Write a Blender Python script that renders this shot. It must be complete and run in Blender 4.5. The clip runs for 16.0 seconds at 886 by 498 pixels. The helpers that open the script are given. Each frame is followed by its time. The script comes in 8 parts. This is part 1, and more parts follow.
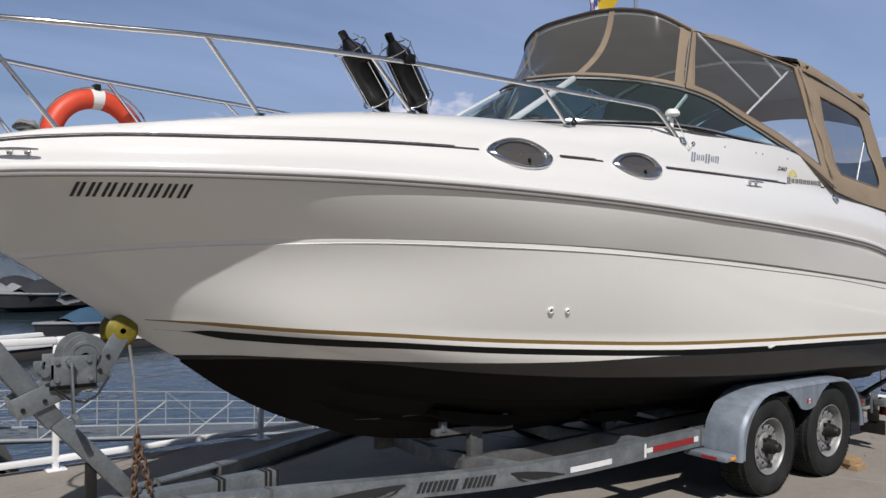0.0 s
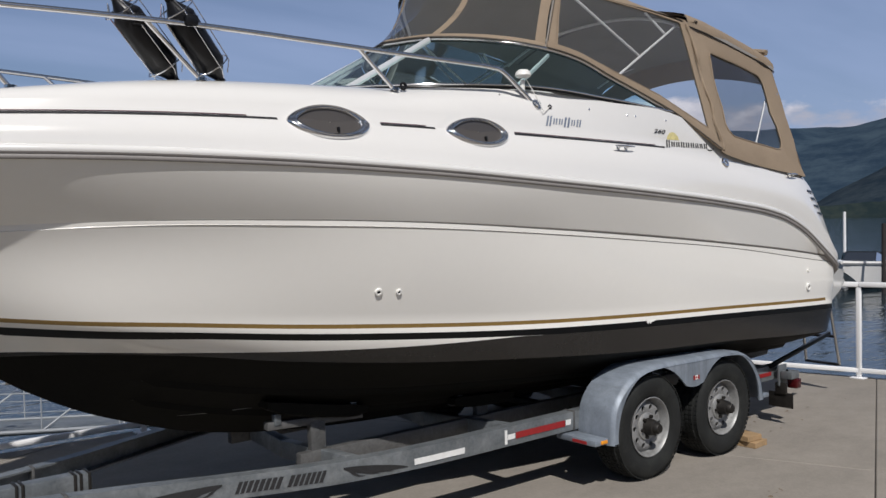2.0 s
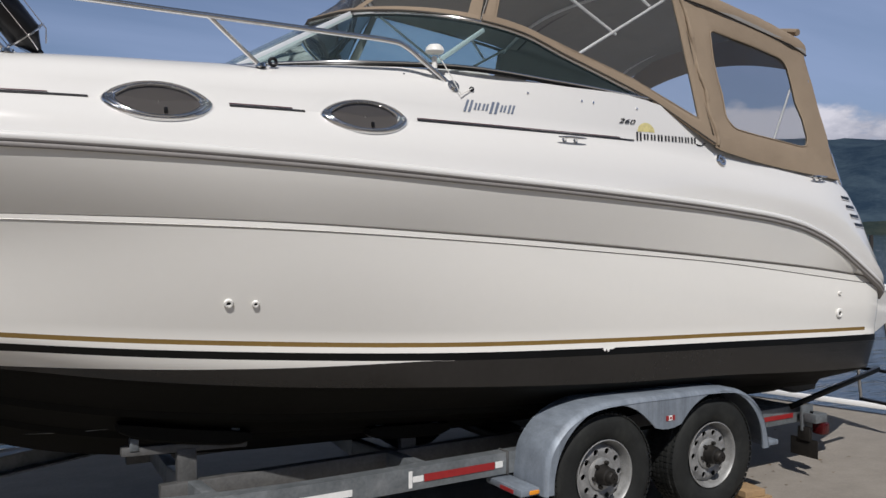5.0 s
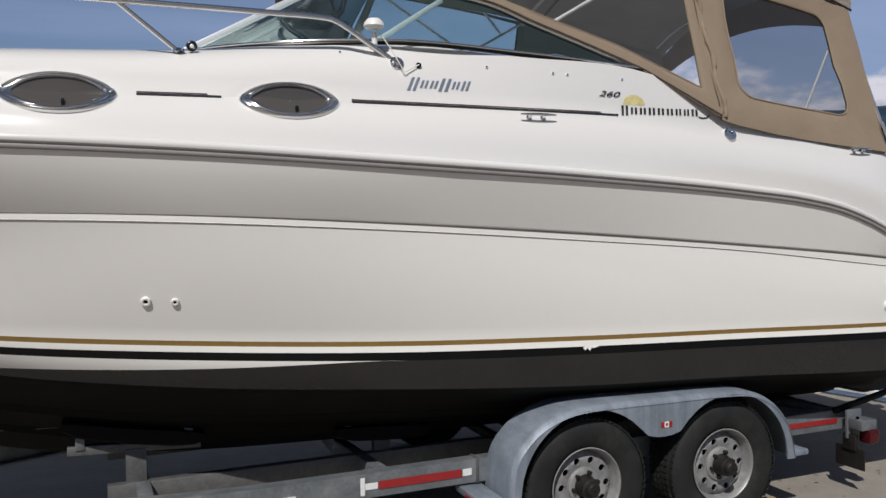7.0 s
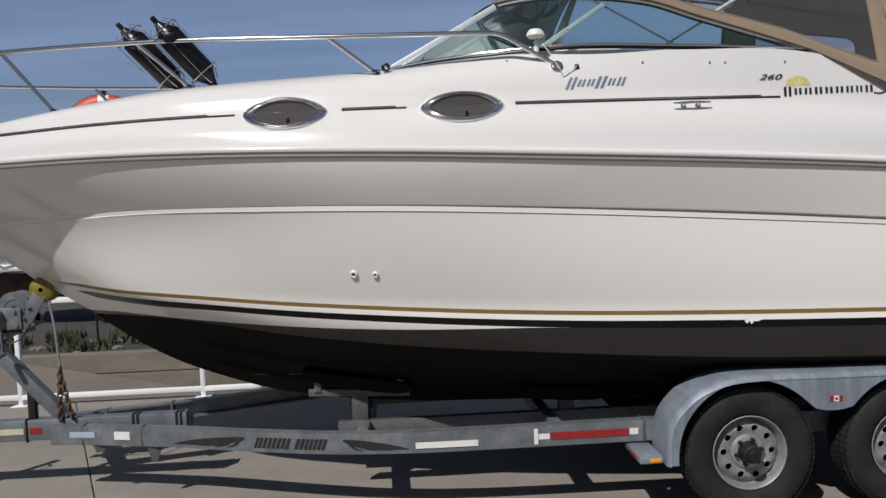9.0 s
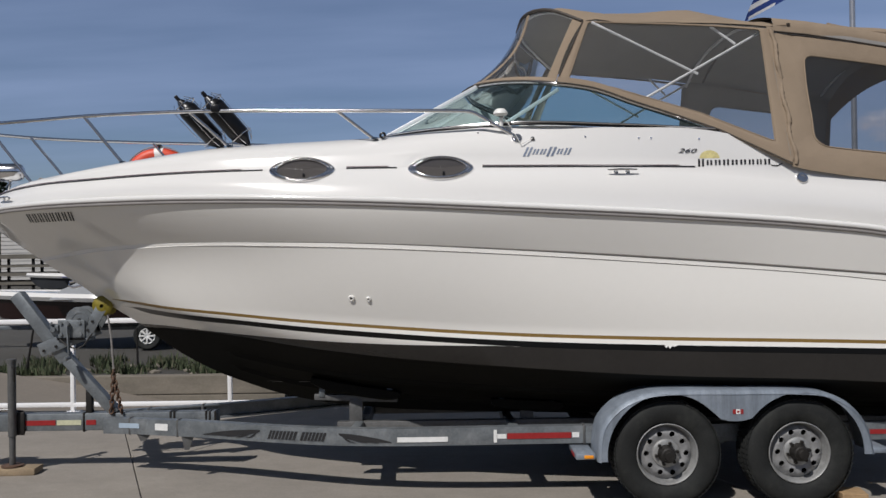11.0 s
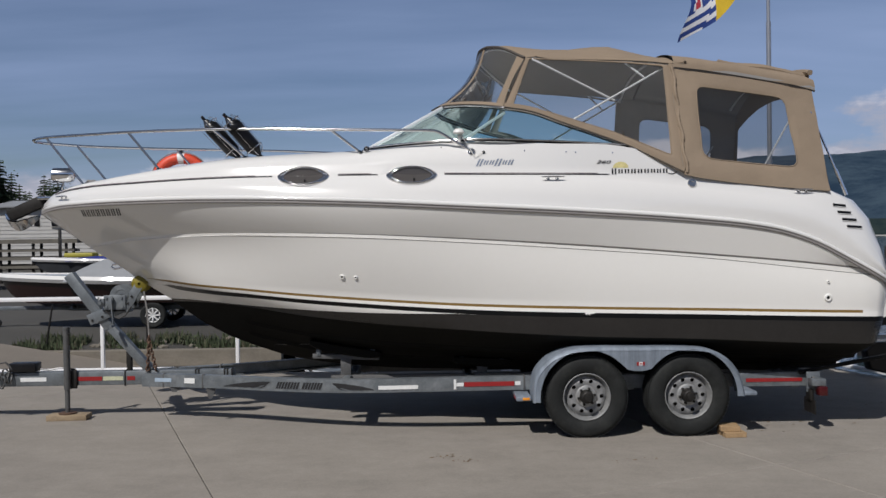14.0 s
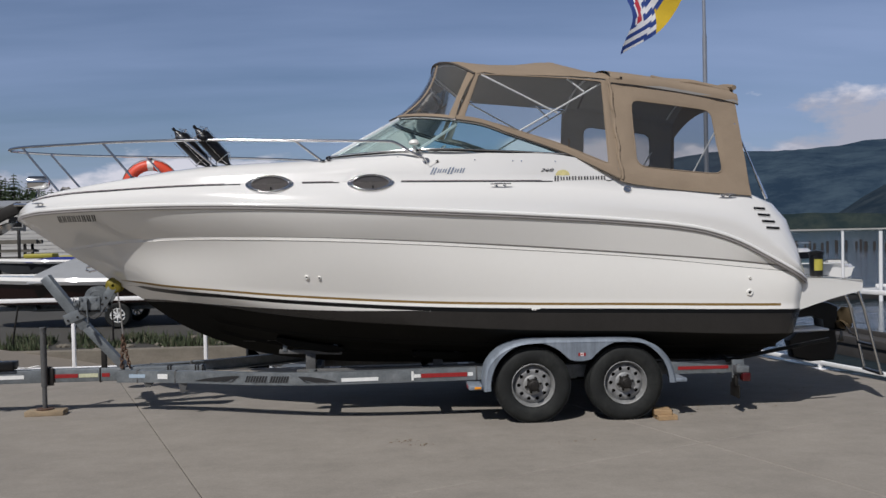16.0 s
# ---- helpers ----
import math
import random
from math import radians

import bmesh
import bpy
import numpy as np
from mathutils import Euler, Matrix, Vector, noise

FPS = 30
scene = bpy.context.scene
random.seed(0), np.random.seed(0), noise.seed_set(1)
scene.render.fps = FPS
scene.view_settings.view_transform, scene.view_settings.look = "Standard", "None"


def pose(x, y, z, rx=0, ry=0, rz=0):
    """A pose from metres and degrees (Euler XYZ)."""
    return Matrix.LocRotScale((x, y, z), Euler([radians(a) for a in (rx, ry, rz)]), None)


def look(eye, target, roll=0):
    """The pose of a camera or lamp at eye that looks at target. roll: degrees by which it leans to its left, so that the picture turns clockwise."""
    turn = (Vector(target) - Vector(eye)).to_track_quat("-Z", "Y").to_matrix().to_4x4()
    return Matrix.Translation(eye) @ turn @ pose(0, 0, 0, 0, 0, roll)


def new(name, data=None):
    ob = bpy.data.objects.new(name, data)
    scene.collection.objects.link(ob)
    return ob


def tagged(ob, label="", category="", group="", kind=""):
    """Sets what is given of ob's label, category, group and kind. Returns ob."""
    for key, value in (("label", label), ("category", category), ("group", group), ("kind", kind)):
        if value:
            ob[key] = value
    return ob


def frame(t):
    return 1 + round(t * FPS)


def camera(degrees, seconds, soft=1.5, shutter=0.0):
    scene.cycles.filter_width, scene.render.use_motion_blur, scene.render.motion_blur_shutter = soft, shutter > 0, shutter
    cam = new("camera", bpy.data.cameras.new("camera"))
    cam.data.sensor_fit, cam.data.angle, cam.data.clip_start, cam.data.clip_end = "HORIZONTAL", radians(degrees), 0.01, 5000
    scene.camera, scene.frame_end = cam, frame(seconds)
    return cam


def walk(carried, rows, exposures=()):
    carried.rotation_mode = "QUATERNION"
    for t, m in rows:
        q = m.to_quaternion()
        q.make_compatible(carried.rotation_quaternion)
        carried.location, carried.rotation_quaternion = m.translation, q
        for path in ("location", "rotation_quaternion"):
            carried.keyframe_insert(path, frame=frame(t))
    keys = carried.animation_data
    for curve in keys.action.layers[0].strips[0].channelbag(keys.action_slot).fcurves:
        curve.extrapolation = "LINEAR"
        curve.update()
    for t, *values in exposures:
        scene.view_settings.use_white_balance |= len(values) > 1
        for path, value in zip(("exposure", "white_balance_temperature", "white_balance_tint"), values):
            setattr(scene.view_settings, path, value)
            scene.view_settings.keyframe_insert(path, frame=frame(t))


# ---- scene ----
cam = camera(55.7, 16.0)
PATH = [
    (0, (-5.723, -4.513, 1.795), (-4.47, -2.954, 1.791), 0.5),
    (0.5, (-5.494, -4.548, 1.779), (-4.225, -3.004, 1.732), -0.0),
    (1, (-5.201, -4.534, 1.785), (-3.909, -3.008, 1.732), -0.3),
    (1.5, (-4.96, -4.649, 1.768), (-3.651, -3.138, 1.713), -1.1),
    (2, (-4.718, -4.817, 1.794), (-3.459, -3.264, 1.733), -1.2),
    (2.5, (-4.498, -4.859, 1.766), (-3.272, -3.279, 1.706), -1.8),
    (3, (-4.225, -4.838, 1.774), (-3.013, -3.248, 1.715), -1.1),
    (3.5, (-3.981, -4.909, 1.761), (-2.786, -3.306, 1.703), -1.5),
    (4, (-3.739, -5.034, 1.772), (-2.651, -3.357, 1.71), -0.4),
    (4.5, (-3.507, -4.991, 1.762), (-2.457, -3.29, 1.684), -0.3),
    (5, (-3.254, -4.883, 1.764), (-2.233, -3.164, 1.721), 0.1),
    (5.2, (-3.151, -4.89, 1.768), (-2.146, -3.161, 1.72), -0.4),
    (7.3, (-2.14, -5.015, 1.785), (-1.48, -3.129, 1.715), -1.1),
    (7.5, (-2.035, -5.068, 1.767), (-1.444, -3.158, 1.714), -1.3),
    (8, (-1.837, -5.197, 1.742), (-1.443, -3.238, 1.667), -1.0),
    (8.5, (-1.792, -5.451, 1.764), (-1.62, -3.46, 1.699), -2.2),
    (9, (-1.794, -5.72, 1.785), (-1.725, -3.724, 1.683), -2.5),
    (9.2, (-1.737, -5.833, 1.765), (-1.712, -3.835, 1.687), -2.3),
    (11.3, (-1.413, -7.054, 1.717), (-1.44, -5.054, 1.732), -0.2),
    (11.5, (-1.362, -7.151, 1.715), (-1.422, -5.152, 1.721), 0.1),
    (12, (-1.316, -7.413, 1.733), (-1.415, -5.416, 1.728), -0.2),
    (12.5, (-1.306, -7.729, 1.697), (-1.353, -5.73, 1.664), -0.6),
    (13, (-1.273, -7.995, 1.716), (-1.239, -5.997, 1.639), -1.0),
    (13.5, (-1.242, -8.286, 1.758), (-1.214, -6.289, 1.667), -1.1),
    (14, (-1.307, -8.521, 1.75), (-1.288, -6.521, 1.727), -0.8),
    (14.5, (-1.404, -8.719, 1.794), (-1.303, -6.722, 1.766), -1.7),
    (15, (-1.327, -8.895, 1.789), (-1.17, -6.901, 1.761), -1.8),
    (15.5, (-1.242, -9.067, 1.799), (-1.105, -7.072, 1.767), -1.0),
    (16, (-1.266, -9.136, 1.802), (-1.157, -7.139, 1.77), -1.2),
]
EXPOSURE = [(0.0, 0.47, 6280, 13), (1.5, 0.38, 6280, 13), (3.5, 0.30, 6280, 13), (5.0, 0.29, 6280, 13), (8.0, 0.26, 6280, 13), (12.0, 0.25, 6230, 13), (16.0, 0.25, 6180, 13)]
walk(cam, [(t, look(eye, target, roll)) for t, eye, target, roll in PATH], EXPOSURE)

# ---- world, sun, exposure ----
SUN_DIR = Vector((-0.364, -0.559, 0.745)).normalized()
SUN_EL = math.asin(SUN_DIR.z)
SUN_ROT = math.atan2(SUN_DIR.x, SUN_DIR.y)


def build_world():
    w = bpy.data.worlds.new("sky")
    scene.world = w
    w.use_nodes = True
    nt = w.node_tree
    nt.nodes.clear()
    out = nt.nodes.new("ShaderNodeOutputWorld")
    bg = nt.nodes.new("ShaderNodeBackground")
    bg.inputs["Strength"].default_value = 0.047
    sky = nt.nodes.new("ShaderNodeTexSky")
    sky.sky_type = "NISHITA"
    sky.sun_disc = False
    sky.sun_elevation = SUN_EL
    sky.sun_rotation = SUN_ROT
    sky.altitude = 350
    sky.air_density = 1.0
    sky.dust_density = 1.0
    sky.ozone_density = 2.6
    tc = nt.nodes.new("ShaderNodeTexCoord")
    sep = nt.nodes.new("ShaderNodeSeparateXYZ")
    nt.links.new(tc.outputs["Generated"], sep.inputs[0])
    # thin high streaks, on a flat cloud layer seen from below
    up = nt.nodes.new("ShaderNodeMath")
    up.operation = "ADD"
    up.inputs[1].default_value = 0.12
    nt.links.new(sep.outputs["Z"], up.inputs[0])
    flat = nt.nodes.new("ShaderNodeCombineXYZ")
    for axis in ("X", "Y"):
        d = nt.nodes.new("ShaderNodeMath")
        d.operation = "DIVIDE"
        nt.links.new(sep.outputs[axis], d.inputs[0])
        nt.links.new(up.outputs[0], d.inputs[1])
        nt.links.new(d.outputs[0], flat.inputs[axis])
    mp = nt.nodes.new("ShaderNodeMapping")
    mp.inputs["Scale"].default_value = (0.45, 1.5, 1.0)
    mp.inputs["Rotation"].default_value = (0, 0, 0.25)
    nt.links.new(flat.outputs[0], mp.inputs["Vector"])
    n1 = nt.nodes.new("ShaderNodeTexNoise")
    n1.inputs["Scale"].default_value = 0.9
    n1.inputs["Detail"].default_value = 7
    n1.inputs["Roughness"].default_value = 0.5
    nt.links.new(mp.outputs[0], n1.inputs["Vector"])
    r1 = nt.nodes.new("ShaderNodeMapRange")
    r1.inputs["From Min"].default_value = 0.26
    r1.inputs["From Max"].default_value = 0.74
    r1.inputs["To Max"].default_value = 0.75
    # the veil thickens away from the sun
    veil = nt.nodes.new("ShaderNodeMath")
    veil.operation = "MULTIPLY_ADD"
    veil.inputs[1].default_value = 0.22
    nt.links.new(sep.outputs["X"], veil.inputs[0])
    nt.links.new(n1.outputs["Fac"], veil.inputs[2])
    nt.links.new(veil.outputs[0], r1.inputs["Value"])
    # heaped clouds low over the hills
    n2 = nt.nodes.new("ShaderNodeTexNoise")
    n2.inputs["Scale"].default_value = 3.4
    n2.inputs["Detail"].default_value = 7
    n2.inputs["Roughness"].default_value = 0.55
    mp2 = nt.nodes.new("ShaderNodeMapping")
    mp2.inputs["Scale"].default_value = (1, 1, 2.3)
    mp2.inputs["Location"].default_value = (0.35, 0.1, 0.0)
    nt.links.new(tc.outputs["Generated"], mp2.inputs["Vector"])
    nt.links.new(mp2.outputs[0], n2.inputs["Vector"])
    # the same billows looked up a little higher: thin above means a sunlit top
    mp3 = nt.nodes.new("ShaderNodeMapping")
    mp3.inputs["Scale"].default_value = (1, 1, 2.3)
    mp3.inputs["Location"].default_value = (0.31, 0.06, 0.075)
    nt.links.new(tc.outputs["Generated"], mp3.inputs["Vector"])
    n3 = nt.nodes.new("ShaderNodeTexNoise")
    for node in (n2, n3):
        node.inputs["Scale"].default_value = 4.2
        node.inputs["Detail"].default_value = 9
        node.inputs["Roughness"].default_value = 0.58
    nt.links.new(mp3.outputs[0], n3.inputs["Vector"])
    rise = nt.nodes.new("ShaderNodeMath")
    rise.operation = "SUBTRACT"
    nt.links.new(n2.outputs["Fac"], rise.inputs[0])
    nt.links.new(n3.outputs["Fac"], rise.inputs[1])
    lit = nt.nodes.new("ShaderNodeMapRange")
    lit.inputs["From Min"].default_value = -0.06
    lit.inputs["From Max"].default_value = 0.05
    nt.links.new(rise.outputs[0], lit.inputs["Value"])
    puff = nt.nodes.new("ShaderNodeMix")
    puff.data_type = "RGBA"
    puff.inputs["A"].default_value = (7.2, 7.3, 7.9, 1)
    puff.inputs["B"].default_value = (12.6, 12.3, 12.3, 1)
    nt.links.new(lit.outputs[0], puff.inputs["Factor"])
    low = nt.nodes.new("ShaderNodeMapRange")
    low.inputs["From Min"].default_value = 0.06
    low.inputs["From Max"].default_value = 0.175
    low.inputs["To Min"].default_value = 0.2
    low.inputs["To Max"].default_value = -0.27
    nt.links.new(sep.outputs["Z"], low.inputs["Value"])
    add = nt.nodes.new("ShaderNodeMath")
    add.operation = "ADD"
    nt.links.new(n2.outputs["Fac"], add.inputs[0])
    nt.links.new(low.outputs[0], add.inputs[1])
    # fuller towards the head of the lake
    east = nt.nodes.new("ShaderNodeMapRange")
    east.inputs["From Min"].default_value = -0.4
    east.inputs["From Max"].default_value = 0.45
    east.inputs["To Min"].default_value = -0.075
    east.inputs["To Max"].default_value = 0.1
    nt.links.new(sep.outputs["X"], east.inputs["Value"])
    more = nt.nodes.new("ShaderNodeMath")
    more.operation = "ADD"
    nt.links.new(add.outputs[0], more.inputs[0])
    nt.links.new(east.outputs[0], more.inputs[1])
    r2 = nt.nodes.new("ShaderNodeMapRange")
    r2.inputs["From Min"].default_value = 0.535
    r2.inputs["From Max"].default_value = 0.605
    r2.inputs["To Max"].default_value = 0.92
    nt.links.new(more.outputs[0], r2.inputs["Value"])
    streak = nt.nodes.new("ShaderNodeMix")
    streak.data_type = "RGBA"
    nt.links.new(r1.outputs[0], streak.inputs["Factor"])
    nt.links.new(sky.outputs[0], streak.inputs["A"])
    streak.inputs["B"].default_value = (5.35, 6.85, 9.7, 1)
    heap = nt.nodes.new("ShaderNodeMix")
    heap.data_type = "RGBA"
    nt.links.new(r2.outputs[0], heap.inputs["Factor"])
    nt.links.new(streak.outputs["Result"], heap.inputs["A"])
    nt.links.new(puff.outputs["Result"], heap.inputs["B"])
    tint = nt.nodes.new("ShaderNodeVectorMath")
    tint.operation = "MULTIPLY"
    tint.inputs[1].default_value = (0.975, 0.975, 1.025)
    nt.links.new(heap.outputs["Result"], tint.inputs[0])
    # overhead the sky is dimmer and greyer
    deep = nt.nodes.new("ShaderNodeMapRange")
    deep.inputs["From Min"].default_value = 0.3
    deep.inputs["From Max"].default_value = 0.75
    nt.links.new(sep.outputs["Z"], deep.inputs["Value"])
    tone = nt.nodes.new("ShaderNodeMix")
    tone.data_type = "RGBA"
    tone.inputs["A"].default_value = (1, 1, 1, 1)
    tone.inputs["B"].default_value = (0.48, 0.42, 0.335, 1)
    nt.links.new(deep.outputs[0], tone.inputs["Factor"])
    zen = nt.nodes.new("ShaderNodeVectorMath")
    zen.operation = "MULTIPLY"
    nt.links.new(tint.outputs[0], zen.inputs[0])
    nt.links.new(tone.outputs["Result"], zen.inputs[1])
    nt.links.new(zen.outputs[0], bg.inputs["Color"])
    nt.links.new(bg.outputs[0], out.inputs[0])


build_world()
sun = new("sun", bpy.data.lights.new("sun", "SUN"))
sun.data.energy = 3.2
sun.data.angle = radians(0.53)
sun.data.color = (1.0, 0.96, 0.885)
sun.matrix_world = look((0, 0, 30), tuple(Vector((0, 0, 30)) - SUN_DIR))


# ---- materials ----
def material(name, color, rough=0.5, metal=0.0, vary=0.12, scale=3.0, fine=60.0, bump=0.0, coat=0.0, stain=0.0, stain_color=(0.1, 0.1, 0.09), spec=0.5, grit=0.0, fold=0.0, streak=0.0, streak_scale=(1.0, 1.7, 1.0)):
    """Procedural surface: two scales of tone, optional stains, fine relief."""
    m = bpy.data.materials.new(name)
    m.use_nodes = True
    nt = m.node_tree
    b = nt.nodes["Principled BSDF"]
    b.inputs["Roughness"].default_value = rough
    b.inputs["Metallic"].default_value = metal
    b.inputs["Specular IOR Level"].default_value = spec
    b.inputs["Coat Weight"].default_value = coat
    b.inputs["Coat Roughness"].default_value = 0.08
    tc = nt.nodes.new("ShaderNodeTexCoord")
    n = nt.nodes.new("ShaderNodeTexNoise")
    n.inputs["Scale"].default_value = scale
    n.inputs["Detail"].default_value = 6
    n.inputs["Roughness"].default_value = 0.6
    nt.links.new(tc.outputs["Object"], n.inputs["Vector"])
    f = nt.nodes.new("ShaderNodeTexNoise")
    f.inputs["Scale"].default_value = fine
    f.inputs["Detail"].default_value = 3
    nt.links.new(tc.outputs["Object"], f.inputs["Vector"])
    mixf = nt.nodes.new("ShaderNodeMix")
    mixf.inputs["Factor"].default_value = 0.35
    nt.links.new(n.outputs["Fac"], mixf.inputs["A"])
    nt.links.new(f.outputs["Fac"], mixf.inputs["B"])
    ramp = nt.nodes.new("ShaderNodeMapRange")
    ramp.inputs["From Min"].default_value = 0.3
    ramp.inputs["From Max"].default_value = 0.7
    ramp.inputs["To Min"].default_value = 1 - vary
    ramp.inputs["To Max"].default_value = 1 + vary
    nt.links.new(mixf.outputs["Result"], ramp.inputs["Value"])
    col = nt.nodes.new("ShaderNodeVectorMath")
    col.operation = "SCALE"
    col.inputs[0].default_value = color
    nt.links.new(ramp.outputs[0], col.inputs["Scale"])
    last = col.outputs[0]
    if stain > 0:
        s = nt.nodes.new("ShaderNodeTexNoise")
        s.inputs["Scale"].default_value = scale * 0.6
        s.inputs["Detail"].default_value = 8
        s.inputs["Roughness"].default_value = 0.7
        nt.links.new(tc.outputs["Object"], s.inputs["Vector"])
        sr = nt.nodes.new("ShaderNodeMapRange")
        sr.inputs["From Min"].default_value = 0.5
        sr.inputs["From Max"].default_value = 0.72
        sr.inputs["To Max"].default_value = stain
        nt.links.new(s.outputs["Fac"], sr.inputs["Value"])
        mx = nt.nodes.new("ShaderNodeMix")
        mx.data_type = "RGBA"
        nt.links.new(sr.outputs[0], mx.inputs["Factor"])
        nt.links.new(last, mx.inputs["A"])
        mx.inputs["B"].default_value = (*stain_color, 1)
        last = mx.outputs["Result"]
    if streak > 0:
        # long drag marks and blotches
        sm2 = nt.nodes.new("ShaderNodeMapping")
        sm2.inputs["Scale"].default_value = streak_scale
        sm2.inputs["Rotation"].default_value = (0, 0, 0.4)
        nt.links.new(tc.outputs["Object"], sm2.inputs["Vector"])
        sk = nt.nodes.new("ShaderNodeTexNoise")
        sk.inputs["Scale"].default_value = 1.6
        sk.inputs["Detail"].default_value = 9
        sk.inputs["Roughness"].default_value = 0.72
        nt.links.new(sm2.outputs[0], sk.inputs["Vector"])
        sr2 = nt.nodes.new("ShaderNodeMapRange")
        sr2.inputs["From Min"].default_value = 0.35
        sr2.inputs["From Max"].default_value = 0.65
        sr2.inputs["To Min"].default_value = 1 - streak
        sr2.inputs["To Max"].default_value = 1 + streak
        nt.links.new(sk.outputs["Fac"], sr2.inputs["Value"])
        sv = nt.nodes.new("ShaderNodeVectorMath")
        sv.operation = "SCALE"
        nt.links.new(last, sv.inputs[0])
        nt.links.new(sr2.outputs[0], sv.inputs["Scale"])
        last = sv.outputs[0]
    if grit > 0:
        # speckle of aggregate and dark spots
        sp = nt.nodes.new("ShaderNodeTexVoronoi")
        sp.inputs["Scale"].default_value = 55
        nt.links.new(tc.outputs["Object"], sp.inputs["Vector"])
        sn = nt.nodes.new("ShaderNodeTexNoise")
        sn.inputs["Scale"].default_value = 7
        sn.inputs["Detail"].default_value = 8
        sn.inputs["Roughness"].default_value = 0.75
        nt.links.new(tc.outputs["Object"], sn.inputs["Vector"])
        sm = nt.nodes.new("ShaderNodeMath")
        sm.operation = "MULTIPLY"
        nt.links.new(sp.outputs["Distance"], sm.inputs[0])
        nt.links.new(sn.outputs["Fac"], sm.inputs[1])
        sg = nt.nodes.new("ShaderNodeMapRange")
        sg.inputs["From Min"].default_value = 0.047
        sg.inputs["From Max"].default_value = 0.42
        sg.inputs["To Min"].default_value = 1 - grit * 1.3
        sg.inputs["To Max"].default_value = 1 + grit
        nt.links.new(sm.outputs[0], sg.inputs["Value"])
        gm = nt.nodes.new("ShaderNodeVectorMath")
        gm.operation = "SCALE"
        nt.links.new(last, gm.inputs[0])
        nt.links.new(sg.outputs[0], gm.inputs["Scale"])
        last = gm.outputs[0]
    nt.links.new(last, b.inputs["Base Color"])
    rr = nt.nodes.new("ShaderNodeMapRange")
    rr.inputs["To Min"].default_value = max(0.02, rough * 0.8)
    rr.inputs["To Max"].default_value = min(1, rough * 1.2)
    nt.links.new(n.outputs["Fac"], rr.inputs["Value"])
    nt.links.new(rr.outputs[0], b.inputs["Roughness"])
    if bump > 0:
        bp = nt.nodes.new("ShaderNodeBump")
        bp.inputs["Strength"].default_value = bump
        bp.inputs["Distance"].default_value = 0.01
        nt.links.new(mixf.outputs["Result"], bp.inputs["Height"])
        nt.links.new(bp.outputs[0], b.inputs["Normal"])
        if fold > 0:
            # soft creases of hanging cloth
            fn = nt.nodes.new("ShaderNodeTexNoise")
            fn.inputs["Scale"].default_value = 8.0
            fn.inputs["Detail"].default_value = 3
            fn.inputs["Distortion"].default_value = 0.15
            nt.links.new(tc.outputs["Object"], fn.inputs["Vector"])
            fb = nt.nodes.new("ShaderNodeBump")
            fb.inputs["Strength"].default_value = fold
            fb.inputs["Distance"].default_value = 0.047
            nt.links.new(fn.outputs["Fac"], fb.inputs["Height"])
            nt.links.new(bp.outputs[0], fb.inputs["Normal"])
            nt.links.new(fb.outputs[0], b.inputs["Normal"])
    return m


def pane_material(name, tint, gloss_rough=0.02, clear=0.9, body=(0.02, 0.025, 0.025)):
    """Thin glass or vinyl: mostly see-through, with a mirror sheen at grazing angles and a little body colour."""
    m = bpy.data.materials.new(name)
    m.use_nodes = True
    nt = m.node_tree
    nt.nodes.clear()
    out = nt.nodes.new("ShaderNodeOutputMaterial")
    tr = nt.nodes.new("ShaderNodeBsdfTransparent")
    tr.inputs["Color"].default_value = (*tint, 1)
    di = nt.nodes.new("ShaderNodeBsdfDiffuse")
    di.inputs["Color"].default_value = (*body, 1)
    gl = nt.nodes.new("ShaderNodeBsdfGlossy")
    gl.inputs["Roughness"].default_value = gloss_rough
    fr = nt.nodes.new("ShaderNodeFresnel")
    fr.inputs["IOR"].default_value = 1.5
    m1 = nt.nodes.new("ShaderNodeMixShader")
    m1.inputs["Fac"].default_value = clear
    nt.links.new(di.outputs[0], m1.inputs[1])
    nt.links.new(tr.outputs[0], m1.inputs[2])
    m2 = nt.nodes.new("ShaderNodeMixShader")
    nt.links.new(fr.outputs[0], m2.inputs["Fac"])
    nt.links.new(m1.outputs[0], m2.inputs[1])
    nt.links.new(gl.outputs[0], m2.inputs[2])
    nt.links.new(m2.outputs[0], out.inputs[0])
    return m


M = {}
M["gelcoat"] = material("white_gelcoat", (0.70, 0.69, 0.665), 0.16, vary=0.012, scale=1.2, fine=25, coat=0.5)
M["hullcoat"] = material("cream_gelcoat", (0.775, 0.76, 0.715), 0.13, vary=0.015, scale=0.9, fine=20, coat=0.6)
M["seam"] = material("grey_seam_shade", (0.16, 0.15, 0.135), 0.6, vary=0.1, scale=5)
M["gold"] = material("gold_stripe", (0.20, 0.125, 0.035), 0.3, vary=0.1, scale=5)
M["black"] = material("black_stripe", (0.006, 0.006, 0.006), 0.3, vary=0.15, scale=5, spec=0.2)
M["bottom"] = material("black_bottom_paint", (0.0078, 0.0074, 0.006), 0.7, vary=0.3, scale=2.2, fine=40, bump=0.02, stain=0.3, stain_color=(0.012, 0.011, 0.009), spec=0.1)
# glossier bottom black, its colour lightened for the light this strip catches
M["litchine"] = material("glossy_black_lit_strip", (0.019, 0.0178, 0.0168), 0.24, vary=0.18, scale=2.5, fine=30, stain=0.2, stain_color=(0.03, 0.027, 0.024), spec=0.5)
M["chrome"] = material("polished_stainless", (0.72, 0.72, 0.72), 0.12, 1.0, vary=0.05, scale=8)
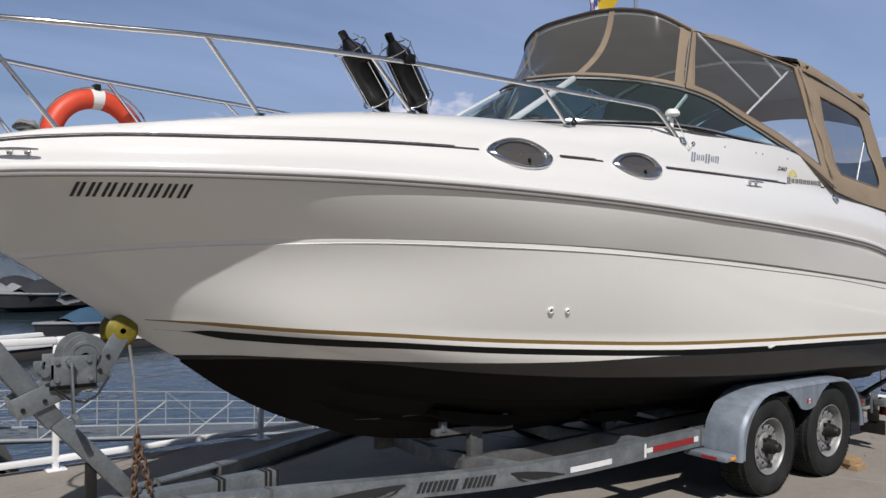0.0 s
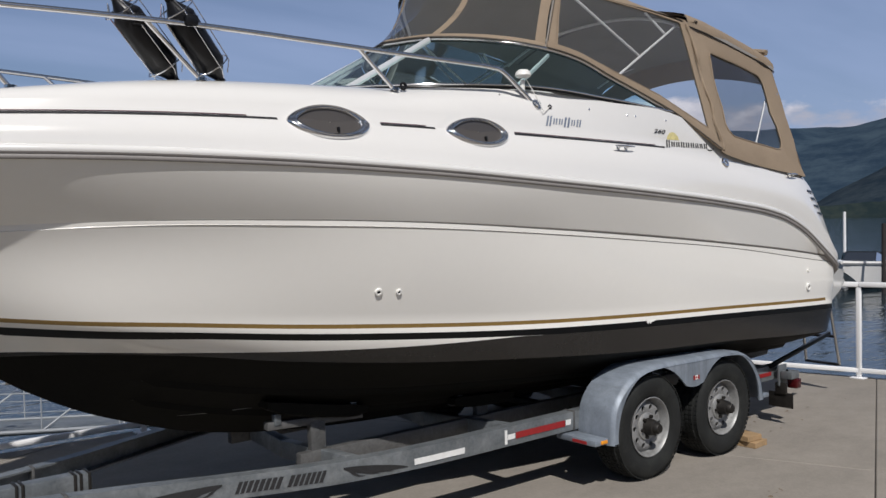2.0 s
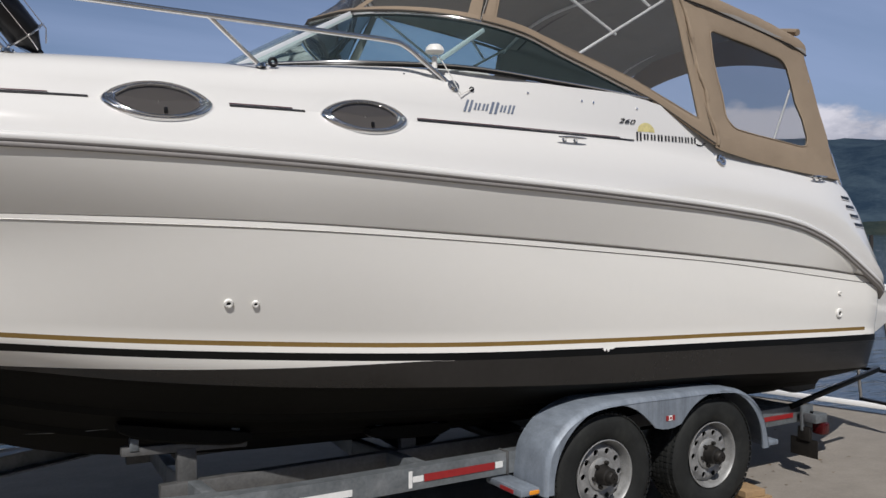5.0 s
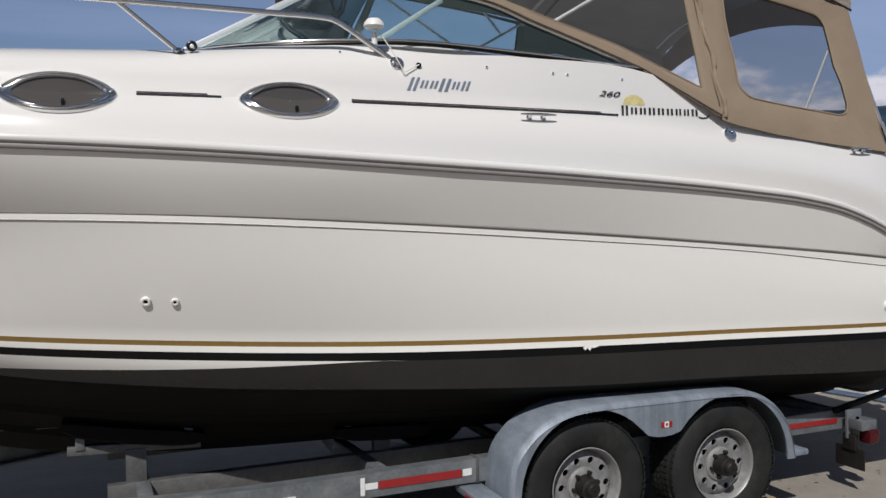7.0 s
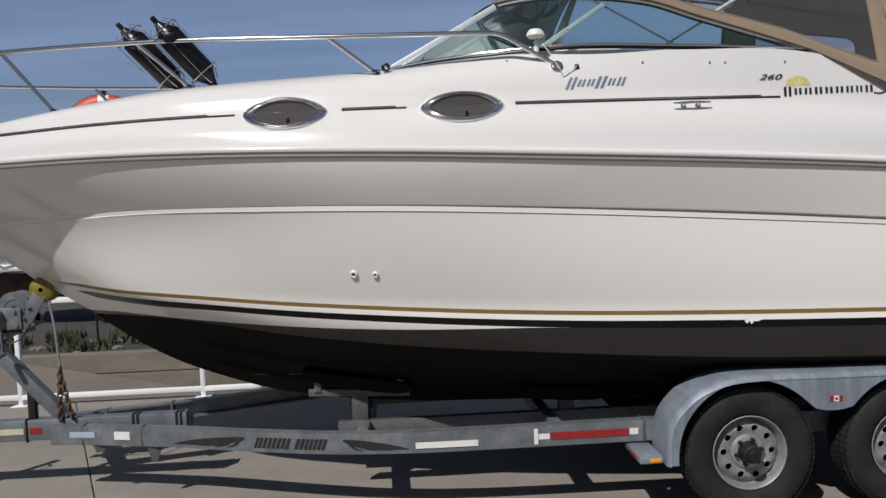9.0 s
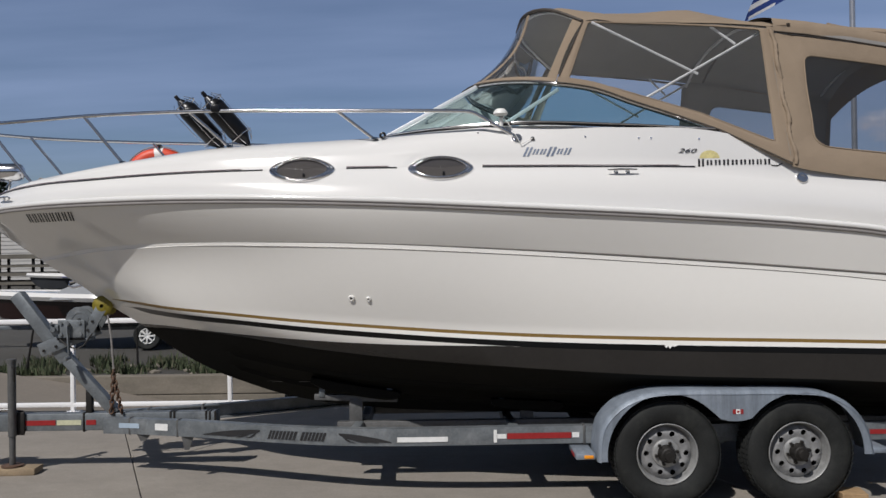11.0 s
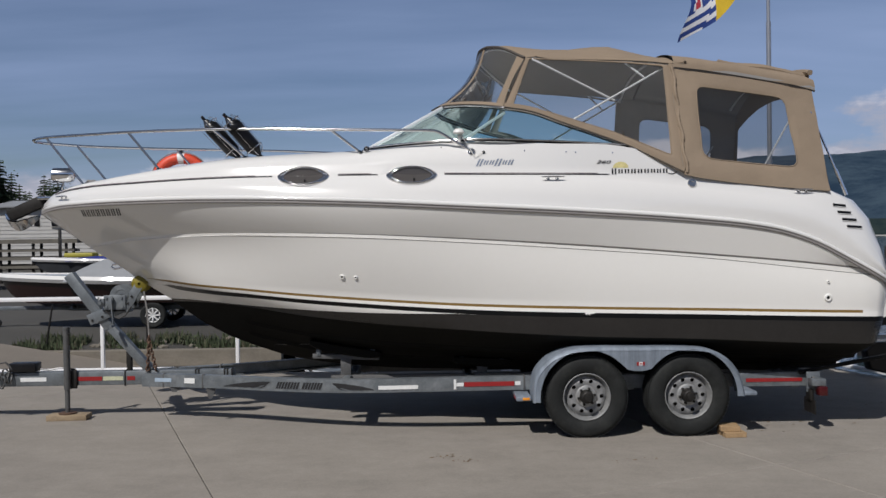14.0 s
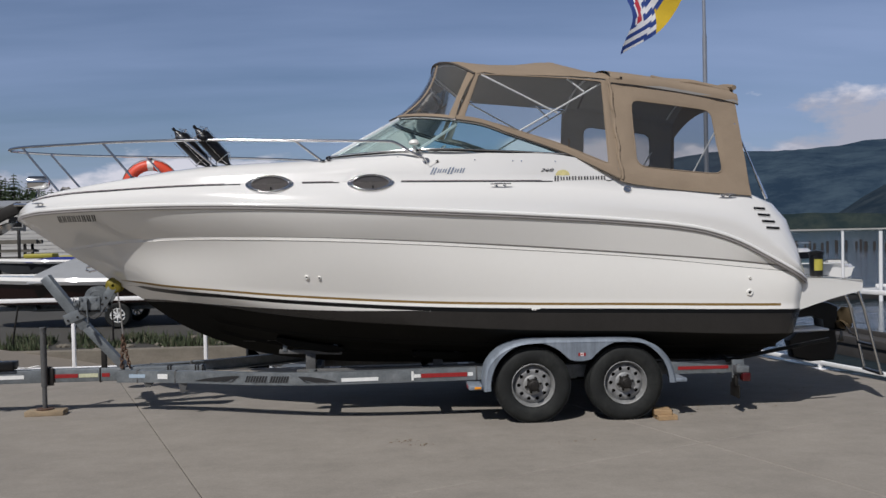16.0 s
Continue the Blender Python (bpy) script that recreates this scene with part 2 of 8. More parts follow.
M["galv"] = material("galvanised_steel", (0.158, 0.174, 0.184), 0.48, 0.4, vary=0.3, scale=9, fine=60, bump=0.04, stain=0.55, stain_color=(0.34, 0.355, 0.36))
M["fender"] = material("grey_blue_fender_paint", (0.195, 0.226, 0.265), 0.5, 0.2, vary=0.16, scale=4, fine=70, stain=0.45, stain_color=(0.33, 0.37, 0.42), streak=0.22, streak_scale=(9.0, 3.0, 0.7))
M["rubber"] = material("tyre_rubber", (0.0135, 0.0145, 0.014), 0.75, vary=0.45, scale=9, fine=120, bump=0.08, stain=0.6, stain_color=(0.036, 0.038, 0.034), spec=0.3)
M["rim"] = material("dull_grey_rim", (0.245, 0.247, 0.247), 0.6, 0.3, vary=0.3, scale=14, fine=120, stain=0.55, stain_color=(0.11, 0.095, 0.08))
M["rimlip"] = material("worn_galvanised_rim", (0.29, 0.293, 0.288), 0.5, 0.4, vary=0.3, scale=16, fine=120, stain=0.4, stain_color=(0.17, 0.155, 0.135))
M["iron"] = material("dark_greasy_iron", (0.02, 0.018, 0.016), 0.55, 0.4, vary=0.4, scale=20)
M["rust"] = material("rusty_chain_steel", (0.12, 0.07, 0.045), 0.7, 0.3, vary=0.35, scale=30)
M["canvas"] = material("tan_canvas", (0.25, 0.195, 0.14), 0.85, vary=0.1, scale=2.5, fine=350, bump=0.1, stain=0.25, stain_color=(0.19, 0.145, 0.1), spec=0.2, fold=0.16)
M["satin"] = material("satin_aluminium", (0.75, 0.76, 0.77), 0.35, 0.35, vary=0.05, scale=8)
M["rub"] = material("grey_rub_rail", (0.26, 0.245, 0.235), 0.5, vary=0.1, scale=6, spec=0.3)
M["gangmetal"] = material("dull_grey_aluminium", (0.34, 0.36, 0.38), 0.5, 0.2, vary=0.1, scale=6)
M["cream"] = material("pale_interior_liner", (0.5, 0.52, 0.51), 0.5, vary=0.05, scale=4)
M["piping"] = material("dark_brown_piping", (0.05, 0.04, 0.032), 0.7, vary=0.2, scale=10)
M["blackplastic"] = material("black_plastic", (0.008, 0.008, 0.009), 0.3, vary=0.2, scale=10, spec=0.35)
M["whiteplastic"] = material("white_plastic", (0.75, 0.74, 0.70), 0.4, vary=0.05, scale=10)
M["red"] = material("red_reflector", (0.27, 0.017, 0.018), 0.35, vary=0.15, scale=30, fine=300)
M["whitetape"] = material("white_reflector", (0.72, 0.72, 0.70), 0.4, vary=0.1, scale=20, stain=0.15)
M["amber"] = material("amber_lens", (0.75, 0.28, 0.02), 0.25, vary=0.1, scale=20)
M["decal"] = material("black_decal", (0.02, 0.02, 0.022), 0.4, vary=0.1, scale=10)
M["maroon"] = material("maroon_pinstripe", (0.13, 0.075, 0.08), 0.4, vary=0.1, scale=10)
M["silverdecal"] = material("silver_grey_decal", (0.2, 0.235, 0.3), 0.35, 0.3, vary=0.1, scale=10)
M["lifering"] = material("orange_life_ring", (0.60, 0.06, 0.022), 0.5, vary=0.1, scale=8, fine=120, bump=0.03)
M["yellow"] = material("yellow_bow_roller", (0.18, 0.145, 0.008), 0.55, vary=0.35, scale=18)
M["rope"] = material("grey_strap", (0.22, 0.21, 0.2), 0.85, vary=0.2, scale=40)
M["wood"] = material("raw_lumber", (0.33, 0.22, 0.115), 0.8, vary=0.3, scale=9, fine=80, bump=0.1)
M["concrete"] = material("concrete_slab", (0.245, 0.222, 0.192), 0.85, vary=0.09, scale=0.55, fine=9, bump=0.05, stain=0.32, stain_color=(0.165, 0.15, 0.128), spec=0.3, grit=0.045, streak=0.09)
M["joint"] = material("slab_joint", (0.085, 0.078, 0.068), 0.95, vary=0.3, scale=8)
M["wall"] = material("retaining_wall_concrete", (0.17, 0.15, 0.12), 0.9, vary=0.2, scale=1.5, fine=25, bump=0.15, stain=0.5, stain_color=(0.085, 0.08, 0.058), streak=0.15, streak_scale=(0.6, 0.6, 3.0))
M["fence"] = material("white_painted_rail", (0.78, 0.78, 0.78), 0.4, vary=0.04, scale=6)
M["glass"] = pane_material("windshield_glass", (0.66, 0.86, 0.87), 0.01, 0.93, (0.10, 0.16, 0.165))
M["vinyl"] = pane_material("clear_vinyl_window", (0.92, 0.92, 0.92), 0.06, 0.92, (0.36, 0.36, 0.35))
M["tintvinyl"] = pane_material("faintly_tinted_vinyl_window", (0.56, 0.57, 0.58), 0.06, 0.93, (0.17, 0.17, 0.17))
M["lining"] = material("grey_canvas_lining", (0.25, 0.24, 0.228), 0.9, vary=0.12, scale=4, fine=300, bump=0.1, spec=0.15, fold=0.2)
M["smoke"] = pane_material("smoked_porthole_glass", (0.22, 0.21, 0.2), 0.03, 0.4, (0.11, 0.102, 0.098))


# ---- mesh helpers ----
def thing(name, at, label, category, group=""):
    ob = new(name)
    ob.empty_display_size = 0.1
    ob.location = at
    return tagged(ob, label, category, group)


def mesh_object(name, verts, faces, mats, parent=None, label="", face_mats=None, smooth=40):
    me = bpy.data.meshes.new(name)
    me.from_pydata([tuple(v) for v in verts], [], [tuple(f) for f in faces])
    for m in mats if isinstance(mats, (list, tuple)) else [mats]:
        me.materials.append(m)
    if face_mats is not None:
        me.polygons.foreach_set("material_index", face_mats)
    bm = bmesh.new()
    bm.from_mesh(me)
    bmesh.ops.remove_doubles(bm, verts=bm.verts, dist=1e-5)
    bmesh.ops.recalc_face_normals(bm, faces=bm.faces)
    bm.to_mesh(me)
    bm.free()
    if smooth:
        me.shade_smooth()
        me.set_sharp_from_angle(angle=radians(smooth))
    ob = new(name, me)
    if parent is not None:
        ob.parent = parent
        base = Matrix.Translation(parent.location)
        if parent.parent is not None:
            base = Matrix.Identity(4)
        ob.matrix_parent_inverse = base.inverted()
    if label:
        ob["label"] = label
    return ob


class Geo:
    """Collects vertices and faces of one mesh."""

    def __init__(self):
        self.v, self.f, self.m = [], [], []

    def add(self, verts, faces, mat=0):
        n = len(self.v)
        self.v += [Vector(p) for p in verts]
        self.f += [[i + n for i in f] for f in faces]
        self.m += [mat] * len(faces)
        return self

    def box(self, lo, hi, mat=0, bevel=0.0, turn=None):
        bm = bmesh.new()
        c = [(a + b) / 2 for a, b in zip(lo, hi)]
        s = [abs(b - a) for a, b in zip(lo, hi)]
        bmesh.ops.create_cube(bm, size=1, matrix=Matrix.Diagonal((*s, 1)))
        if bevel:
            bmesh.ops.bevel(bm, geom=bm.edges[:], offset=min(bevel, min(s) * 0.45), segments=2, affect="EDGES", profile=0.5)
        mt = Matrix.Translation(c) @ (turn.to_4x4() if turn is not None else Matrix.Identity(4))
        bm.verts.ensure_lookup_table()
        self.add([mt @ v.co for v in bm.verts], [[v.index for v in f.verts] for f in bm.faces], mat)
        bm.free()
        return self

    def beam(self, a, b, w, h, mat=0, bevel=0.004, up=(0, 0, 1)):
        """A bar of section w across by h high from a to b."""
        a, b = Vector(a), Vector(b)
        x = (b - a).normalized()
        y = Vector(up).cross(x).normalized()
        z = x.cross(y)
        r = Matrix((x, y, z)).transposed()
        L = (b - a).length
        c = (a + b) / 2
        bm = bmesh.new()
        bmesh.ops.create_cube(bm, size=1, matrix=Matrix.Diagonal((L, w, h, 1)))
        if bevel:
            bmesh.ops.bevel(bm, geom=bm.edges[:], offset=bevel, segments=2, affect="EDGES", profile=0.5)
        mt = Matrix.Translation(c) @ r.to_4x4()
        self.add([mt @ v.co for v in bm.verts], [[v.index for v in f.verts] for f in bm.faces], mat)
        bm.free()
        return self

    def tube(self, pts, r, sides=10, mat=0, closed=False, cap=True):
        pts = [Vector(p) for p in pts]
        n = len(pts)
        rad = r if isinstance(r, (list, tuple)) else [r] * n
        rings = []
        ref = Vector((0, 0, 1))
        for i, p in enumerate(pts):
            a = pts[(i - 1) % n] if closed or i > 0 else p
            b = pts[(i + 1) % n] if closed or i < n - 1 else p
            d = (b - a).normalized()
            if abs(d.dot(ref)) > 0.95:
                ref = Vector((1, 0, 0)) if abs(d.x) < 0.9 else Vector((0, 1, 0))
            u = d.cross(ref).normalized()
            w = u.cross(d)
            ref = w
            rings.append([p + rad[i] * (math.cos(q) * u + math.sin(q) * w) for q in (2 * math.pi * k / sides for k in range(sides))])
        fs = []
        for i in range(n if closed else n - 1):
            j = (i + 1) % n
            for k in range(sides):
                l = (k + 1) % sides
                fs.append([i * sides + k, i * sides + l, j * sides + l, j * sides + k])
        if cap and not closed:
            fs.append(list(range(sides))[::-1])
            fs.append([(n - 1) * sides + k for k in range(sides)])
        return self.add([v for ring in rings for v in ring], fs, mat)

    def lathe(self, profile, at, axis="y", steps=48, mat=0, start=0.0):
        """Profile of (radius, along) turned about an axis through at."""
        vs, fs = [], []
        k = len(profile)
        for i in range(steps):
            q = start + 2 * math.pi * i / steps
            c, s = math.cos(q), math.sin(q)
            for r, h in profile:
                p = {"y": (r * c, h, r * s), "x": (h, r * c, r * s), "z": (r * c, r * s, h)}[axis]
                vs.append(Vector(at) + Vector(p))
        for i in range(steps):
            j = (i + 1) % steps
            for a in range(k - 1):
                fs.append([i * k + a, j * k + a, j * k + a + 1, i * k + a + 1])
        return self.add(vs, fs, mat)

    def grid(self, rows, mat=0, flip=False, mats=None):
        """Rows of points of one length, joined into quads; mats: a material for each strip between rows."""
        k = len(rows[0])
        n0 = len(self.v)
        self.v += [Vector(p) for row in rows for p in row]
        for i in range(len(rows) - 1):
            for j in range(k - 1):
                self.f.append([n0 + i * k + j, n0 + i * k + j + 1, n0 + (i + 1) * k + j + 1, n0 + (i + 1) * k + j])
                self.m.append(mats[i] if mats else mat)
        return self

    def done(self, name, mats, parent=None, label="", smooth=40):
        return mesh_object(name, self.v, self.f, mats, parent, label, self.m, smooth)


def hermite(keys, x):
    """Smooth curve through (x, value...) keys; returns the list of values at x."""
    n = len(keys)
    if x <= keys[0][0]:
        return list(keys[0][1:])
    if x >= keys[-1][0]:
        return list(keys[-1][1:])
    i = max(k for k in range(n - 1) if keys[k][0] <= x)
    h = keys[i + 1][0] - keys[i][0]
    t = (x - keys[i][0]) / h
    res = []
    for c in range(1, len(keys[0])):
        d = [(keys[k + 1][c] - keys[k][c]) / (keys[k + 1][0] - keys[k][0]) for k in range(n - 1)]

        def slope(k):
            if k == 0:
                return d[0]
            if k == n - 1:
                return d[-1]
            h0, h1 = keys[k][0] - keys[k - 1][0], keys[k + 1][0] - keys[k][0]
            return (d[k - 1] * h1 + d[k] * h0) / (h0 + h1)

        res.append((2 * t**3 - 3 * t**2 + 1) * keys[i][c] + (t**3 - 2 * t**2 + t) * h * slope(i) + (3 * t**2 - 2 * t**3) * keys[i + 1][c] + (t**3 - t**2) * h * slope(i + 1))
    return res


def lerp(a, b, t):
    return a + (b - a) * t


# ---- the boat: lines of the hull as (x, half-breadth, height) ----
RUB = [(-5.28, 0.0, 2.085), (-5.15, 0.19, 2.10), (-4.95, 0.385, 2.122), (-4.65, 0.60, 2.132), (-4.3, 0.785, 2.138), (-4.0, 0.905, 2.139), (-3.5, 1.055, 2.138), (-3.0, 1.175, 2.128), (-2.0, 1.305, 2.09), (-1.0, 1.335, 2.035), (0.0, 1.335, 1.975), (1.0, 1.315, 1.897), (1.4, 1.315, 1.852), (1.7, 1.31, 1.795), (2.0, 1.308, 1.69), (2.3, 1.305, 1.53), (2.70, 1.298, 1.30)]
KNU = [(-4.82, 0.0, 1.735), (-4.5, 0.24, 1.778), (-4.2, 0.46, 1.808), (-3.8, 0.69, 1.828), (-3.3, 0.872, 1.836), (-2.6, 1.035, 1.827), (-2.0, 1.115, 1.808), (-1.0, 1.152, 1.753), (0.0, 1.165, 1.683), (1.0, 1.175, 1.598), (2.0, 1.21, 1.501), (2.67, 1.245, 1.415)]
KNL_Z = [(-4.79, 1.715), (-4.5, 1.752), (-4.2, 1.780), (-3.8, 1.800), (-3.3, 1.812), (-2.6, 1.796), (-2.0, 1.774), (-1.0, 1.717), (0.0, 1.644), (1.0, 1.562), (2.0, 1.447), (2.67, 1.37)]
KNU = [(x, y + 0.072 * min(1, max(0, (x + 4.0) / 1.9)) * (1 - 0.6 * min(1, max(0, (x - 1.0) / 1.6))), z) for x, y, z in KNU]
KNL = [(x, max(0.0, hermite(KNU, max(x, KNU[0][0]))[0] + lerp(-0.008, 0.004, min(1, max(0, (x + 4.3) / 2.4)))), z) for x, z in KNL_Z]
GOLD = [(-4.36, 0.0, 1.42), (-4.2, 0.10, 1.405), (-4.0, 0.275, 1.39), (-3.6, 0.57, 1.353), (-3.1, 0.765, 1.314), (-2.6, 0.89, 1.27), (-2.0, 1.015, 1.228), (-1.0, 1.125, 1.168), (0.0, 1.205, 1.135), (1.0, 1.245, 1.111), (2.0, 1.268, 1.083), (2.65, 1.27, 1.068)]
CHINE = [(-3.95, 0.0, 1.15), (-3.5, 0.33, 1.155), (-3.0, 0.61, 1.118), (-2.6, 0.75, 1.062), (-2.0, 0.92, 1.0), (-1.0, 1.09, 0.928), (0.0, 1.175, 0.869), (1.0, 1.22, 0.838), (2.0, 1.25, 0.79), (2.58, 1.25, 0.775)]
PAINT = [(-4.05, 1.192), (-3.6, 1.166), (-3.1, 1.143), (-2.6, 1.119), (-2.0, 1.1), (-1.2, 1.091), (2.7, 1.091)]
KEEL = [(-3.95, 1.15), (-3.7, 0.972), (-3.4, 0.806), (-3.1, 0.688), (-2.83, 0.60), (-2.5, 0.532), (-2.0, 0.475), (-1.0, 0.43), (0.5, 0.40), (2.55, 0.385)]
PIN = [(-5.26, 0.02, 2.14), (-5.1, 0.18, 2.222), (-4.9, 0.345, 2.262), (-4.65, 0.505, 2.286), (-4.0, 0.815, 2.306), (-3.4, 0.985, 2.322), (-3.0, 1.06, 2.327), (-2.5, 1.115, 2.328), (-2.0, 1.15, 2.327), (-1.5, 1.18, 2.322), (-1.0, 1.2, 2.316), (0.0, 1.212, 2.305), (1.0, 1.235, 2.20), (1.6, 1.25, 2.10), (2.1, 1.262, 1.96), (2.4, 1.275, 1.70), (2.69, 1.29, 1.33)]
TOP = [(-5.25, 0.01, 2.16), (-5.08, 0.10, 2.25), (-4.8, 0.27, 2.315), (-4.36, 0.50, 2.368), (-3.8, 0.70, 2.446), (-3.25, 0.82, 2.508), (-2.7, 0.885, 2.537), (-2.3, 0.92, 2.548), (-1.95, 0.945, 2.562), (-1.5, 1.01, 2.594), (-1.0, 1.085, 2.608), (-0.3, 1.165, 2.578), (0.35, 1.20, 2.54), (0.62, 1.205, 2.475), (0.85, 1.21, 2.37), (1.1, 1.212, 2.285), (1.4, 1.213, 2.235), (1.8, 1.208, 2.175), (2.14, 1.20, 2.14), (2.30, 1.20, 2.03), (2.45, 1.215, 1.83), (2.56, 1.24, 1.60), (2.69, 1.285, 1.335)]


def at_line(line, x):
    y, z = hermite(line, x)
    # rounded corner where the side turns into the transom
    y -= 0.1 * max(0.0, 1 - (line[-1][0] - x) / 0.16) ** 2
    return Vector((x, -max(y, 0.0), z))


STATIONS = sorted([(i / 78) ** 1.35 for i in range(79)] + [0.987, 0.991, 0.995, 0.998])


def along(line, s):
    return lerp(line[0][0], line[-1][0], s)


def hull_rows():
    """Lengthwise rows of the port side, keel to rub rail, with a material for each strip."""
    rows, mats = [], []

    def row(points, mat):
        rows.append(points)
        mats.append(mat)

    keel, chine, gold, knl, knu, rub = [], [], [], [], [], []
    for s in STATIONS:
        xk = along(KEEL, s)
        keel.append(Vector((xk, 0, hermite(KEEL, xk)[0])))
        for line, out in ((CHINE, chine), (GOLD, gold), (KNL, knl), (KNU, knu), (RUB, rub)):
            out.append(at_line(line, along(line, s)))
    row(keel, 0)
    # bottom, slightly hollow forward and with two running strakes
    for f in (0.2, 0.36, 0.38, 0.40, 0.6, 0.66, 0.68, 0.70, 0.88, 0.97):
        pts = []
        for i, (a, b) in enumerate(zip(keel, chine)):
            p = a.lerp(b, f)
            fwd = max(0, 1 - STATIONS[i] / 0.35)
            p.z -= 0.05 * math.sin(math.pi * f) * (1 - fwd) * 0.5
            if f in (0.38, 0.68) and 0.12 < STATIONS[i]:
                p.z -= 0.028
            pts.append(p)
        row(pts, 0)
    lip = [p + Vector((0, -0.012 * min(1, abs(p.y) * 3), 0.012)) for p in chine]
    row(chine, 0)
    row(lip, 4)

    def between(dz_of):
        pts = []
        for s, c, g in zip(STATIONS, lip, gold):
            f = min(0.985, max(0.02, dz_of(s, g) / max(1e-4, g.z - c.z)))
            p = g.lerp(c, f)
            p.y -= 0.02 * math.sin(math.pi * f) * min(1, abs(g.y) * 2)
            pts.append(p)
        return pts

    row(between(lambda s, g: max(0.0856, g.z - hermite(PAINT, g.x)[0], 0.1 if g.x < -3.2 else 0.0)), 1)
    # boot stripes run out to points just short of the stem
    def grow(x, x0, length):
        return min(1.0, max(0.0, (x - x0) / length))

    row(between(lambda s, g: 0.062 + (0.023 + 0.012 * (1 - grow(g.x, -3.8, 0.7))) * grow(g.x, -4.1, 0.1)), 2)
    row(between(lambda s, g: 0.061 - 0.017 * grow(g.x, -4.1, 0.1)), 1)
    row(between(lambda s, g: 0.001 + 0.012 * grow(g.x, -4.19, 0.3)), 3)
    row([g + Vector((0, 0, 0.011 * grow(g.x, -4.19, 0.3))) for g in gold], 1)
    for f in (0.12, 0.24, 0.36, 0.48, 0.6, 0.7, 0.8, 0.88, 0.95):
        pts = []
        for s, a, b in zip(STATIONS, gold, knl):
            p = (a + Vector((0, 0, 0.011))).lerp(b, f)
            k = min(1, max(0, (p.x + 3.85) / 2.1))
            k = k * k * (3 - 2 * k)
            p.y -= (0.012 * k * math.sin(math.pi * f) - 0.14 * (1 - k) * f * f * (1 - f)) * min(1, abs(p.y) * 2)
            pts.append(p)
        row(pts, 1)
    row(knl, 1)
    row([p + Vector((0, 0.004, 0.004)) for p in knl], 1)
    row([p.lerp(q, 0.75) for p, q in zip(knl, knu)], 1)
    row(knu, 1)
    for f in (0.04, 0.09, 0.15, 0.22, 0.3, 0.4, 0.52, 0.66, 0.82, 1.0):
        pts = []
        for s, a, b in zip(STATIONS, knu, rub):
            end = b + Vector((0, 0.006, -0.03))
            full = min(1, max(0, (s - 0.12) / 0.36))
            p = a.lerp(end, f)
            p.y = lerp(a.y, end.y, lerp(f, 1 - (1 - f) ** lerp(1.9, 1.05, min(1, max(0, (a.x + 2.8) / 2.2))), full))
            pts.append(p)
        row(pts, 1)
    return rows, mats


HULL_ROWS, HULL_MATS = hull_rows()


def mirror(rows):
    return [[Vector((p.x, -p.y, p.z)) for p in row] for row in rows]


boat = thing("express_cruiser", (0, 0, 0.4), "white fibreglass cabin cruiser with black bottom on a trailer", "motor boat")
g = Geo()
g.grid(HULL_ROWS, mats=HULL_MATS)
g.grid(mirror(HULL_ROWS), mats=HULL_MATS)
for i, f in enumerate(g.f):
    if g.m[i] in (2, 3) and sum(g.v[k].x for k in f) / len(f) < -4.13 - 0.05 * (g.m[i] == 3):
        g.m[i] = 1
    c = sum((g.v[k] for k in f), Vector()) / len(f)
    if g.m[i] == 3 and c.x > 2.38:
        g.m[i] = 1
    if g.m[i] == 1 and -0.95 < c.x and hermite(GOLD, c.x)[1] - 0.095 < c.z < hermite(GOLD, c.x)[1] - 0.082:
        g.m[i] = 2
# transom
port = [row[-1] for row in HULL_ROWS]
for i in range(len(port) - 1):
    a, b = port[i], port[i + 1]
    n = len(g.v)
    g.v += [a, b, Vector((b.x, -b.y, b.z)), Vector((a.x, -a.y, a.z))]
    g.f.append([n, n + 1, n + 2, n + 3])
    g.m.append(HULL_MATS[i])
g.done("hull", [M["bottom"], M["hullcoat"], M["black"], M["gold"], M["litchine"]], boat, "cream hull with gold and black stripes over black bottom", smooth=28)


# pale scuffs in the bottom paint
def scuff(a, b):
    pts = []
    for i in range(9):
        x, y = lerp(a[0], b[0], i / 8), lerp(a[1], b[1], i / 8)
        half, z1 = hermite(CHINE, x)
        z0 = hermite(KEEL, x)[0]
        f = -y / half
        sag = 0.025 * math.sin(math.pi * f) * min(1, (x + 3.95) / 2.28)
        pts.append(Vector((x, y, lerp(z0, z1, f) - sag - 0.006)))
    g = Geo()
    g.tube(pts, [0.0005 + 0.0018 * math.sin(math.pi * i / 8) for i in range(9)], 6)
    g.done("scuff_mark", M["greyscuff"], boat, "pale scuff in the bottom paint")


M["greyscuff"] = material("pale_paint_scuff", (0.22, 0.22, 0.2), 0.8, vary=0.3, scale=40)
scuff((-2.92, -0.155), (-2.546, -0.339))


# dark seams above and below the knuckle, the upper also drawn as shade
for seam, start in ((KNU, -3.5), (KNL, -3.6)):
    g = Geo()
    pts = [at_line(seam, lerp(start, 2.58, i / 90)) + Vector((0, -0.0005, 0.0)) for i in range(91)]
    # upper seam widens aft, its grey standing in for shade under the flare
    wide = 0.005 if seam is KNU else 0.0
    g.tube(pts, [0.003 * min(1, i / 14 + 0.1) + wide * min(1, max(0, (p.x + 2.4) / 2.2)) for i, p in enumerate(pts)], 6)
    g.done("knuckle_seam_shade", M["seam"], boat, "grey seam along the topsides, doubling as shade under the flare")


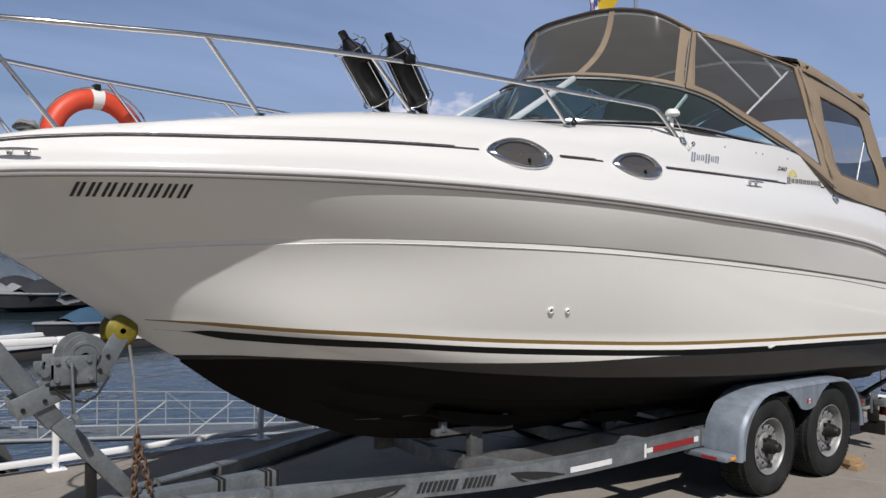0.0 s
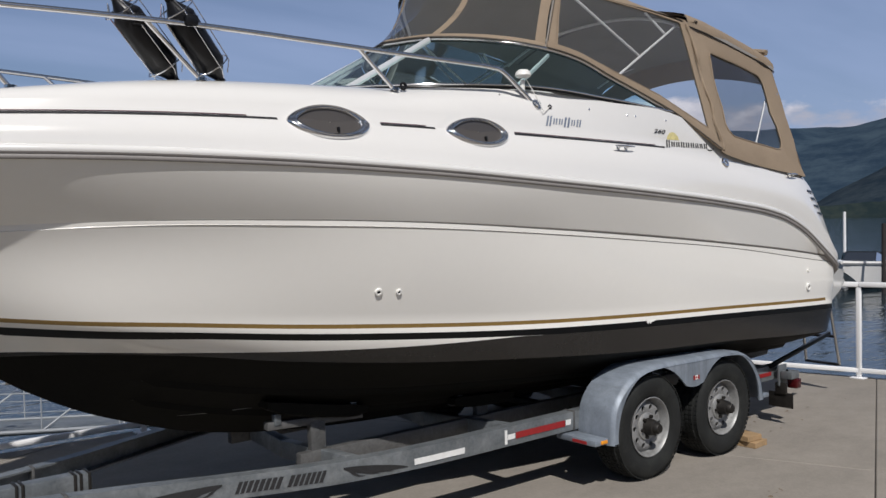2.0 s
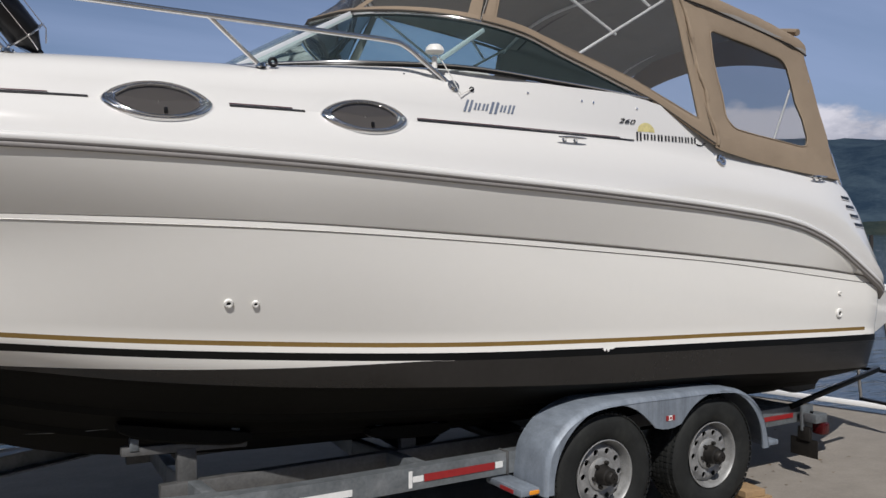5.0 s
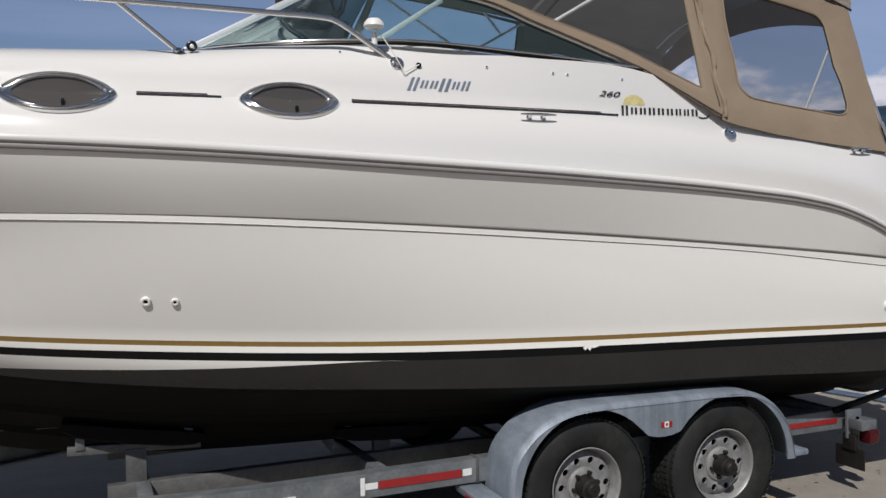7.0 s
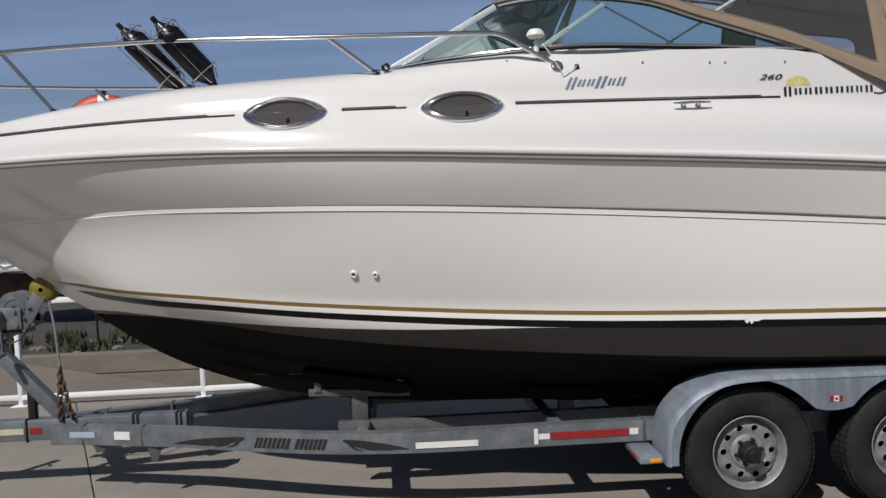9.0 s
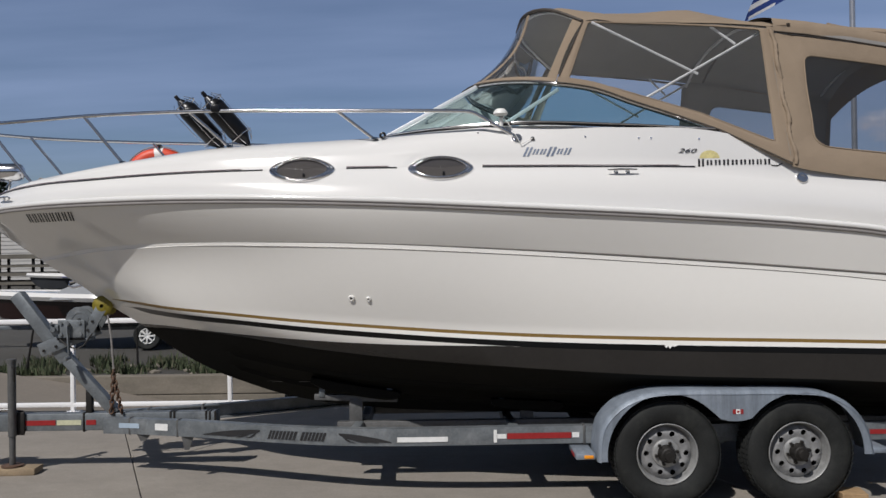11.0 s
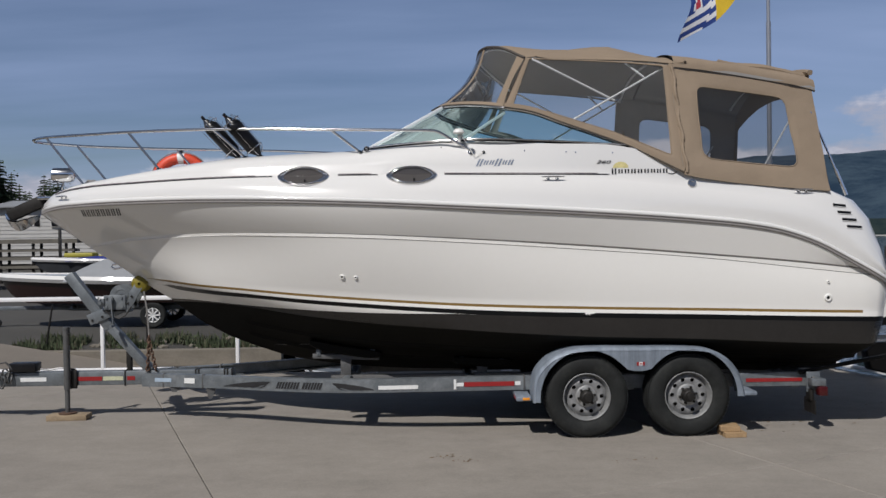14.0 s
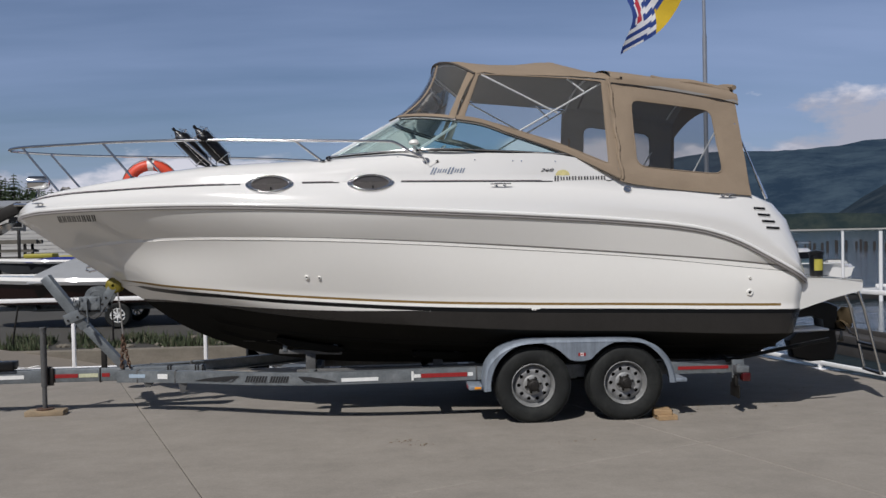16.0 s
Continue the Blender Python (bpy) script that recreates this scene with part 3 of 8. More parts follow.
# rub rail: grooved grey moulding under the deck flange
def rail_strip(dy0, dz0, dy1, dz1, line=RUB, n=110):
    a, b = [], []
    for i in range(n + 1):
        p = at_line(line, along(line, (i / n) ** 1.2))
        k = min(1, abs(p.y) * 4 + 0.15)
        a.append(p + Vector((0, -dy0 * k, dz0)))
        b.append(p + Vector((0, -dy1 * k, dz1)))
    return [a, b]


g = Geo()
prof = [(-0.03, -0.036), (0.0, -0.036), (0.006, -0.032), (0.008, -0.021), (0.005, -0.015), (0.010, -0.011), (0.013, -0.003), (-0.03, 0.0)]
rows = [rail_strip(a[0], a[1], a[0], a[1])[0] for a in prof]
g.grid(rows)
g.grid(mirror(rows))
g.done("rub_rail", M["rub"], boat, "grey rubber rub rail with a groove along it", smooth=50)
g = Geo()
prof = [(-0.03, 0.0), (0.011, -0.003), (0.015, 0.005), (0.013, 0.018), (0.0, 0.028), (-0.04, 0.032)]
rows = [rail_strip(a[0], a[1], a[0], a[1])[0] for a in prof]
g.grid(rows)
g.grid(mirror(rows))
g.done("deck_flange", M["gelcoat"], boat, smooth=50)


# deck
def deck_rows():
    rub, pin, top = [], [], []
    for s in STATIONS:
        rub.append(at_line(RUB, along(RUB, s)) + Vector((0, 0.02, 0.03)))
        pin.append(at_line(PIN, along(PIN, s)))
        top.append(at_line(TOP, along(TOP, s)))
    rows = [rub]
    for f in (0.3, 0.6, 0.85):
        r = []
        for a, b in zip(rub, pin):
            p = a.lerp(b, f)
            p.y -= 0.025 * math.sin(math.pi * f) * min(1, abs(p.y) * 2)
            r.append(p)
        rows.append(r)
    rows.append(pin)
    for f in (0.25, 0.5, 0.75, 0.9):
        r = []
        for a, b in zip(pin, top):
            p = a.lerp(b, f)
            bulge = 0.05 if p.x < -1.6 else max(0.002, 0.05 - 0.048 * (p.x + 1.6) / 1.0)
            p.y -= bulge * math.sin(math.pi * f) * min(1, abs(p.y) * 1.5)
            p.z += bulge * 0.6 * math.sin(math.pi * f) * min(1, abs(p.y) * 1.5)
            r.append(p)
        rows.append(r)
    rows.append(top)
    return rows


DECK_ROWS = deck_rows()
g = Geo()
inner = list(DECK_ROWS)
top = DECK_ROWS[-1]


def crown(p, f):
    """From the deck's shoulder to the middle: cambered foredeck, a step down into the cockpit behind the windshield."""
    q = Vector((p.x, p.y * (1 - f), p.z))
    if p.x < -1.75:
        q.z += 0.055 * (1 - (1 - f) ** 2) * min(1, abs(p.y) * 1.3)
    elif p.x < -0.75:
        q.z += 0.03 * (1 - (1 - f) ** 2)
    else:
        q.z -= 0.0 if f < 0.06 else (0.55 if p.x < 2.1 else 0.0)
    if p.x > 2.05:
        k = min(1, (p.x - 2.05) / 0.2) * (1 - 0.6 * min(1, max(0, (p.x - 2.45) / 0.2)))
        q.x += 0.2 * k * (1 - math.exp(-abs(p.y) * f / 0.1))
    return q


for f in (0.02, 0.05, 0.1, 0.16, 0.25, 0.45, 0.7, 1.0):
    inner.append([crown(p, f) for p in top])
g.grid(inner)
g.grid(mirror(inner))
port = [row[-1] for row in inner]
for a, b in zip(port, port[1:]):
    n = len(g.v)
    g.v += [a, b, Vector((b.x, -b.y, b.z)), Vector((a.x, -a.y, a.z))]
    g.f.append([n, n + 1, n + 2, n + 3])
    g.m.append(0)
g.done("deck", M["gelcoat"], boat, "glossy white moulded deck and coaming", smooth=35)


def section(x):
    """The port side's outline at x, from chine to coaming, as (half-breadth, height)."""
    pts = []
    for row in HULL_ROWS[12:] + DECK_ROWS:
        xs = [p.x for p in row]
        if not xs[0] <= x <= xs[-1]:
            continue
        i = max(0, min(len(xs) - 2, int(np.searchsorted(xs, x)) - 1))
        t = (x - xs[i]) / max(1e-6, xs[i + 1] - xs[i])
        p = row[i].lerp(row[i + 1], t)
        pts.append((-p.y, p.z))
    return pts


SECTION_AT = {}


def side(x, z, out=0.0):
    """Point of the port side at (x, z), moved outwards."""

    def breadth(x, z):
        key = round(x, 3)
        if key not in SECTION_AT:
            SECTION_AT[key] = section(key)
        pts = SECTION_AT[key]
        best = None
        for (y0, z0), (y1, z1) in zip(pts, pts[1:]):
            if min(z0, z1) - 1e-6 <= z <= max(z0, z1) + 1e-6 and abs(z1 - z0) > 1e-6:
                y = lerp(y0, y1, (z - z0) / (z1 - z0))
                best = y if best is None else max(best, y)
        return best if best is not None else pts[-1][0]

    y = breadth(x, z)
    dx = (breadth(x + 0.02, z) - breadth(x - 0.02, z)) / 0.04
    dz = (breadth(x, z + 0.015) - breadth(x, z - 0.015)) / 0.03
    # outward normal of y = -breadth(x, z)
    n = Vector((-dx, -1.0, -dz)).normalized()
    return Vector((x, -y, z)) + out * n, n


# ---- windshield ----
WS_BASE = [(0.0, -2.0, 0.0, 2.65), (0.16, -1.94, 0.49, 2.612), (0.3, -1.62, 0.88, 2.60), (0.46, -1.05, 1.085, 2.612), (0.72, -0.3, 1.15, 2.583), (1.0, 0.40, 1.175, 2.535)]
WS_TOP = [(0.0, -1.30, 0.0, 3.05), (0.16, -1.2, 0.39, 3.03), (0.3, -0.99, 0.69, 2.995), (0.46, -0.69, 0.93, 2.934), (0.58, -0.43, 0.995, 2.88), (0.72, -0.17, 1.05, 2.775), (0.86, 0.10, 1.11, 2.668), (1.0, 0.40, 1.172, 2.545)]


def ws(u, v, s=1):
    """Windshield surface: u from the middle round to the port (s = 1) or starboard tip, v from base to top."""
    a, b = Vector(hermite(WS_BASE, u)), Vector(hermite(WS_TOP, u))
    p = a.lerp(b, v)
    return Vector((p.x, -s * p.y, p.z))


US = [i / 60 for i in range(61)]
frame_g = Geo()
for s in (1, -1):
    frame_g.tube([ws(u, 1.0, s) for u in US], 0.014, 8)
windshield = frame_g.done("windshield_frame", M["chrome"], boat, "polished metal windshield frame")
for s in (1, -1):
    gg = Geo()
    gg.beam(ws(0.155, 0.01, s), ws(0.16, 0.98, s), 0.034, 0.036, bevel=0.006)
    gg.done("pillar", M["satin"], windshield, "bright aluminium windshield pillar")
    gg = Geo()
    gg.beam((-1.06, -1.05 * s, 2.625), (-0.66, -0.955 * s, 2.885), 0.016, 0.026, bevel=0.005)
    gg.done("pillar", M["satin"], windshield, "bright aluminium windshield pillar")
base_g = Geo()
for s in (1, -1):
    base_g.tube([ws(u, 0.0, s) + Vector((0, -0.006 * s, 0.021)) for u in US], 0.007, 8)
base_g.done("base_trim", M["chrome"], windshield, "brushed metal base trim")
gask = Geo()
for s in (1, -1):
    gask.tube([ws(u, 0.0, s) + Vector((0, -0.010 * s, 0.006)) for u in US], 0.0085, 8)
    gask.tube([ws(u, 1.0, s) + Vector((0, 0.0, -0.017)) for u in US], 0.007, 6)
gask.done("gasket", M["black"], windshield, "black rubber gasket")
for s in (1, -1):
    for lo, hi in ((0, 9), (9, 27), (27, 60)):
        if lo == 0 and s == -1:
            continue
        gg = Geo()
        us = [U for U in US[lo : hi + 1]]
        if lo == 0:
            row0 = [ws(u, 0.02, -1) for u in us[::-1]] + [ws(u, 0.02, 1) for u in us[1:]]
            row1 = [ws(u, 0.97, -1) for u in us[::-1]] + [ws(u, 0.97, 1) for u in us[1:]]
        else:
            row0 = [ws(u, 0.02, s) for u in us]
            row1 = [ws(u, 0.97, s) for u in us]
        gg.grid([row0, [a.lerp(b, 0.5) for a, b in zip(row0, row1)], row1])
        pane = gg.done("pane", M["glass"], windshield, "tinted windshield glass")
        pane.visible_shadow = False

# dashboard seen through the glass
g = Geo()
g.box((-0.95, -0.95, 2.5), (-0.55, 0.95, 2.66), bevel=0.05)
g.done("dashboard", M["cream"], boat, "pale dashboard behind the windshield")

# ---- canvas enclosure ----
ARCH = [(0.0, -0.84, 3.60), (0.3, -0.825, 3.594), (0.5, -0.76, 3.575), (0.7, -0.635, 3.515), (0.85, -0.462, 3.398)]


def roof_row(x, ye, ze, zc, n=20, sag=0.0, dx=0.0):
    row = []
    for i in range(-n, n + 1):
        t = i / n
        z = ze + (zc - ze) * (1 - abs(t) ** 2.6)
        row.append(Vector((x + dx * (1 - t * t), ye * t, z - sag * math.sin(math.pi * t * 3) ** 2)))
    return row


def arch_row(shift=0.0, n=20):
    row = []
    for i in range(-n, n + 1):
        y = 0.85 * i / n
        x, z = hermite(ARCH, abs(y))
        row.append(Vector((x + shift, y, z)))
    return row


canvas, lining = Geo(), Geo()
rows = [arch_row(), [p + Vector((0.10, 0, 0.012)) for p in arch_row()]]
for x, ye, ze, zc, sag in ((-0.25, 0.868, 3.385, 3.60, 0.0), (0.0, 0.885, 3.372, 3.6, 0.006), (0.25, 0.905, 3.36, 3.625, 0.006), (0.38, 0.918, 3.352, 3.625, 0.004), (0.5, 0.93, 3.345, 3.585, 0.004), (0.7, 0.955, 3.325, 3.515, 0.0), (0.82, 0.972, 3.307, 3.49, 0.0), (0.95, 0.985, 3.312, 3.492, 0.0)):
    rows.append(roof_row(x, ye, ze, zc, sag=sag))
canvas.grid(rows)
lining.grid([[p - Vector((0, 0, 0.012)) for p in row] for row in rows])
# overlapping aft roof with a valance hanging over the curtain's top
rows = []
for x, ye, ze, zc, sag in ((0.86, 0.945, 3.372, 3.50, 0), (1.1, 0.95, 3.345, 3.475, 0.004), (1.4, 0.946, 3.297, 3.43, 0.006), (1.7, 0.94, 3.245, 3.385, 0.004), (1.95, 0.932, 3.2, 3.345, 0.0), (2.1, 0.926, 3.17, 3.31, 0), (2.145, 0.925, 3.15, 3.285, 0)):
    row = roof_row(x, ye, ze, zc, sag=sag)
    drop = [(0.024, 0.03), (0.034, 0.065), (0.037 + 0.006 * math.sin(17 * x), 0.105)]
    rows.append([Vector((x, -ye - o, ze - d)) for o, d in drop[::-1]] + row + [Vector((x, ye + o, ze - d)) for o, d in drop])
canvas.grid(rows)
lining.grid([[p - Vector((0, 0, 0.012)) for p in row] for row in rows])
top_ob = canvas.done("canvas_roof", M["canvas"], boat, "faded tan canvas roof", smooth=60)
lining.done("roof_lining", M["lining"], top_ob, "grey inner side of the roof", smooth=60)
# rolled-up flap and folds lying on the aft roof
g = Geo()
rng = random.Random(4)
for x0, x1, r in ((1.32, 2.15, 0.034), (1.36, 2.17, 0.026)):
    pts = []
    for i in range(25):
        t = i / 24
        x = lerp(x0, x1, t)
        ye = 0.80 if r > 0.03 else 0.72
        z = 3.352 - 0.172 * (x - 1.3) + 0.010 * math.sin(9 * t + r * 90)
        pts.append((x, -ye + 0.02 * math.sin(7 * t), z))
    g.tube(pts, [r * (0.75 + 0.4 * abs(math.sin(5 * i / 24))) for i in range(25)], 8)
g.tube([(2.13, -0.90 + 0.045 * i, 3.195 + 0.12 * (1 - abs(-0.90 + 0.045 * i) ** 2.4)) for i in range(41)], 0.026, 8)
g.done("rolled_flap", M["canvas"], top_ob, "rolled canvas flap")
for row, r in ((arch_row(-0.004), 0.014), (roof_row(0.965, 0.988, 3.31, 3.49), 0.013)):
    g = Geo()
    g.tube(row, r, 6)
    g.done("piping", M["piping"], top_ob, "dark piping along the seam")
for s in (1, -1):
    g = Geo()
    g.tube([(x, s * (ye + 0.041 + 0.006 * math.sin(17 * x)), ze - 0.105) for x, ye, ze in ((0.86, 0.945, 3.372), (1.1, 0.95, 3.345), (1.4, 0.946, 3.297), (1.7, 0.94, 3.245), (1.95, 0.932, 3.2), (2.145, 0.925, 3.15))], 0.005, 6)
    g.done("piping", M["piping"], top_ob, "dark piping along the seam")


def patch_point(c, u, v):
    """Four edges as functions: bottom(u), top(u), ruled between."""
    return c[0](u).lerp(c[1](u), v)


def wrinkle(p, k):
    return Vector((0, 0.006 * math.sin(19 * p.z + 4 * p.x) + 0.004 * math.sin(31 * p.x - 9 * p.z), 0)) * k


def framed_panel(name, edges, window, parent, s=1, pane_mat=None, label="", pane_label="", corner=0.12, wr=1.0):
    """A canvas panel with a clear window sewn in; window: corners in (u, v), going round."""
    n = 14
    loop, outer = [], []
    k = len(window)
    for i in range(k):
        a, b, c = Vector(window[i - 1]), Vector(window[i]), Vector(window[(i + 1) % k])
        for j in range(n // 2):
            t = j / (n // 2 - 1)
            p0, p2 = b.lerp(a, corner), b.lerp(c, corner)
            loop.append((1 - t) ** 2 * p0 + 2 * t * (1 - t) * b + t * t * p2)
        for t in (0.25, 0.5, 0.75):
            loop.append(b.lerp(c, corner).lerp(c.lerp(b, corner), t))
    mid = sum((Vector(w) for w in window), Vector((0, 0))) / k
    for p in loop:
        d = p - mid
        tmax = min(((1 - mid.x) / d.x if d.x > 0 else mid.x / -d.x) if abs(d.x) > 1e-6 else 9, ((1 - mid.y) / d.y if d.y > 0 else mid.y / -d.y) if abs(d.y) > 1e-6 else 9)
        outer.append(mid + d * tmax)
    corners = [Vector(c) for c in ((0, 0), (1, 0), (1, 1), (0, 1))]
    for c in corners:
        i = min(range(len(outer)), key=lambda q: (outer[q] - c).length)
        outer[i] = c

    def place(q, out):
        p = patch_point(edges, q.x, q.y)
        p = p + wrinkle(p, wr) + Vector((0, -out, 0))
        return Vector((p.x, s * p.y, p.z))

    g = Geo()
    rings = []
    for f in (0.0, 0.35, 0.7, 0.93, 1.0):
        rings.append([place(o.lerp(i, f), 0.006 if 0 < f < 1 else 0.001) for o, i in zip(outer, loop)])
    for ring in rings:
        ring.append(ring[0])
    g.grid(rings)
    back = [[p + Vector((0, 0.012 * s, 0)) for p in ring] for ring in rings]
    panel = g.done(name, M["canvas"], parent, label, smooth=60)
    g = Geo()
    g.grid(back)
    g.done("lining", M["lining"], panel, smooth=60)
    g = Geo()
    g.tube([place(i, 0.004) for i in loop], 0.006, 5, closed=True)
    g.done("window_binding", M["canvas"], panel)
    g = Geo()
    rows = []
    for f in (0.0, 0.25, 0.5, 0.75, 1.0):
        rows.append([place(i.lerp(mid, f), -0.004) for i in loop] + [place(loop[0].lerp(mid, f), -0.004)])
    g.grid(rows)
    pane = g.done("window_pane", pane_mat or M["vinyl"], panel, pane_label, smooth=80)
    pane.visible_shadow = False
    return panel


def aft_bottom(u):
    return Vector((*[lerp(0.862, 2.15, u)], -hermite([(0, 1.262), (0.25, 1.25), (1, 1.225)], u)[0], hermite([(0, 2.285), (0.12, 2.25), (0.3, 2.215), (0.7, 2.16), (1, 2.125)], u)[0]))


def aft_top(u):
    return Vector((lerp(0.815, 2.115, u), -hermite([(0, 0.972), (0.4, 0.966), (1, 0.948)], u)[0], lerp(3.31, 3.085, u)))


def side_bottom(u):
    if u < 0.82:
        p = Vector(hermite(WS_TOP, lerp(0.47, 1.0, u / 0.82)))
    else:
        t = (u - 0.82) / 0.18
        p = Vector(hermite(WS_TOP, 1.0)).lerp(Vector((0.86, 1.25, 2.30)), t)
    return Vector((p.x, -p.y - 0.004, p.z + 0.012))


def side_top(u):
    x = lerp(-0.462, 0.815, u)
    return Vector((x, -lerp(0.85, 0.975, u), hermite([(0, 3.398), (0.3, 3.372), (0.7, 3.335), (1, 3.292)], u)[0]))


def front_bottom(u, s=1):
    p = Vector(hermite(WS_TOP, lerp(0.0, 0.47, u)))
    return Vector((p.x - 0.004, -p.y, p.z + 0.016))


def front_top(u, s=1):
    y = 0.85 * u
    x, z = hermite(ARCH, y)
    return Vector((x, -y, z))


WINDOW = [(0.15, 0.183), (0.808, 0.195), (0.79, 0.85), (0.168, 0.83)]
for s in (1, -1):
    framed_panel("aft_side_curtain", (aft_bottom, aft_top), WINDOW, top_ob, s, M["tintvinyl"], label="tan canvas side curtain with clear window", pane_label="clear vinyl window", corner=0.13, wr=1.2)
    framed_panel("clear_side_curtain", (side_bottom, side_top), [(0.05, 0.06), (0.965, 0.10), (0.965, 0.985), (0.03, 0.985)], top_ob, s, label="clear side curtain edged in tan canvas", pane_label="clear vinyl window", corner=0.03, wr=0.4)
    # front visor: half of the middle pane and the side pane, with tan seams
    g = Geo()
    us = [i / 30 for i in range(31)]

    def fv(u, v, out=0.0):
        p = front_bottom(u).lerp(front_top(u), v)
        b = math.sin(math.pi * v) * lerp(0.065, -0.02, u ** 4)
        p += Vector((b - out, 0, -0.5 * b))
        return Vector((p.x, s * p.y, p.z))

    g.grid([[fv(u, v) for u in us] for v in (0, 0.25, 0.5, 0.75, 1)])
    visor = g.done("front_visor", M["vinyl"], top_ob, "clear vinyl front visor", smooth=80)
    visor.visible_shadow = False
    g = Geo()
    for u0, u1, a0, a1 in ((0.335, 0.38, 0.44, 0.485), (0.935, 1.0, 0.945, 1.0)):
        rows = []
        for i in range(13):
            v = i / 12
            lo, hi = lerp(u0, a0, v), lerp(u1, a1, v)
            rows.append([fv(lo, v, 0.0), fv(lo, v, 0.006), fv(hi, v, 0.006), fv(hi, v, 0.0)])
        g.grid(rows)
    rows = [[fv(u, 0.0, 0.0), fv(u, 0.0, 0.008), fv(u, 0.045, 0.007), fv(u, 0.05, 0.0)] for u in us]
    g.grid(rows)
    g.done("visor_seam", M["canvas"], visor, "tan canvas seam", smooth=60)
    g = Geo()
    g.tube([fv(u, -0.015, 0.006) for u in us], 0.007, 6)
    g.done("visor_piping", M["piping"], visor, "dark piping round the visor")
# sewn seams, dark edging and snaps on the side curtains
for s in (1, -1):

    def on_aft(u, v, out=0.012):
        p = aft_bottom(u).lerp(aft_top(u), v)
        p = p + wrinkle(p, 1.2) + Vector((0, -out, 0))
        return Vector((p.x, s * p.y, p.z))

    # gathered seam down the forward edge
    rng = random.Random(21)
    g = Geo()
    g.tube([on_aft(0.022 + 0.006 * math.sin(23 * i / 60), 0.02 + 0.96 * i / 60, 0.006) for i in range(61)], [0.011 + 0.007 * rng.random() for i in range(61)], 7)
    g.done("gathered_seam", M["canvas"], top_ob, "puckered canvas seam", smooth=60)
    g = Geo()
    g.tube([Vector((p.x, s * p.y, p.z)) + Vector((0, -0.010 * s, 0.0)) for p in (side_bottom(0.0).lerp(side_top(0.0), i / 20) for i in range(21))], 0.004, 6)
    g.done("arch_piping", M["piping"], top_ob, "dark piping along the arch")
    g = Geo()
    g.tube([Vector((p.x, s * (p.y - 0.012), p.z - 0.006)) for p in (side_bottom(i / 40) for i in range(41))], 0.006, 6)
    g.done("strip_piping", M["piping"], top_ob, "dark piping under the canvas strip")
# aft curtain
g = Geo()
rows = []
for i in range(11):
    v = i / 10
    a = aft_bottom(1).lerp(aft_top(1), v)
    z_mid = lerp(a.z, lerp(2.125, 3.34, v), 1)
    rows.append([Vector((a.x + 0.05 * (1 - t * t) * (1 - v), a.y * -t, lerp(z_mid, a.z, t * t))) for t in [j / 10 for j in range(-10, 11)]])
keep = Geo()
n = 21
for i in range(10):
    for j in range(20):
        if 1 <= i <= 7 and 1 <= j <= 18:
            continue
        keep.add([rows[i][j], rows[i][j + 1], rows[i + 1][j + 1], rows[i + 1][j]], [[0, 1, 2, 3]])
keep.done("aft_curtain", M["canvas"], top_ob, "tan canvas aft curtain")
# tan strip over the windshield's side
for s in (1, -1):
    g = Geo()
    rows = []
    for i in range(41):
        u = i / 40
        p = side_bottom(u)
        q = side_bottom(min(1, u + 0.02)) - side_bottom(max(0, u - 0.02))
        up = Vector((-q.z, 0, q.x)).normalized()
        w = 0.036
        pts = [p + up * -0.012 + Vector((0, 0.004, 0)), p + up * -0.012 + Vector((0, -0.014, 0)), p + up * w + Vector((0, -0.008, 0)), p + up * w + Vector((0, 0.01, 0))]
        rows.append([Vector((q.x, s * q.y, q.z)) for q in pts])
    g.grid(rows)
    g.done("windshield_strip", M["canvas"], top_ob, "tan canvas strip along the windshield", smooth=60)
# bows that hold the canvas up
g = Geo()
for s in (1, -1):
    for pts in (
        [(-0.40, -0.86, 3.385), (0.34, -0.93, 2.985)],
        [(0.80, -0.93, 3.285), (-0.06, -1.05, 2.80)],
        [(0.44, -0.90, 3.33), (0.60, -0.95, 3.19)],
        [(1.88, -1.03, 2.77), (1.62, -1.08, 2.34)],
    ):
        g.tube([(x, s * y, z) for x, y, z in pts], 0.0095 if pts[0][0] < 1 else 0.008, 8)
for row in (arch_row(0.03), roof_row(0.8, 0.955, 3.285, 3.468), roof_row(2.05, 0.93, 3.18, 3.345)):
    g.tube([p - Vector((0, 0, 0.02)) for p in row], 0.012, 8)
g.done("canopy_frame", M["satin"], top_ob, "stainless tube canopy frame")
# stern strut outside the curtain
g = Geo()
g.tube([(2.075, -1.02, 2.85), (2.35, -1.10, 2.11)], 0.0095, 8)
g.tube([(2.27, -1.077, 2.325), (2.355, -1.102, 2.095)], 0.015, 8)
g.done("stern_strut", M["chrome"], boat, "slim stainless strut at the stern")

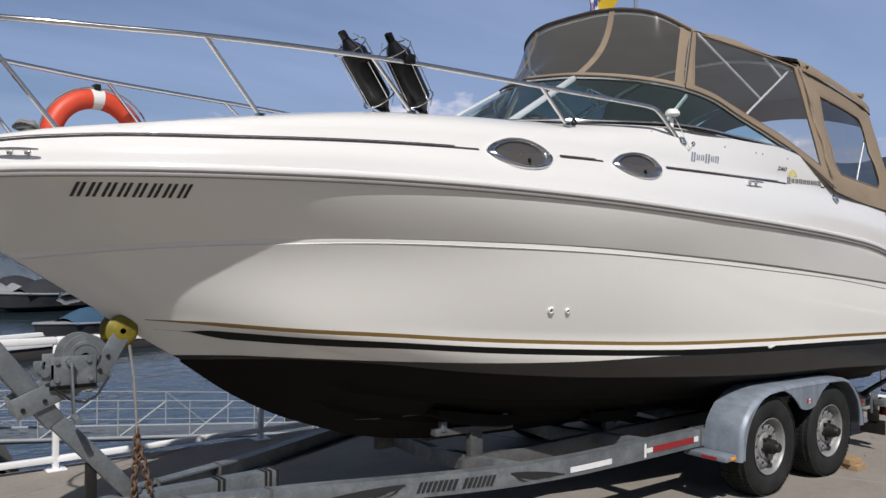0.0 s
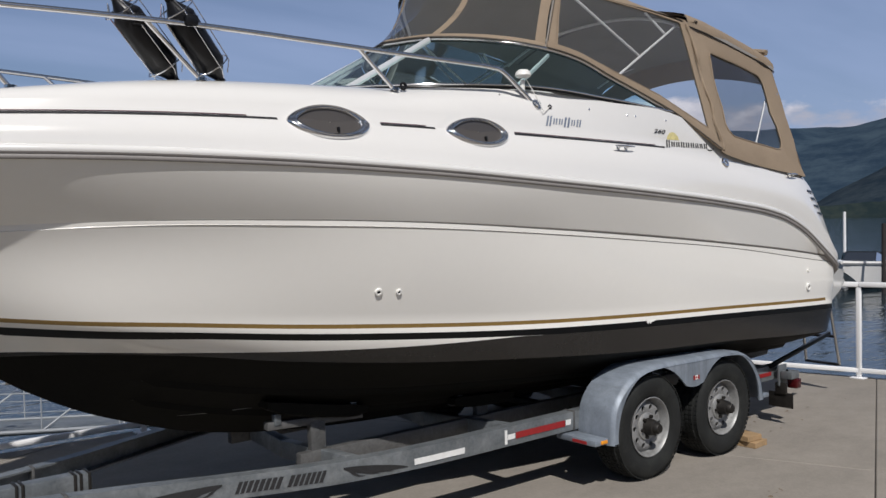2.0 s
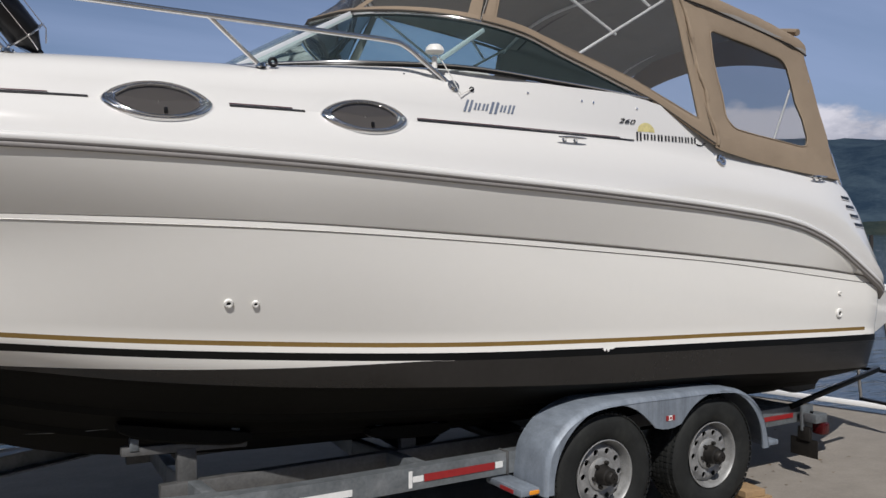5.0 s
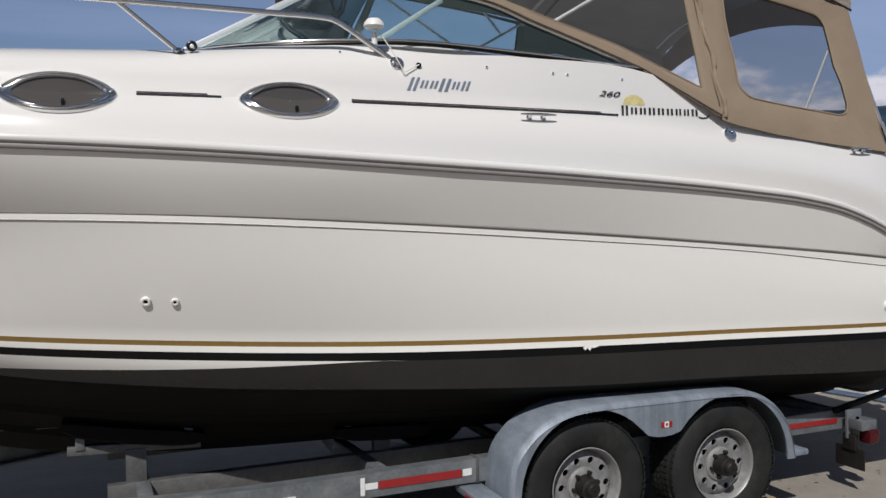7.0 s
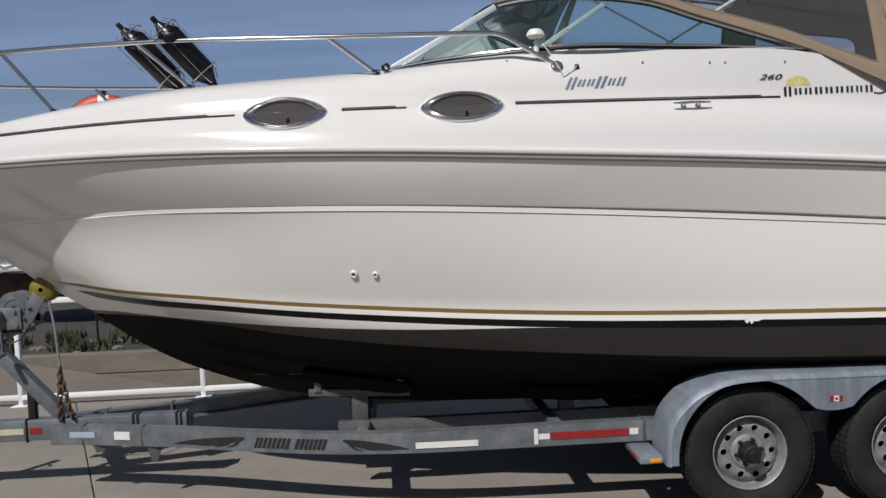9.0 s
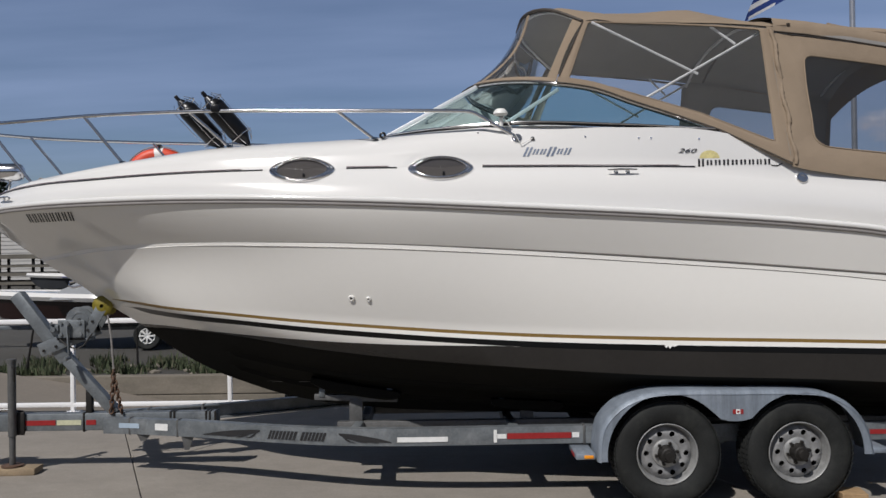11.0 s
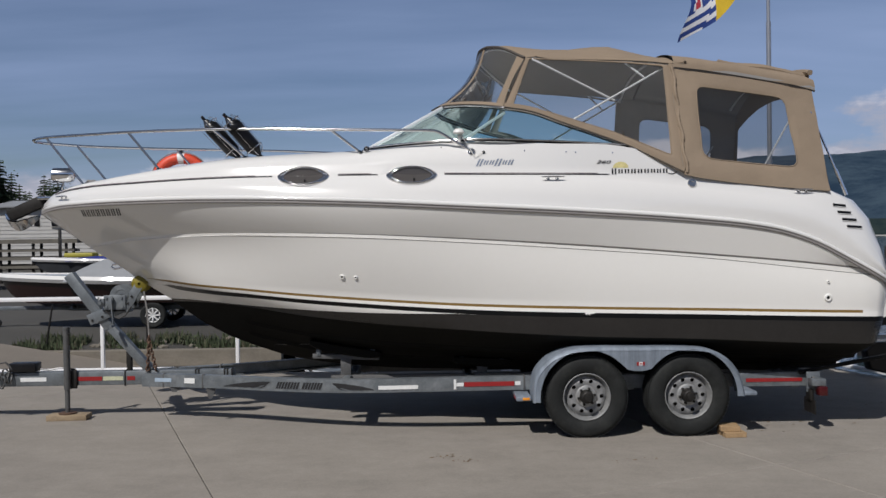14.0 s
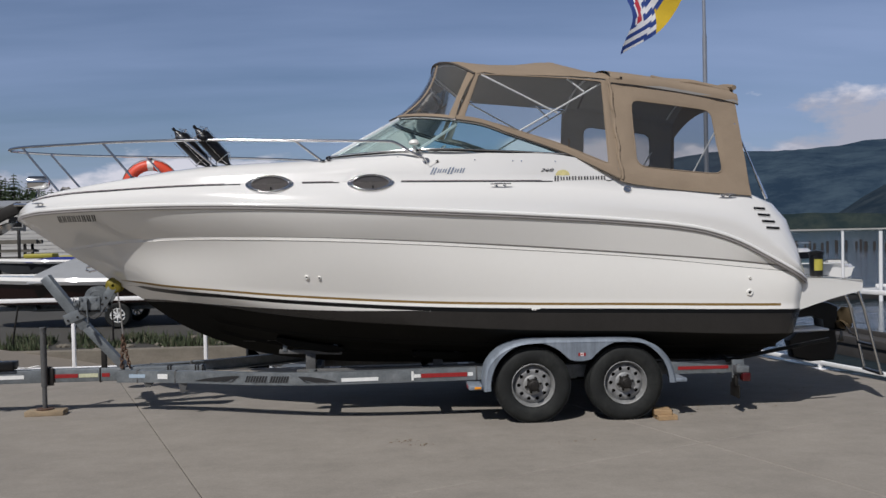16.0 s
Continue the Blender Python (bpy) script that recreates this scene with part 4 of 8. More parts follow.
# ---- portholes ----
for n_port, (cx, cz, w, h) in enumerate(((-2.4565, 2.318, 0.467, 0.182), (-1.501, 2.312, 0.454, 0.176))):
    for s in (1, -1):

        def oval(k, out, n=48):
            ring = []
            for i in range(n):
                q = 2 * math.pi * i / n
                a = math.cos(q)
                x = w / 2 * k * a
                z = h / 2 * k * math.copysign(max(0.0, 1 - abs(a) ** 2.1) ** 0.64, math.sin(q))
                p, nn = side(cx + x, cz + z, 0)
                p = p + nn * out
                ring.append(Vector((p.x, s * p.y, p.z)))
            return ring + [ring[0]]

        kz = h / w
        g = Geo()
        g.grid([oval(1.0, 0.0), oval(0.985, 0.012), oval(0.95, 0.018), oval(0.90, 0.016), oval(0.885, 0.008)])
        g.grid([oval(0.885, 0.008), oval(0.87, 0.016), oval(0.82, 0.019), oval(0.76, 0.014), oval(0.745, 0.0)])
        bezel = g.done("porthole", M["chrome"], boat, "polished oval porthole", smooth=60)
        g = Geo()
        g.grid([oval(0.77, 0.006), oval(0.4, 0.006), oval(0.02, 0.006)])
        g.done("porthole_glass", M["smoke"], bezel, "smoked glass")
        g = Geo()
        p, nn = side(cx + 0.02, cz - h * 0.26, 0.012)
        g.box((p.x - 0.007, s * p.y - 0.008, p.z - 0.014), (p.x + 0.007, s * p.y + 0.008, p.z + 0.014), bevel=0.003)
        g.done("latch", M["blackplastic"], bezel)


# ---- boat fittings ----
def strip_on_side(points, w, out, geo, mat=0):
    """A thin raised strip on the port side through (x, z) points."""
    rows = []
    for (x, z), (x2, z2) in zip(points, points[1:] + [points[-1]]):
        a, n = side(x, z - w / 2, 0.0)
        b, _ = side(x, z + w / 2, 0.0)
        rows.append([a + n * 0.0005, a + n * out, b + n * out, b + n * 0.0005])
    geo.grid(rows, mat=mat)


def pin_z(x):
    return lerp(2.3206, 2.2995, (x + 1.24) / 1.453) if x > -1.24 else hermite(PIN, x)[1]


for x0, x1 in ((-5.02, -2.735), (-2.15, -1.80), (-1.215, 0.222)):
    n = max(6, int((x1 - x0) / 0.05))
    xs = [lerp(x0, x1, i / n) for i in range(n + 1)]
    g = Geo()
    strip_on_side([(x, pin_z(x) - 0.003) for x in xs], 0.009, 0.004, g)
    strip_on_side([(x, pin_z(x) + 0.0085) for x in xs[: -max(1, len(xs) // 14)]], 0.004, 0.003, g, 1)
    g.done("accent_stripe", [M["decal"], M["maroon"]], boat, "thin dark accent stripe")


def ring_fitting(name, x, z, r, mat, parent, hole=True, proud=0.012):
    p, n = side(x, z)
    u = n.cross(Vector((0, 0, 1))).normalized()
    w = u.cross(n)
    g = Geo()
    rows = []
    prof = [(r, 0), (r, proud * 0.6), (r * 0.85, proud), (r * 0.5, proud), (r * 0.42, proud * 0.4)]
    for k, h in prof:
        rows.append([p + n * h + u * (k * math.cos(q)) + w * (k * math.sin(q)) for q in (2 * math.pi * i / 20 for i in range(21))])
    g.grid(rows)
    ob = g.done(name, mat, parent)
    g = Geo()
    q = [p + n * (proud * 0.42) + u * (r * 0.43 * math.cos(a)) + w * (r * 0.43 * math.sin(a)) for a in (2 * math.pi * i / 16 for i in range(16))]
    g.add(q, [list(range(16))])
    g.done("drain_hole" if hole else "lens", M["black"] if hole else M["chrome"], ob)
    return ob


ring_fitting("through_hull_drain", -2.134, 1.43, 0.0225, M["whiteplastic"], boat)
ring_fitting("through_hull_drain", -2.013, 1.424, 0.0175, M["whiteplastic"], boat)
ring_fitting("through_hull_drain", 2.10, 1.197, 0.034, M["whiteplastic"], boat)
ring_fitting("through_hull_drain", 2.105, 1.335, 0.014, M["whiteplastic"], boat)
ring_fitting("courtesy_light", 0.935, 2.205, 0.04, M["chrome"], boat, hole=False, proud=0.018)
# bow eye
g = Geo()
g.tube([(-4.53, 0.0, 1.55), (-4.575, 0.0, 1.54), (-4.585, 0, 1.515), (-4.55, 0, 1.495), (-4.48, 0, 1.51)], 0.01, 8)
g.done("bow_eye", M["chrome"], boat, "stainless bow eye")


def cleat(x, z, length, parent):
    g = Geo()
    p, n = side(x, z)
    t = (side(x + 0.05, z)[0] - side(x - 0.05, z)[0]).normalized()
    for d in (-0.22, 0.22):
        a = p + t * (d * length * 0.9)
        g.tube([a, a + n * 0.035], 0.008, 8)
        g.tube([a, a + n * 0.006], 0.015, 10)
    g.tube([p + t * (length * (i / 8 - 0.5)) + n * (0.038 - 0.004 * abs(i - 4) / 4) for i in range(9)], [0.004, 0.0055, 0.0068, 0.0072, 0.0072, 0.0072, 0.0068, 0.0055, 0.004], 8)
    return g.done("cleat", M["chrome"], parent, "stainless mooring cleat")


cleat(-0.28, 2.262, 0.2, boat)
cleat(1.90, 2.128, 0.17, boat)
cleat(-4.86, 2.20, 0.2, boat)

# engine-room vents: dark slots near the stern
for i in range(4):
    t = i / 3
    x0, z0 = lerp(2.165, 2.27, t), lerp(2.005, 1.815, t)
    L = lerp(0.125, 0.15, t)
    g = Geo()
    rows = []
    for k in range(7):
        x = x0 + L * k / 6
        zz = z0 - 0.01 * k / 6
        a, n = side(x, zz - 0.011)
        b, _ = side(x, zz + 0.011)
        rows.append([a + n * 0.003, b + n * 0.003])
    g.grid(rows)
    slot = g.done("vent_slot", M["black"], boat, "dark vent slot")
    g = Geo()
    lip = []
    for k in range(7):
        x = x0 + L * k / 6
        zz = z0 - 0.01 * k / 6 - 0.015
        p, n = side(x, zz)
        lip.append(p + n * 0.003)
    g.tube(lip, 0.0035, 6)
    g.done("vent_lip", M["gelcoat"], slot)

# plugs along the windshield base
for x, z in ((-1.24, 2.56), (-0.51, 2.517), (-0.15, 2.5), (-0.068, 2.497), (0.255, 2.486)):
    p, n = side(x, z)
    g = Geo()
    g.tube([p, p + n * 0.006], 0.006, 8)
    g.done("snap_stud", M["chrome"], boat)


# lettering as plain bars, and model figures
def bars(name, x0, z0, widths, gap, h, mat, label, lean=0.0, out=0.003, cells=None):
    """A row of letter-sized marks, each of two slim upright bars."""
    x = x0
    for i, w in enumerate(widths):
        hh = h * (cells[i] if cells else 1)
        for o in (0.0, 0.62):
            g = Geo()
            rows = []
            for k in range(2):
                xx = x + w * (o + 0.34 * k)
                pa, n = side(xx - lean * hh / 2, z0 - hh / 2)
                pb, _ = side(xx + lean * hh / 2, z0 + hh / 2)
                rows.append([pa + n * 0.0005, pa + n * out, pb + n * out, pb + n * 0.0005])
            g.grid(rows)
            g.done(name, mat, boat, label)
        x += w + gap


bars("lettering_bar", -4.655, 2.045, [0.04] * 8, 0.0185, 0.06, M["decal"], "plain black lettering bar", lean=0.12)


def stroke(name, pts, r, mat, label):
    g = Geo()
    ps = []
    for x, z in pts:
        p, n = side(x, z)
        ps.append(p + n * 0.003)
    g.tube(ps, r, 6)
    return g.done(name, mat, boat, label)


# slanted silver-blue emblem bars under the windshield
bars("emblem_bar", -0.925, 2.416, [0.044, 0.036, 0.036, 0.05, 0.036, 0.04], 0.014, 0.05, M["silverdecal"], "slanted silver-blue emblem bar", lean=0.5, cells=[1.3, 0.75, 0.75, 1.3, 0.75, 0.95])
bars("lettering_bar", 0.243, 2.322, [0.042, 0.04, 0.04, 0.042, 0.042, 0.042, 0.038, 0.036, 0.042], 0.0155, 0.038, M["decal"], "plain dark lettering bar", cells=[1.35, 0.9, 0.9, 1.0, 0.9, 0.9, 0.9, 0.9, 1.0])
stroke("name_swash", [(0.735 + 0.0075 * k, 2.300 - 0.003 * k + 0.0004 * k * k) for k in range(11)], 0.0035, M["decal"], "dark curved swash")
M["sundisc"] = material("pale_yellow_decal", (0.6, 0.53, 0.24), 0.45, vary=0.25, scale=25)
g = Geo()
rows = []
for r in (0.002, 0.03, 0.055, 0.068):
    row = []
    for i in range(21):
        q = math.pi * i / 20
        p, n = side(0.322 + r * math.cos(q), 2.352 + 0.8 * r * math.sin(q))
        row.append(p + n * 0.0015)
    rows.append(row)
g.grid(rows)
g.done("half_sun_decal", M["sundisc"], boat, "pale yellow half-disc decal")
fig = bpy.data.curves.new("model_figures", "FONT")
fig.body = "260"
fig.size = 0.04
fig.shear = 0.35
fig.extrude = 0.001
p, n = side(0.108, 2.394)
fo = new("model_figures", fig)
fo.data.materials.append(M["decal"])
fo.parent = boat
fo.matrix_parent_inverse = Matrix.Translation(boat.location).inverted()
x_ax = (side(0.30, 2.395)[0] - side(0.12, 2.40)[0]).normalized()
z_ax = (n.cross(x_ax)).normalized()
z_ax = z_ax if z_ax.z > 0 else -z_ax
mm = Matrix((x_ax, z_ax, x_ax.cross(z_ax))).transposed().to_4x4()
fo.matrix_basis = Matrix.Translation(p + n * 0.005) @ mm @ Matrix.Diagonal((2.0, 1.0, 1.0, 1.0))
fo["label"] = "dark model figures"

# scraped patch at the boot stripe
g = Geo()
rng = random.Random(11)
base = [(-0.035, -0.006), (-0.02, -0.022), (-0.008, -0.008), (0.004, -0.026), (0.016, -0.010), (0.035, -0.012), (0.075, 0.002), (0.03, 0.004), (-0.01, 0.006)]
ps = []
for dx, dz in base:
    p, n = side(0.03 + dx, 1.092 + dz)
    ps.append(p + n * 0.004)
g.add(ps, [list(range(len(ps)))])
g.done("paint_chip", M["whiteplastic"], boat, "white scraped patch")

# ---- bow rail ----
TOPRAIL = [(-5.33, 0.0, 2.79), (-5.27, 0.16, 2.792), (-5.1, 0.33, 2.79), (-4.85, 0.47, 2.785), (-4.5, 0.60, 2.782), (-4.13, 0.73, 2.781), (-3.6, 0.85, 2.778), (-3.0, 0.95, 2.768), (-2.22, 1.055, 2.738), (-1.6, 1.13, 2.716), (-1.36, 1.15, 2.708), (-1.26, 1.152, 2.69), (-1.12, 1.14, 2.61), (-0.96, 1.112, 2.52)]


def rail_pts(keys, s, n=80):
    out = []
    ks = [(i, *k) for i, k in enumerate(keys)]
    for i in range(n + 1):
        x, y, z = hermite(ks, (len(keys) - 1) * i / n)
        out.append(Vector((x, -s * y, z)))
    return out


g = Geo()
pt = rail_pts(TOPRAIL, -1)[::-1] + rail_pts(TOPRAIL, 1)[1:]
g.tube(pt, 0.0135, 10)
rail_ob = g.done("bow_rail", M["chrome"], boat, "polished stainless bow rail")
for s in (1, -1):
    for a, b in (((-5.06, 0.355, 2.79), (-4.68, 0.385, 2.325)), ((-4.13, 0.73, 2.781), (-3.845, 0.735, 2.442)), ((-2.22, 1.055, 2.738), (-1.962, 1.022, 2.55)), ((-3.3, 0.90, 2.773), (-3.02, 0.87, 2.53))):
        g = Geo()
        A, B = Vector((a[0], -s * a[1], a[2])), Vector((b[0], -s * b[1], b[2] - 0.012))
        g.tube([A, B], 0.0115, 8)
        g.tube([B, B + Vector((0, 0, 0.014))], 0.026, 10)
        g.done("stanchion", M["chrome"], rail_ob)
g = Geo()
g.tube([(-1.905 + 0.017 * math.cos(q), -1.025, 2.566 + 0.017 * math.sin(q)) for q in (2 * math.pi * k / 16 for k in range(16))], 0.008, 8, closed=True)
g.done("rope_eye", M["blackplastic"], rail_ob, "black rope eye")
# bow roller bracket and light
g = Geo()
g.box((-5.28, -0.10, 2.20), (-4.95, 0.10, 2.235), bevel=0.01)
g.done("pulpit_plate", M["chrome"], boat, "stainless anchor plate")
g = Geo()
g.tube([(-5.02, -0.05, 2.23), (-5.06, -0.05, 2.30), (-5.03, -0.05, 2.385)], 0.013, 8)
spot = g.done("spotlight_stand", M["chrome"], boat, "chrome bow spotlight on a curved stand")
g = Geo()
g.lathe([(0.01, -0.135), (0.06, -0.13), (0.074, -0.12), (0.072, 0.03), (0.062, 0.06), (0.04, 0.075), (0.005, 0.08)], (-5.0, -0.05, 2.448), axis="x", steps=24)
g.done("spotlight", M["chrome"], spot, "round chrome spotlight housing")
g = Geo()
g.tube([(-1.08, -1.135, 2.60), (-1.08, -1.135, 2.66)], 0.014, 8)
g.lathe([(0.005, 0.03), (0.03, 0.028), (0.045, 0.012), (0.05, -0.006), (0.04, -0.016), (0.005, -0.018)], (-1.085, -1.145, 2.69), axis="z", steps=20)
g.done("radio_dome", M["whiteplastic"], boat, "small white antenna dome")
g = Geo()
p, n = side(-0.975, 2.515)
g.tube([p, p + n * 0.008], 0.034, 16)
g.tube([p + n * 0.008, p + n * 0.02], 0.022, 16)
g.done("rail_foot", M["chrome"], boat, "round stainless rail foot")
g = Geo()
p, n = side(-0.868, 2.507)
g.tube([p, p + n * 0.012], 0.013, 12)
plug = g.done("cable_plug", M["blackplastic"], boat, "black cable plug")
g = Geo()
g.tube([(-1.07, -1.15, 2.67), (-1.01, -1.165, 2.58), (-0.95, -1.185, 2.47), tuple(p + n * 0.012)], 0.003, 6)
g.done("antenna_cable", M["whiteplastic"], plug, "thin white antenna cable")

# ---- swim platform, sterndrive and ladder ----
g = Geo()
rows = []
for i in range(-16, 17):
    t = i / 16
    tip = 3.43 - 0.03 * t * t
    row = []
    for x, z in [(2.60, 1.0), (2.70, 1.027), (2.99, 1.102), (tip - 0.05, 1.162), (tip - 0.012, 1.172), (tip, 1.185), (tip + 0.004, 1.235), (tip - 0.006, 1.262), (tip - 0.03, 1.274), (2.99, 1.301), (2.71, 1.322), (2.60, 1.328)]:
        half = hermite([(2.6, 1.19), (2.72, 1.175), (3.0, 1.115), (3.3, 1.015), (3.38, 0.975), (3.44, 0.90)], x)[0]
        row.append(Vector((x, half * t, z)))
    rows.append(row)
g.grid(rows)
g.add(rows[0], [list(range(12))])
g.add(rows[-1], [list(range(12))[::-1]])
g.done("swim_platform", M["hullcoat"], boat, "white moulded swim platform", smooth=50)
drive = Geo()
prof = [(2.55, 0.98), (2.8, 1.03), (3.2, 1.02), (3.5, 0.98), (3.61, 0.93), (3.60, 0.82), (3.57, 0.72), (3.60, 0.62), (3.62, 0.45), (3.575, 0.32), (3.3, 0.31), (3.1, 0.36), (3.05, 0.55), (3.15, 0.64), (3.38, 0.64), (3.44, 0.70), (3.43, 0.79), (3.3, 0.835), (2.95, 0.80), (2.55, 0.72)]
rows = []
for y, k in ((-0.11, 0.94), (-0.085, 0.985), (0.0, 1.0), (0.085, 0.985), (0.11, 0.94)):
    cx, cz = 3.3, 0.74
    rows.append([Vector((cx + (x - cx) * k, y * (1.0 if z > 0.66 else 0.6), cz + (z - cz) * k)) for x, z in prof + prof[:1]])
drive.grid(rows)
drive.add(rows[0][:-1], [list(range(len(prof)))])
drive.add(rows[-1][:-1], [list(range(len(prof)))[::-1]])
drive_ob = drive.done("sterndrive", M["blackplastic"], boat, "black sterndrive leg", smooth=35)
g = Geo()
g.box((3.38, -0.14, 0.655), (3.66, 0.14, 0.675), bevel=0.008)
g.done("cavitation_plate", M["blackplastic"], drive_ob)
g = Geo()
for k in range(4):
    a = math.pi / 2 * k + 0.4
    rows = []
    for i in range(7):
        r = 0.03 + 0.19 * i / 6
        w = 0.095 * math.sin(math.pi * (0.25 + 0.7 * i / 6))
        row = []
        for j in (-1, -0.3, 0.3, 1):
            ang = a + j * w / r * 0.9
            row.append(Vector((3.70 + 0.055 * j + 0.01 * i / 6, r * math.cos(ang), 0.71 + r * math.sin(ang))))
        rows.append(row)
    g.grid(rows)
    g.grid([[p + Vector((0.006, 0, 0)) for p in row] for row in rows])
g.lathe([(0.004, -0.10), (0.05, -0.09), (0.055, 0.06), (0.03, 0.10), (0.004, 0.11)], (3.70, 0, 0.71), axis="x", steps=16)
M["bronze"] = material("worn_propeller_bronze", (0.15, 0.115, 0.07), 0.45, 0.6, vary=0.25, scale=15)
g.done("propeller", M["bronze"], drive_ob, "worn bronze propeller", smooth=60)
g = Geo()
g.box((2.6, -0.78, 0.745), (3.14, -0.45, 0.767), bevel=0.006)
g.done("trim_tab", M["satin"], boat, "pale grey trim tab")
g = Geo()
for y0, y1, top, foot in ((-0.44, -0.412, 3.55, 3.715), (-0.745, -0.776, 3.53, 3.684)):
    g.tube([(3.36, y0, 1.19), (3.47, y0, 1.14), (top, y0, 0.96), (foot, y1, 0.285)], 0.015, 10)
ladder_ob = g.done("swim_ladder", M["chrome"], boat, "steel swim ladder folded down")
g = Geo()
for a, b in (((3.684, -0.78, 0.285), (3.715, -0.408, 0.285)), ((3.618, -0.766, 0.575), (3.652, -0.42, 0.57))):
    g = Geo()
    g.beam(a, b, 0.05, 0.026, bevel=0.006)
    g.done("rung", M["blackplastic"], ladder_ob, "black rubber ladder rung")

# ---- boat fenders in wire holders on the rail, life ring ----
def boat_fender(name, a, b):
    a, b = Vector(a), Vector(b)
    d = (b - a).normalized()
    L = (b - a).length
    ob = thing(name, tuple(b), "black rubber boat fender in a wire holder on the rail", "boat fender", "fenders on the bow rail")
    g = Geo()
    R = 0.072
    prof = [(0.02, 0.0), (0.03, 0.02), (0.045, 0.045), (R, 0.085), (R, L - 0.085), (0.045, L - 0.045), (0.03, L - 0.02), (0.02, L)]
    u = d.cross(Vector((0, 1, 0))).normalized()
    w = d.cross(u)
    rows = []
    for r, h in prof:
        rows.append([a + d * h + u * (r * math.cos(q)) + w * (r * math.sin(q)) for q in (2 * math.pi * i / 24 for i in range(25))])
    g.grid(rows)
    body = g.done("fender_body", M["blackplastic"], ob, "glossy black fender body", smooth=50)
    for e, sg in ((a, -1), (b, 1)):
        g = Geo()
        g.box((-0.022, -0.014, -0.035), (0.022, 0.014, 0.03), bevel=0.01)
        q = d.to_track_quat("Z", "Y").to_matrix()
        g.v = [q @ v + e + d * (0.012 * sg) for v in g.v]
        g.done("fender_eye", M["blackplastic"], ob)
    g = Geo()
    for k in range(5):
        q = 2 * math.pi * k / 5 + 0.4
        o = u * (0.09 * math.cos(q)) + w * (0.09 * math.sin(q))
        i = o * 0.55
        g.tube([a + d * 0.0 + i, a + d * 0.05 + o, a + d * (L - 0.06) + o, a + d * (L - 0.01) + i], 0.0025, 6)
    for h, r in ((0.05, 0.09), (L - 0.08, 0.09)):
        g.tube([a + d * h + u * (r * math.cos(q)) + w * (r * math.sin(q)) for q in (2 * math.pi * i / 24 for i in range(24))], 0.004, 6, closed=True)
    g.done("wire_holder", M["chrome"], ob, "stainless wire holder")
    g = Geo()
    c = a + d * (L * 0.28)
    g.box(tuple(c - Vector((0.03, 0.10, 0.026))), tuple(c + Vector((0.03, -0.02, 0.026))), bevel=0.008)
    g.done("rail_clamp", M["blackplastic"], ob)
    return ob


boat_fender("boat_fender", (-3.40, -0.80, 2.872), (-3.105, -0.745, 2.535))
boat_fender("boat_fender", (-3.177, -0.895, 2.879), (-2.898, -0.815, 2.545))
ring = thing("life_ring", (-4.14, 0.93, 2.16), "orange life ring with white bands on the far bow rail", "life ring")
g = Geo()
cc, R = Vector((-4.14, 0.93, 2.43)), 0.27
circ = [cc + Vector((R * math.cos(q), 0.10 * math.cos(q) * 0.3, R * math.sin(q))) for q in (2 * math.pi * i / 48 for i in range(48))]
g.tube(circ, 0.062, 12, closed=True)
g.done("ring_body", M["lifering"], ring, "orange ring body", smooth=70)
for q0 in (math.pi / 2, math.pi, 0, -math.pi / 2):
    g = Geo()
    g.tube([cc + Vector((R * math.cos(q0 + d), 0.03 * math.cos(q0 + d), R * math.sin(q0 + d))) for d in [(-0.13 + 0.26 * i / 6) for i in range(7)]], 0.0645, 12)
    g.done("white_band", M["whitetape"], ring, "white band", smooth=70)
g = Geo()
g.tube([cc + Vector((0.34 * math.cos(q), -0.03, 0.34 * math.sin(q) + (0.0 if abs(math.sin(2 * q)) > 0.3 else -0.012))) for q in (2 * math.pi * i / 40 for i in range(40))], 0.006, 6, closed=True)
g.done("grab_line", M["rope"], ring)
g = Geo()
g.box(tuple(cc + Vector((-0.02, -0.05, 0.32))), tuple(cc + Vector((0.02, 0.03, 0.36))), bevel=0.008)
g.done("ring_clip", M["blackplastic"], ring)
# coil of line and anchor chain on the foredeck
rope = thing("rope_coil", (-4.75, -0.05, 2.345), "grey coil of rope lying on the foredeck", "rope")
g = Geo()
pts = []
for i in range(90):
    q = 2 * math.pi * i / 18
    r = 0.06 - 0.0003 * i
    pts.append((-4.75 + r * math.cos(q), -0.05 + r * 0.8 * math.sin(q), 2.355 + 0.0004 * i + 0.004 * math.sin(i)))
g.tube(pts, 0.008, 6)
g.done("coil", M["rope"], rope)

# anchor held in the bow roller
anchor = thing("anchor", (-5.45, 0.0, 2.0), "polished plough anchor with a dark shank at the bow roller", "anchor")
g = Geo()
for dy in (-0.03, 0.03):
    g.beam((-5.24, dy, 2.205), (-5.60, dy, 2.045), 0.014, 0.115, bevel=0.004)
g.beam((-5.10, 0, 2.235), (-5.60, 0, 2.055), 0.05, 0.07, bevel=0.006)
g.done("shank", M["iron"], anchor, "dark steel anchor shank")
g = Geo()
keys = [(-5.64, 2.055, 0.015), (-5.60, 1.955, 0.06), (-5.51, 1.89, 0.10), (-5.41, 1.925, 0.085), (-5.345, 1.975, 0.055), (-5.29, 2.03, 0.012)]
rows = []
for i in range(16):
    x, z, w = hermite([(k, *v) for k, v in enumerate(keys)], 5 * i / 15)
    rows.append([Vector((x, w * c, z + 0.9 * w * abs(c))) for c in (-1, -0.5, 0, 0.5, 1)])
g.grid(rows)
g.grid([[p + Vector((0, 0, 0.012)) for p in row] for row in rows])
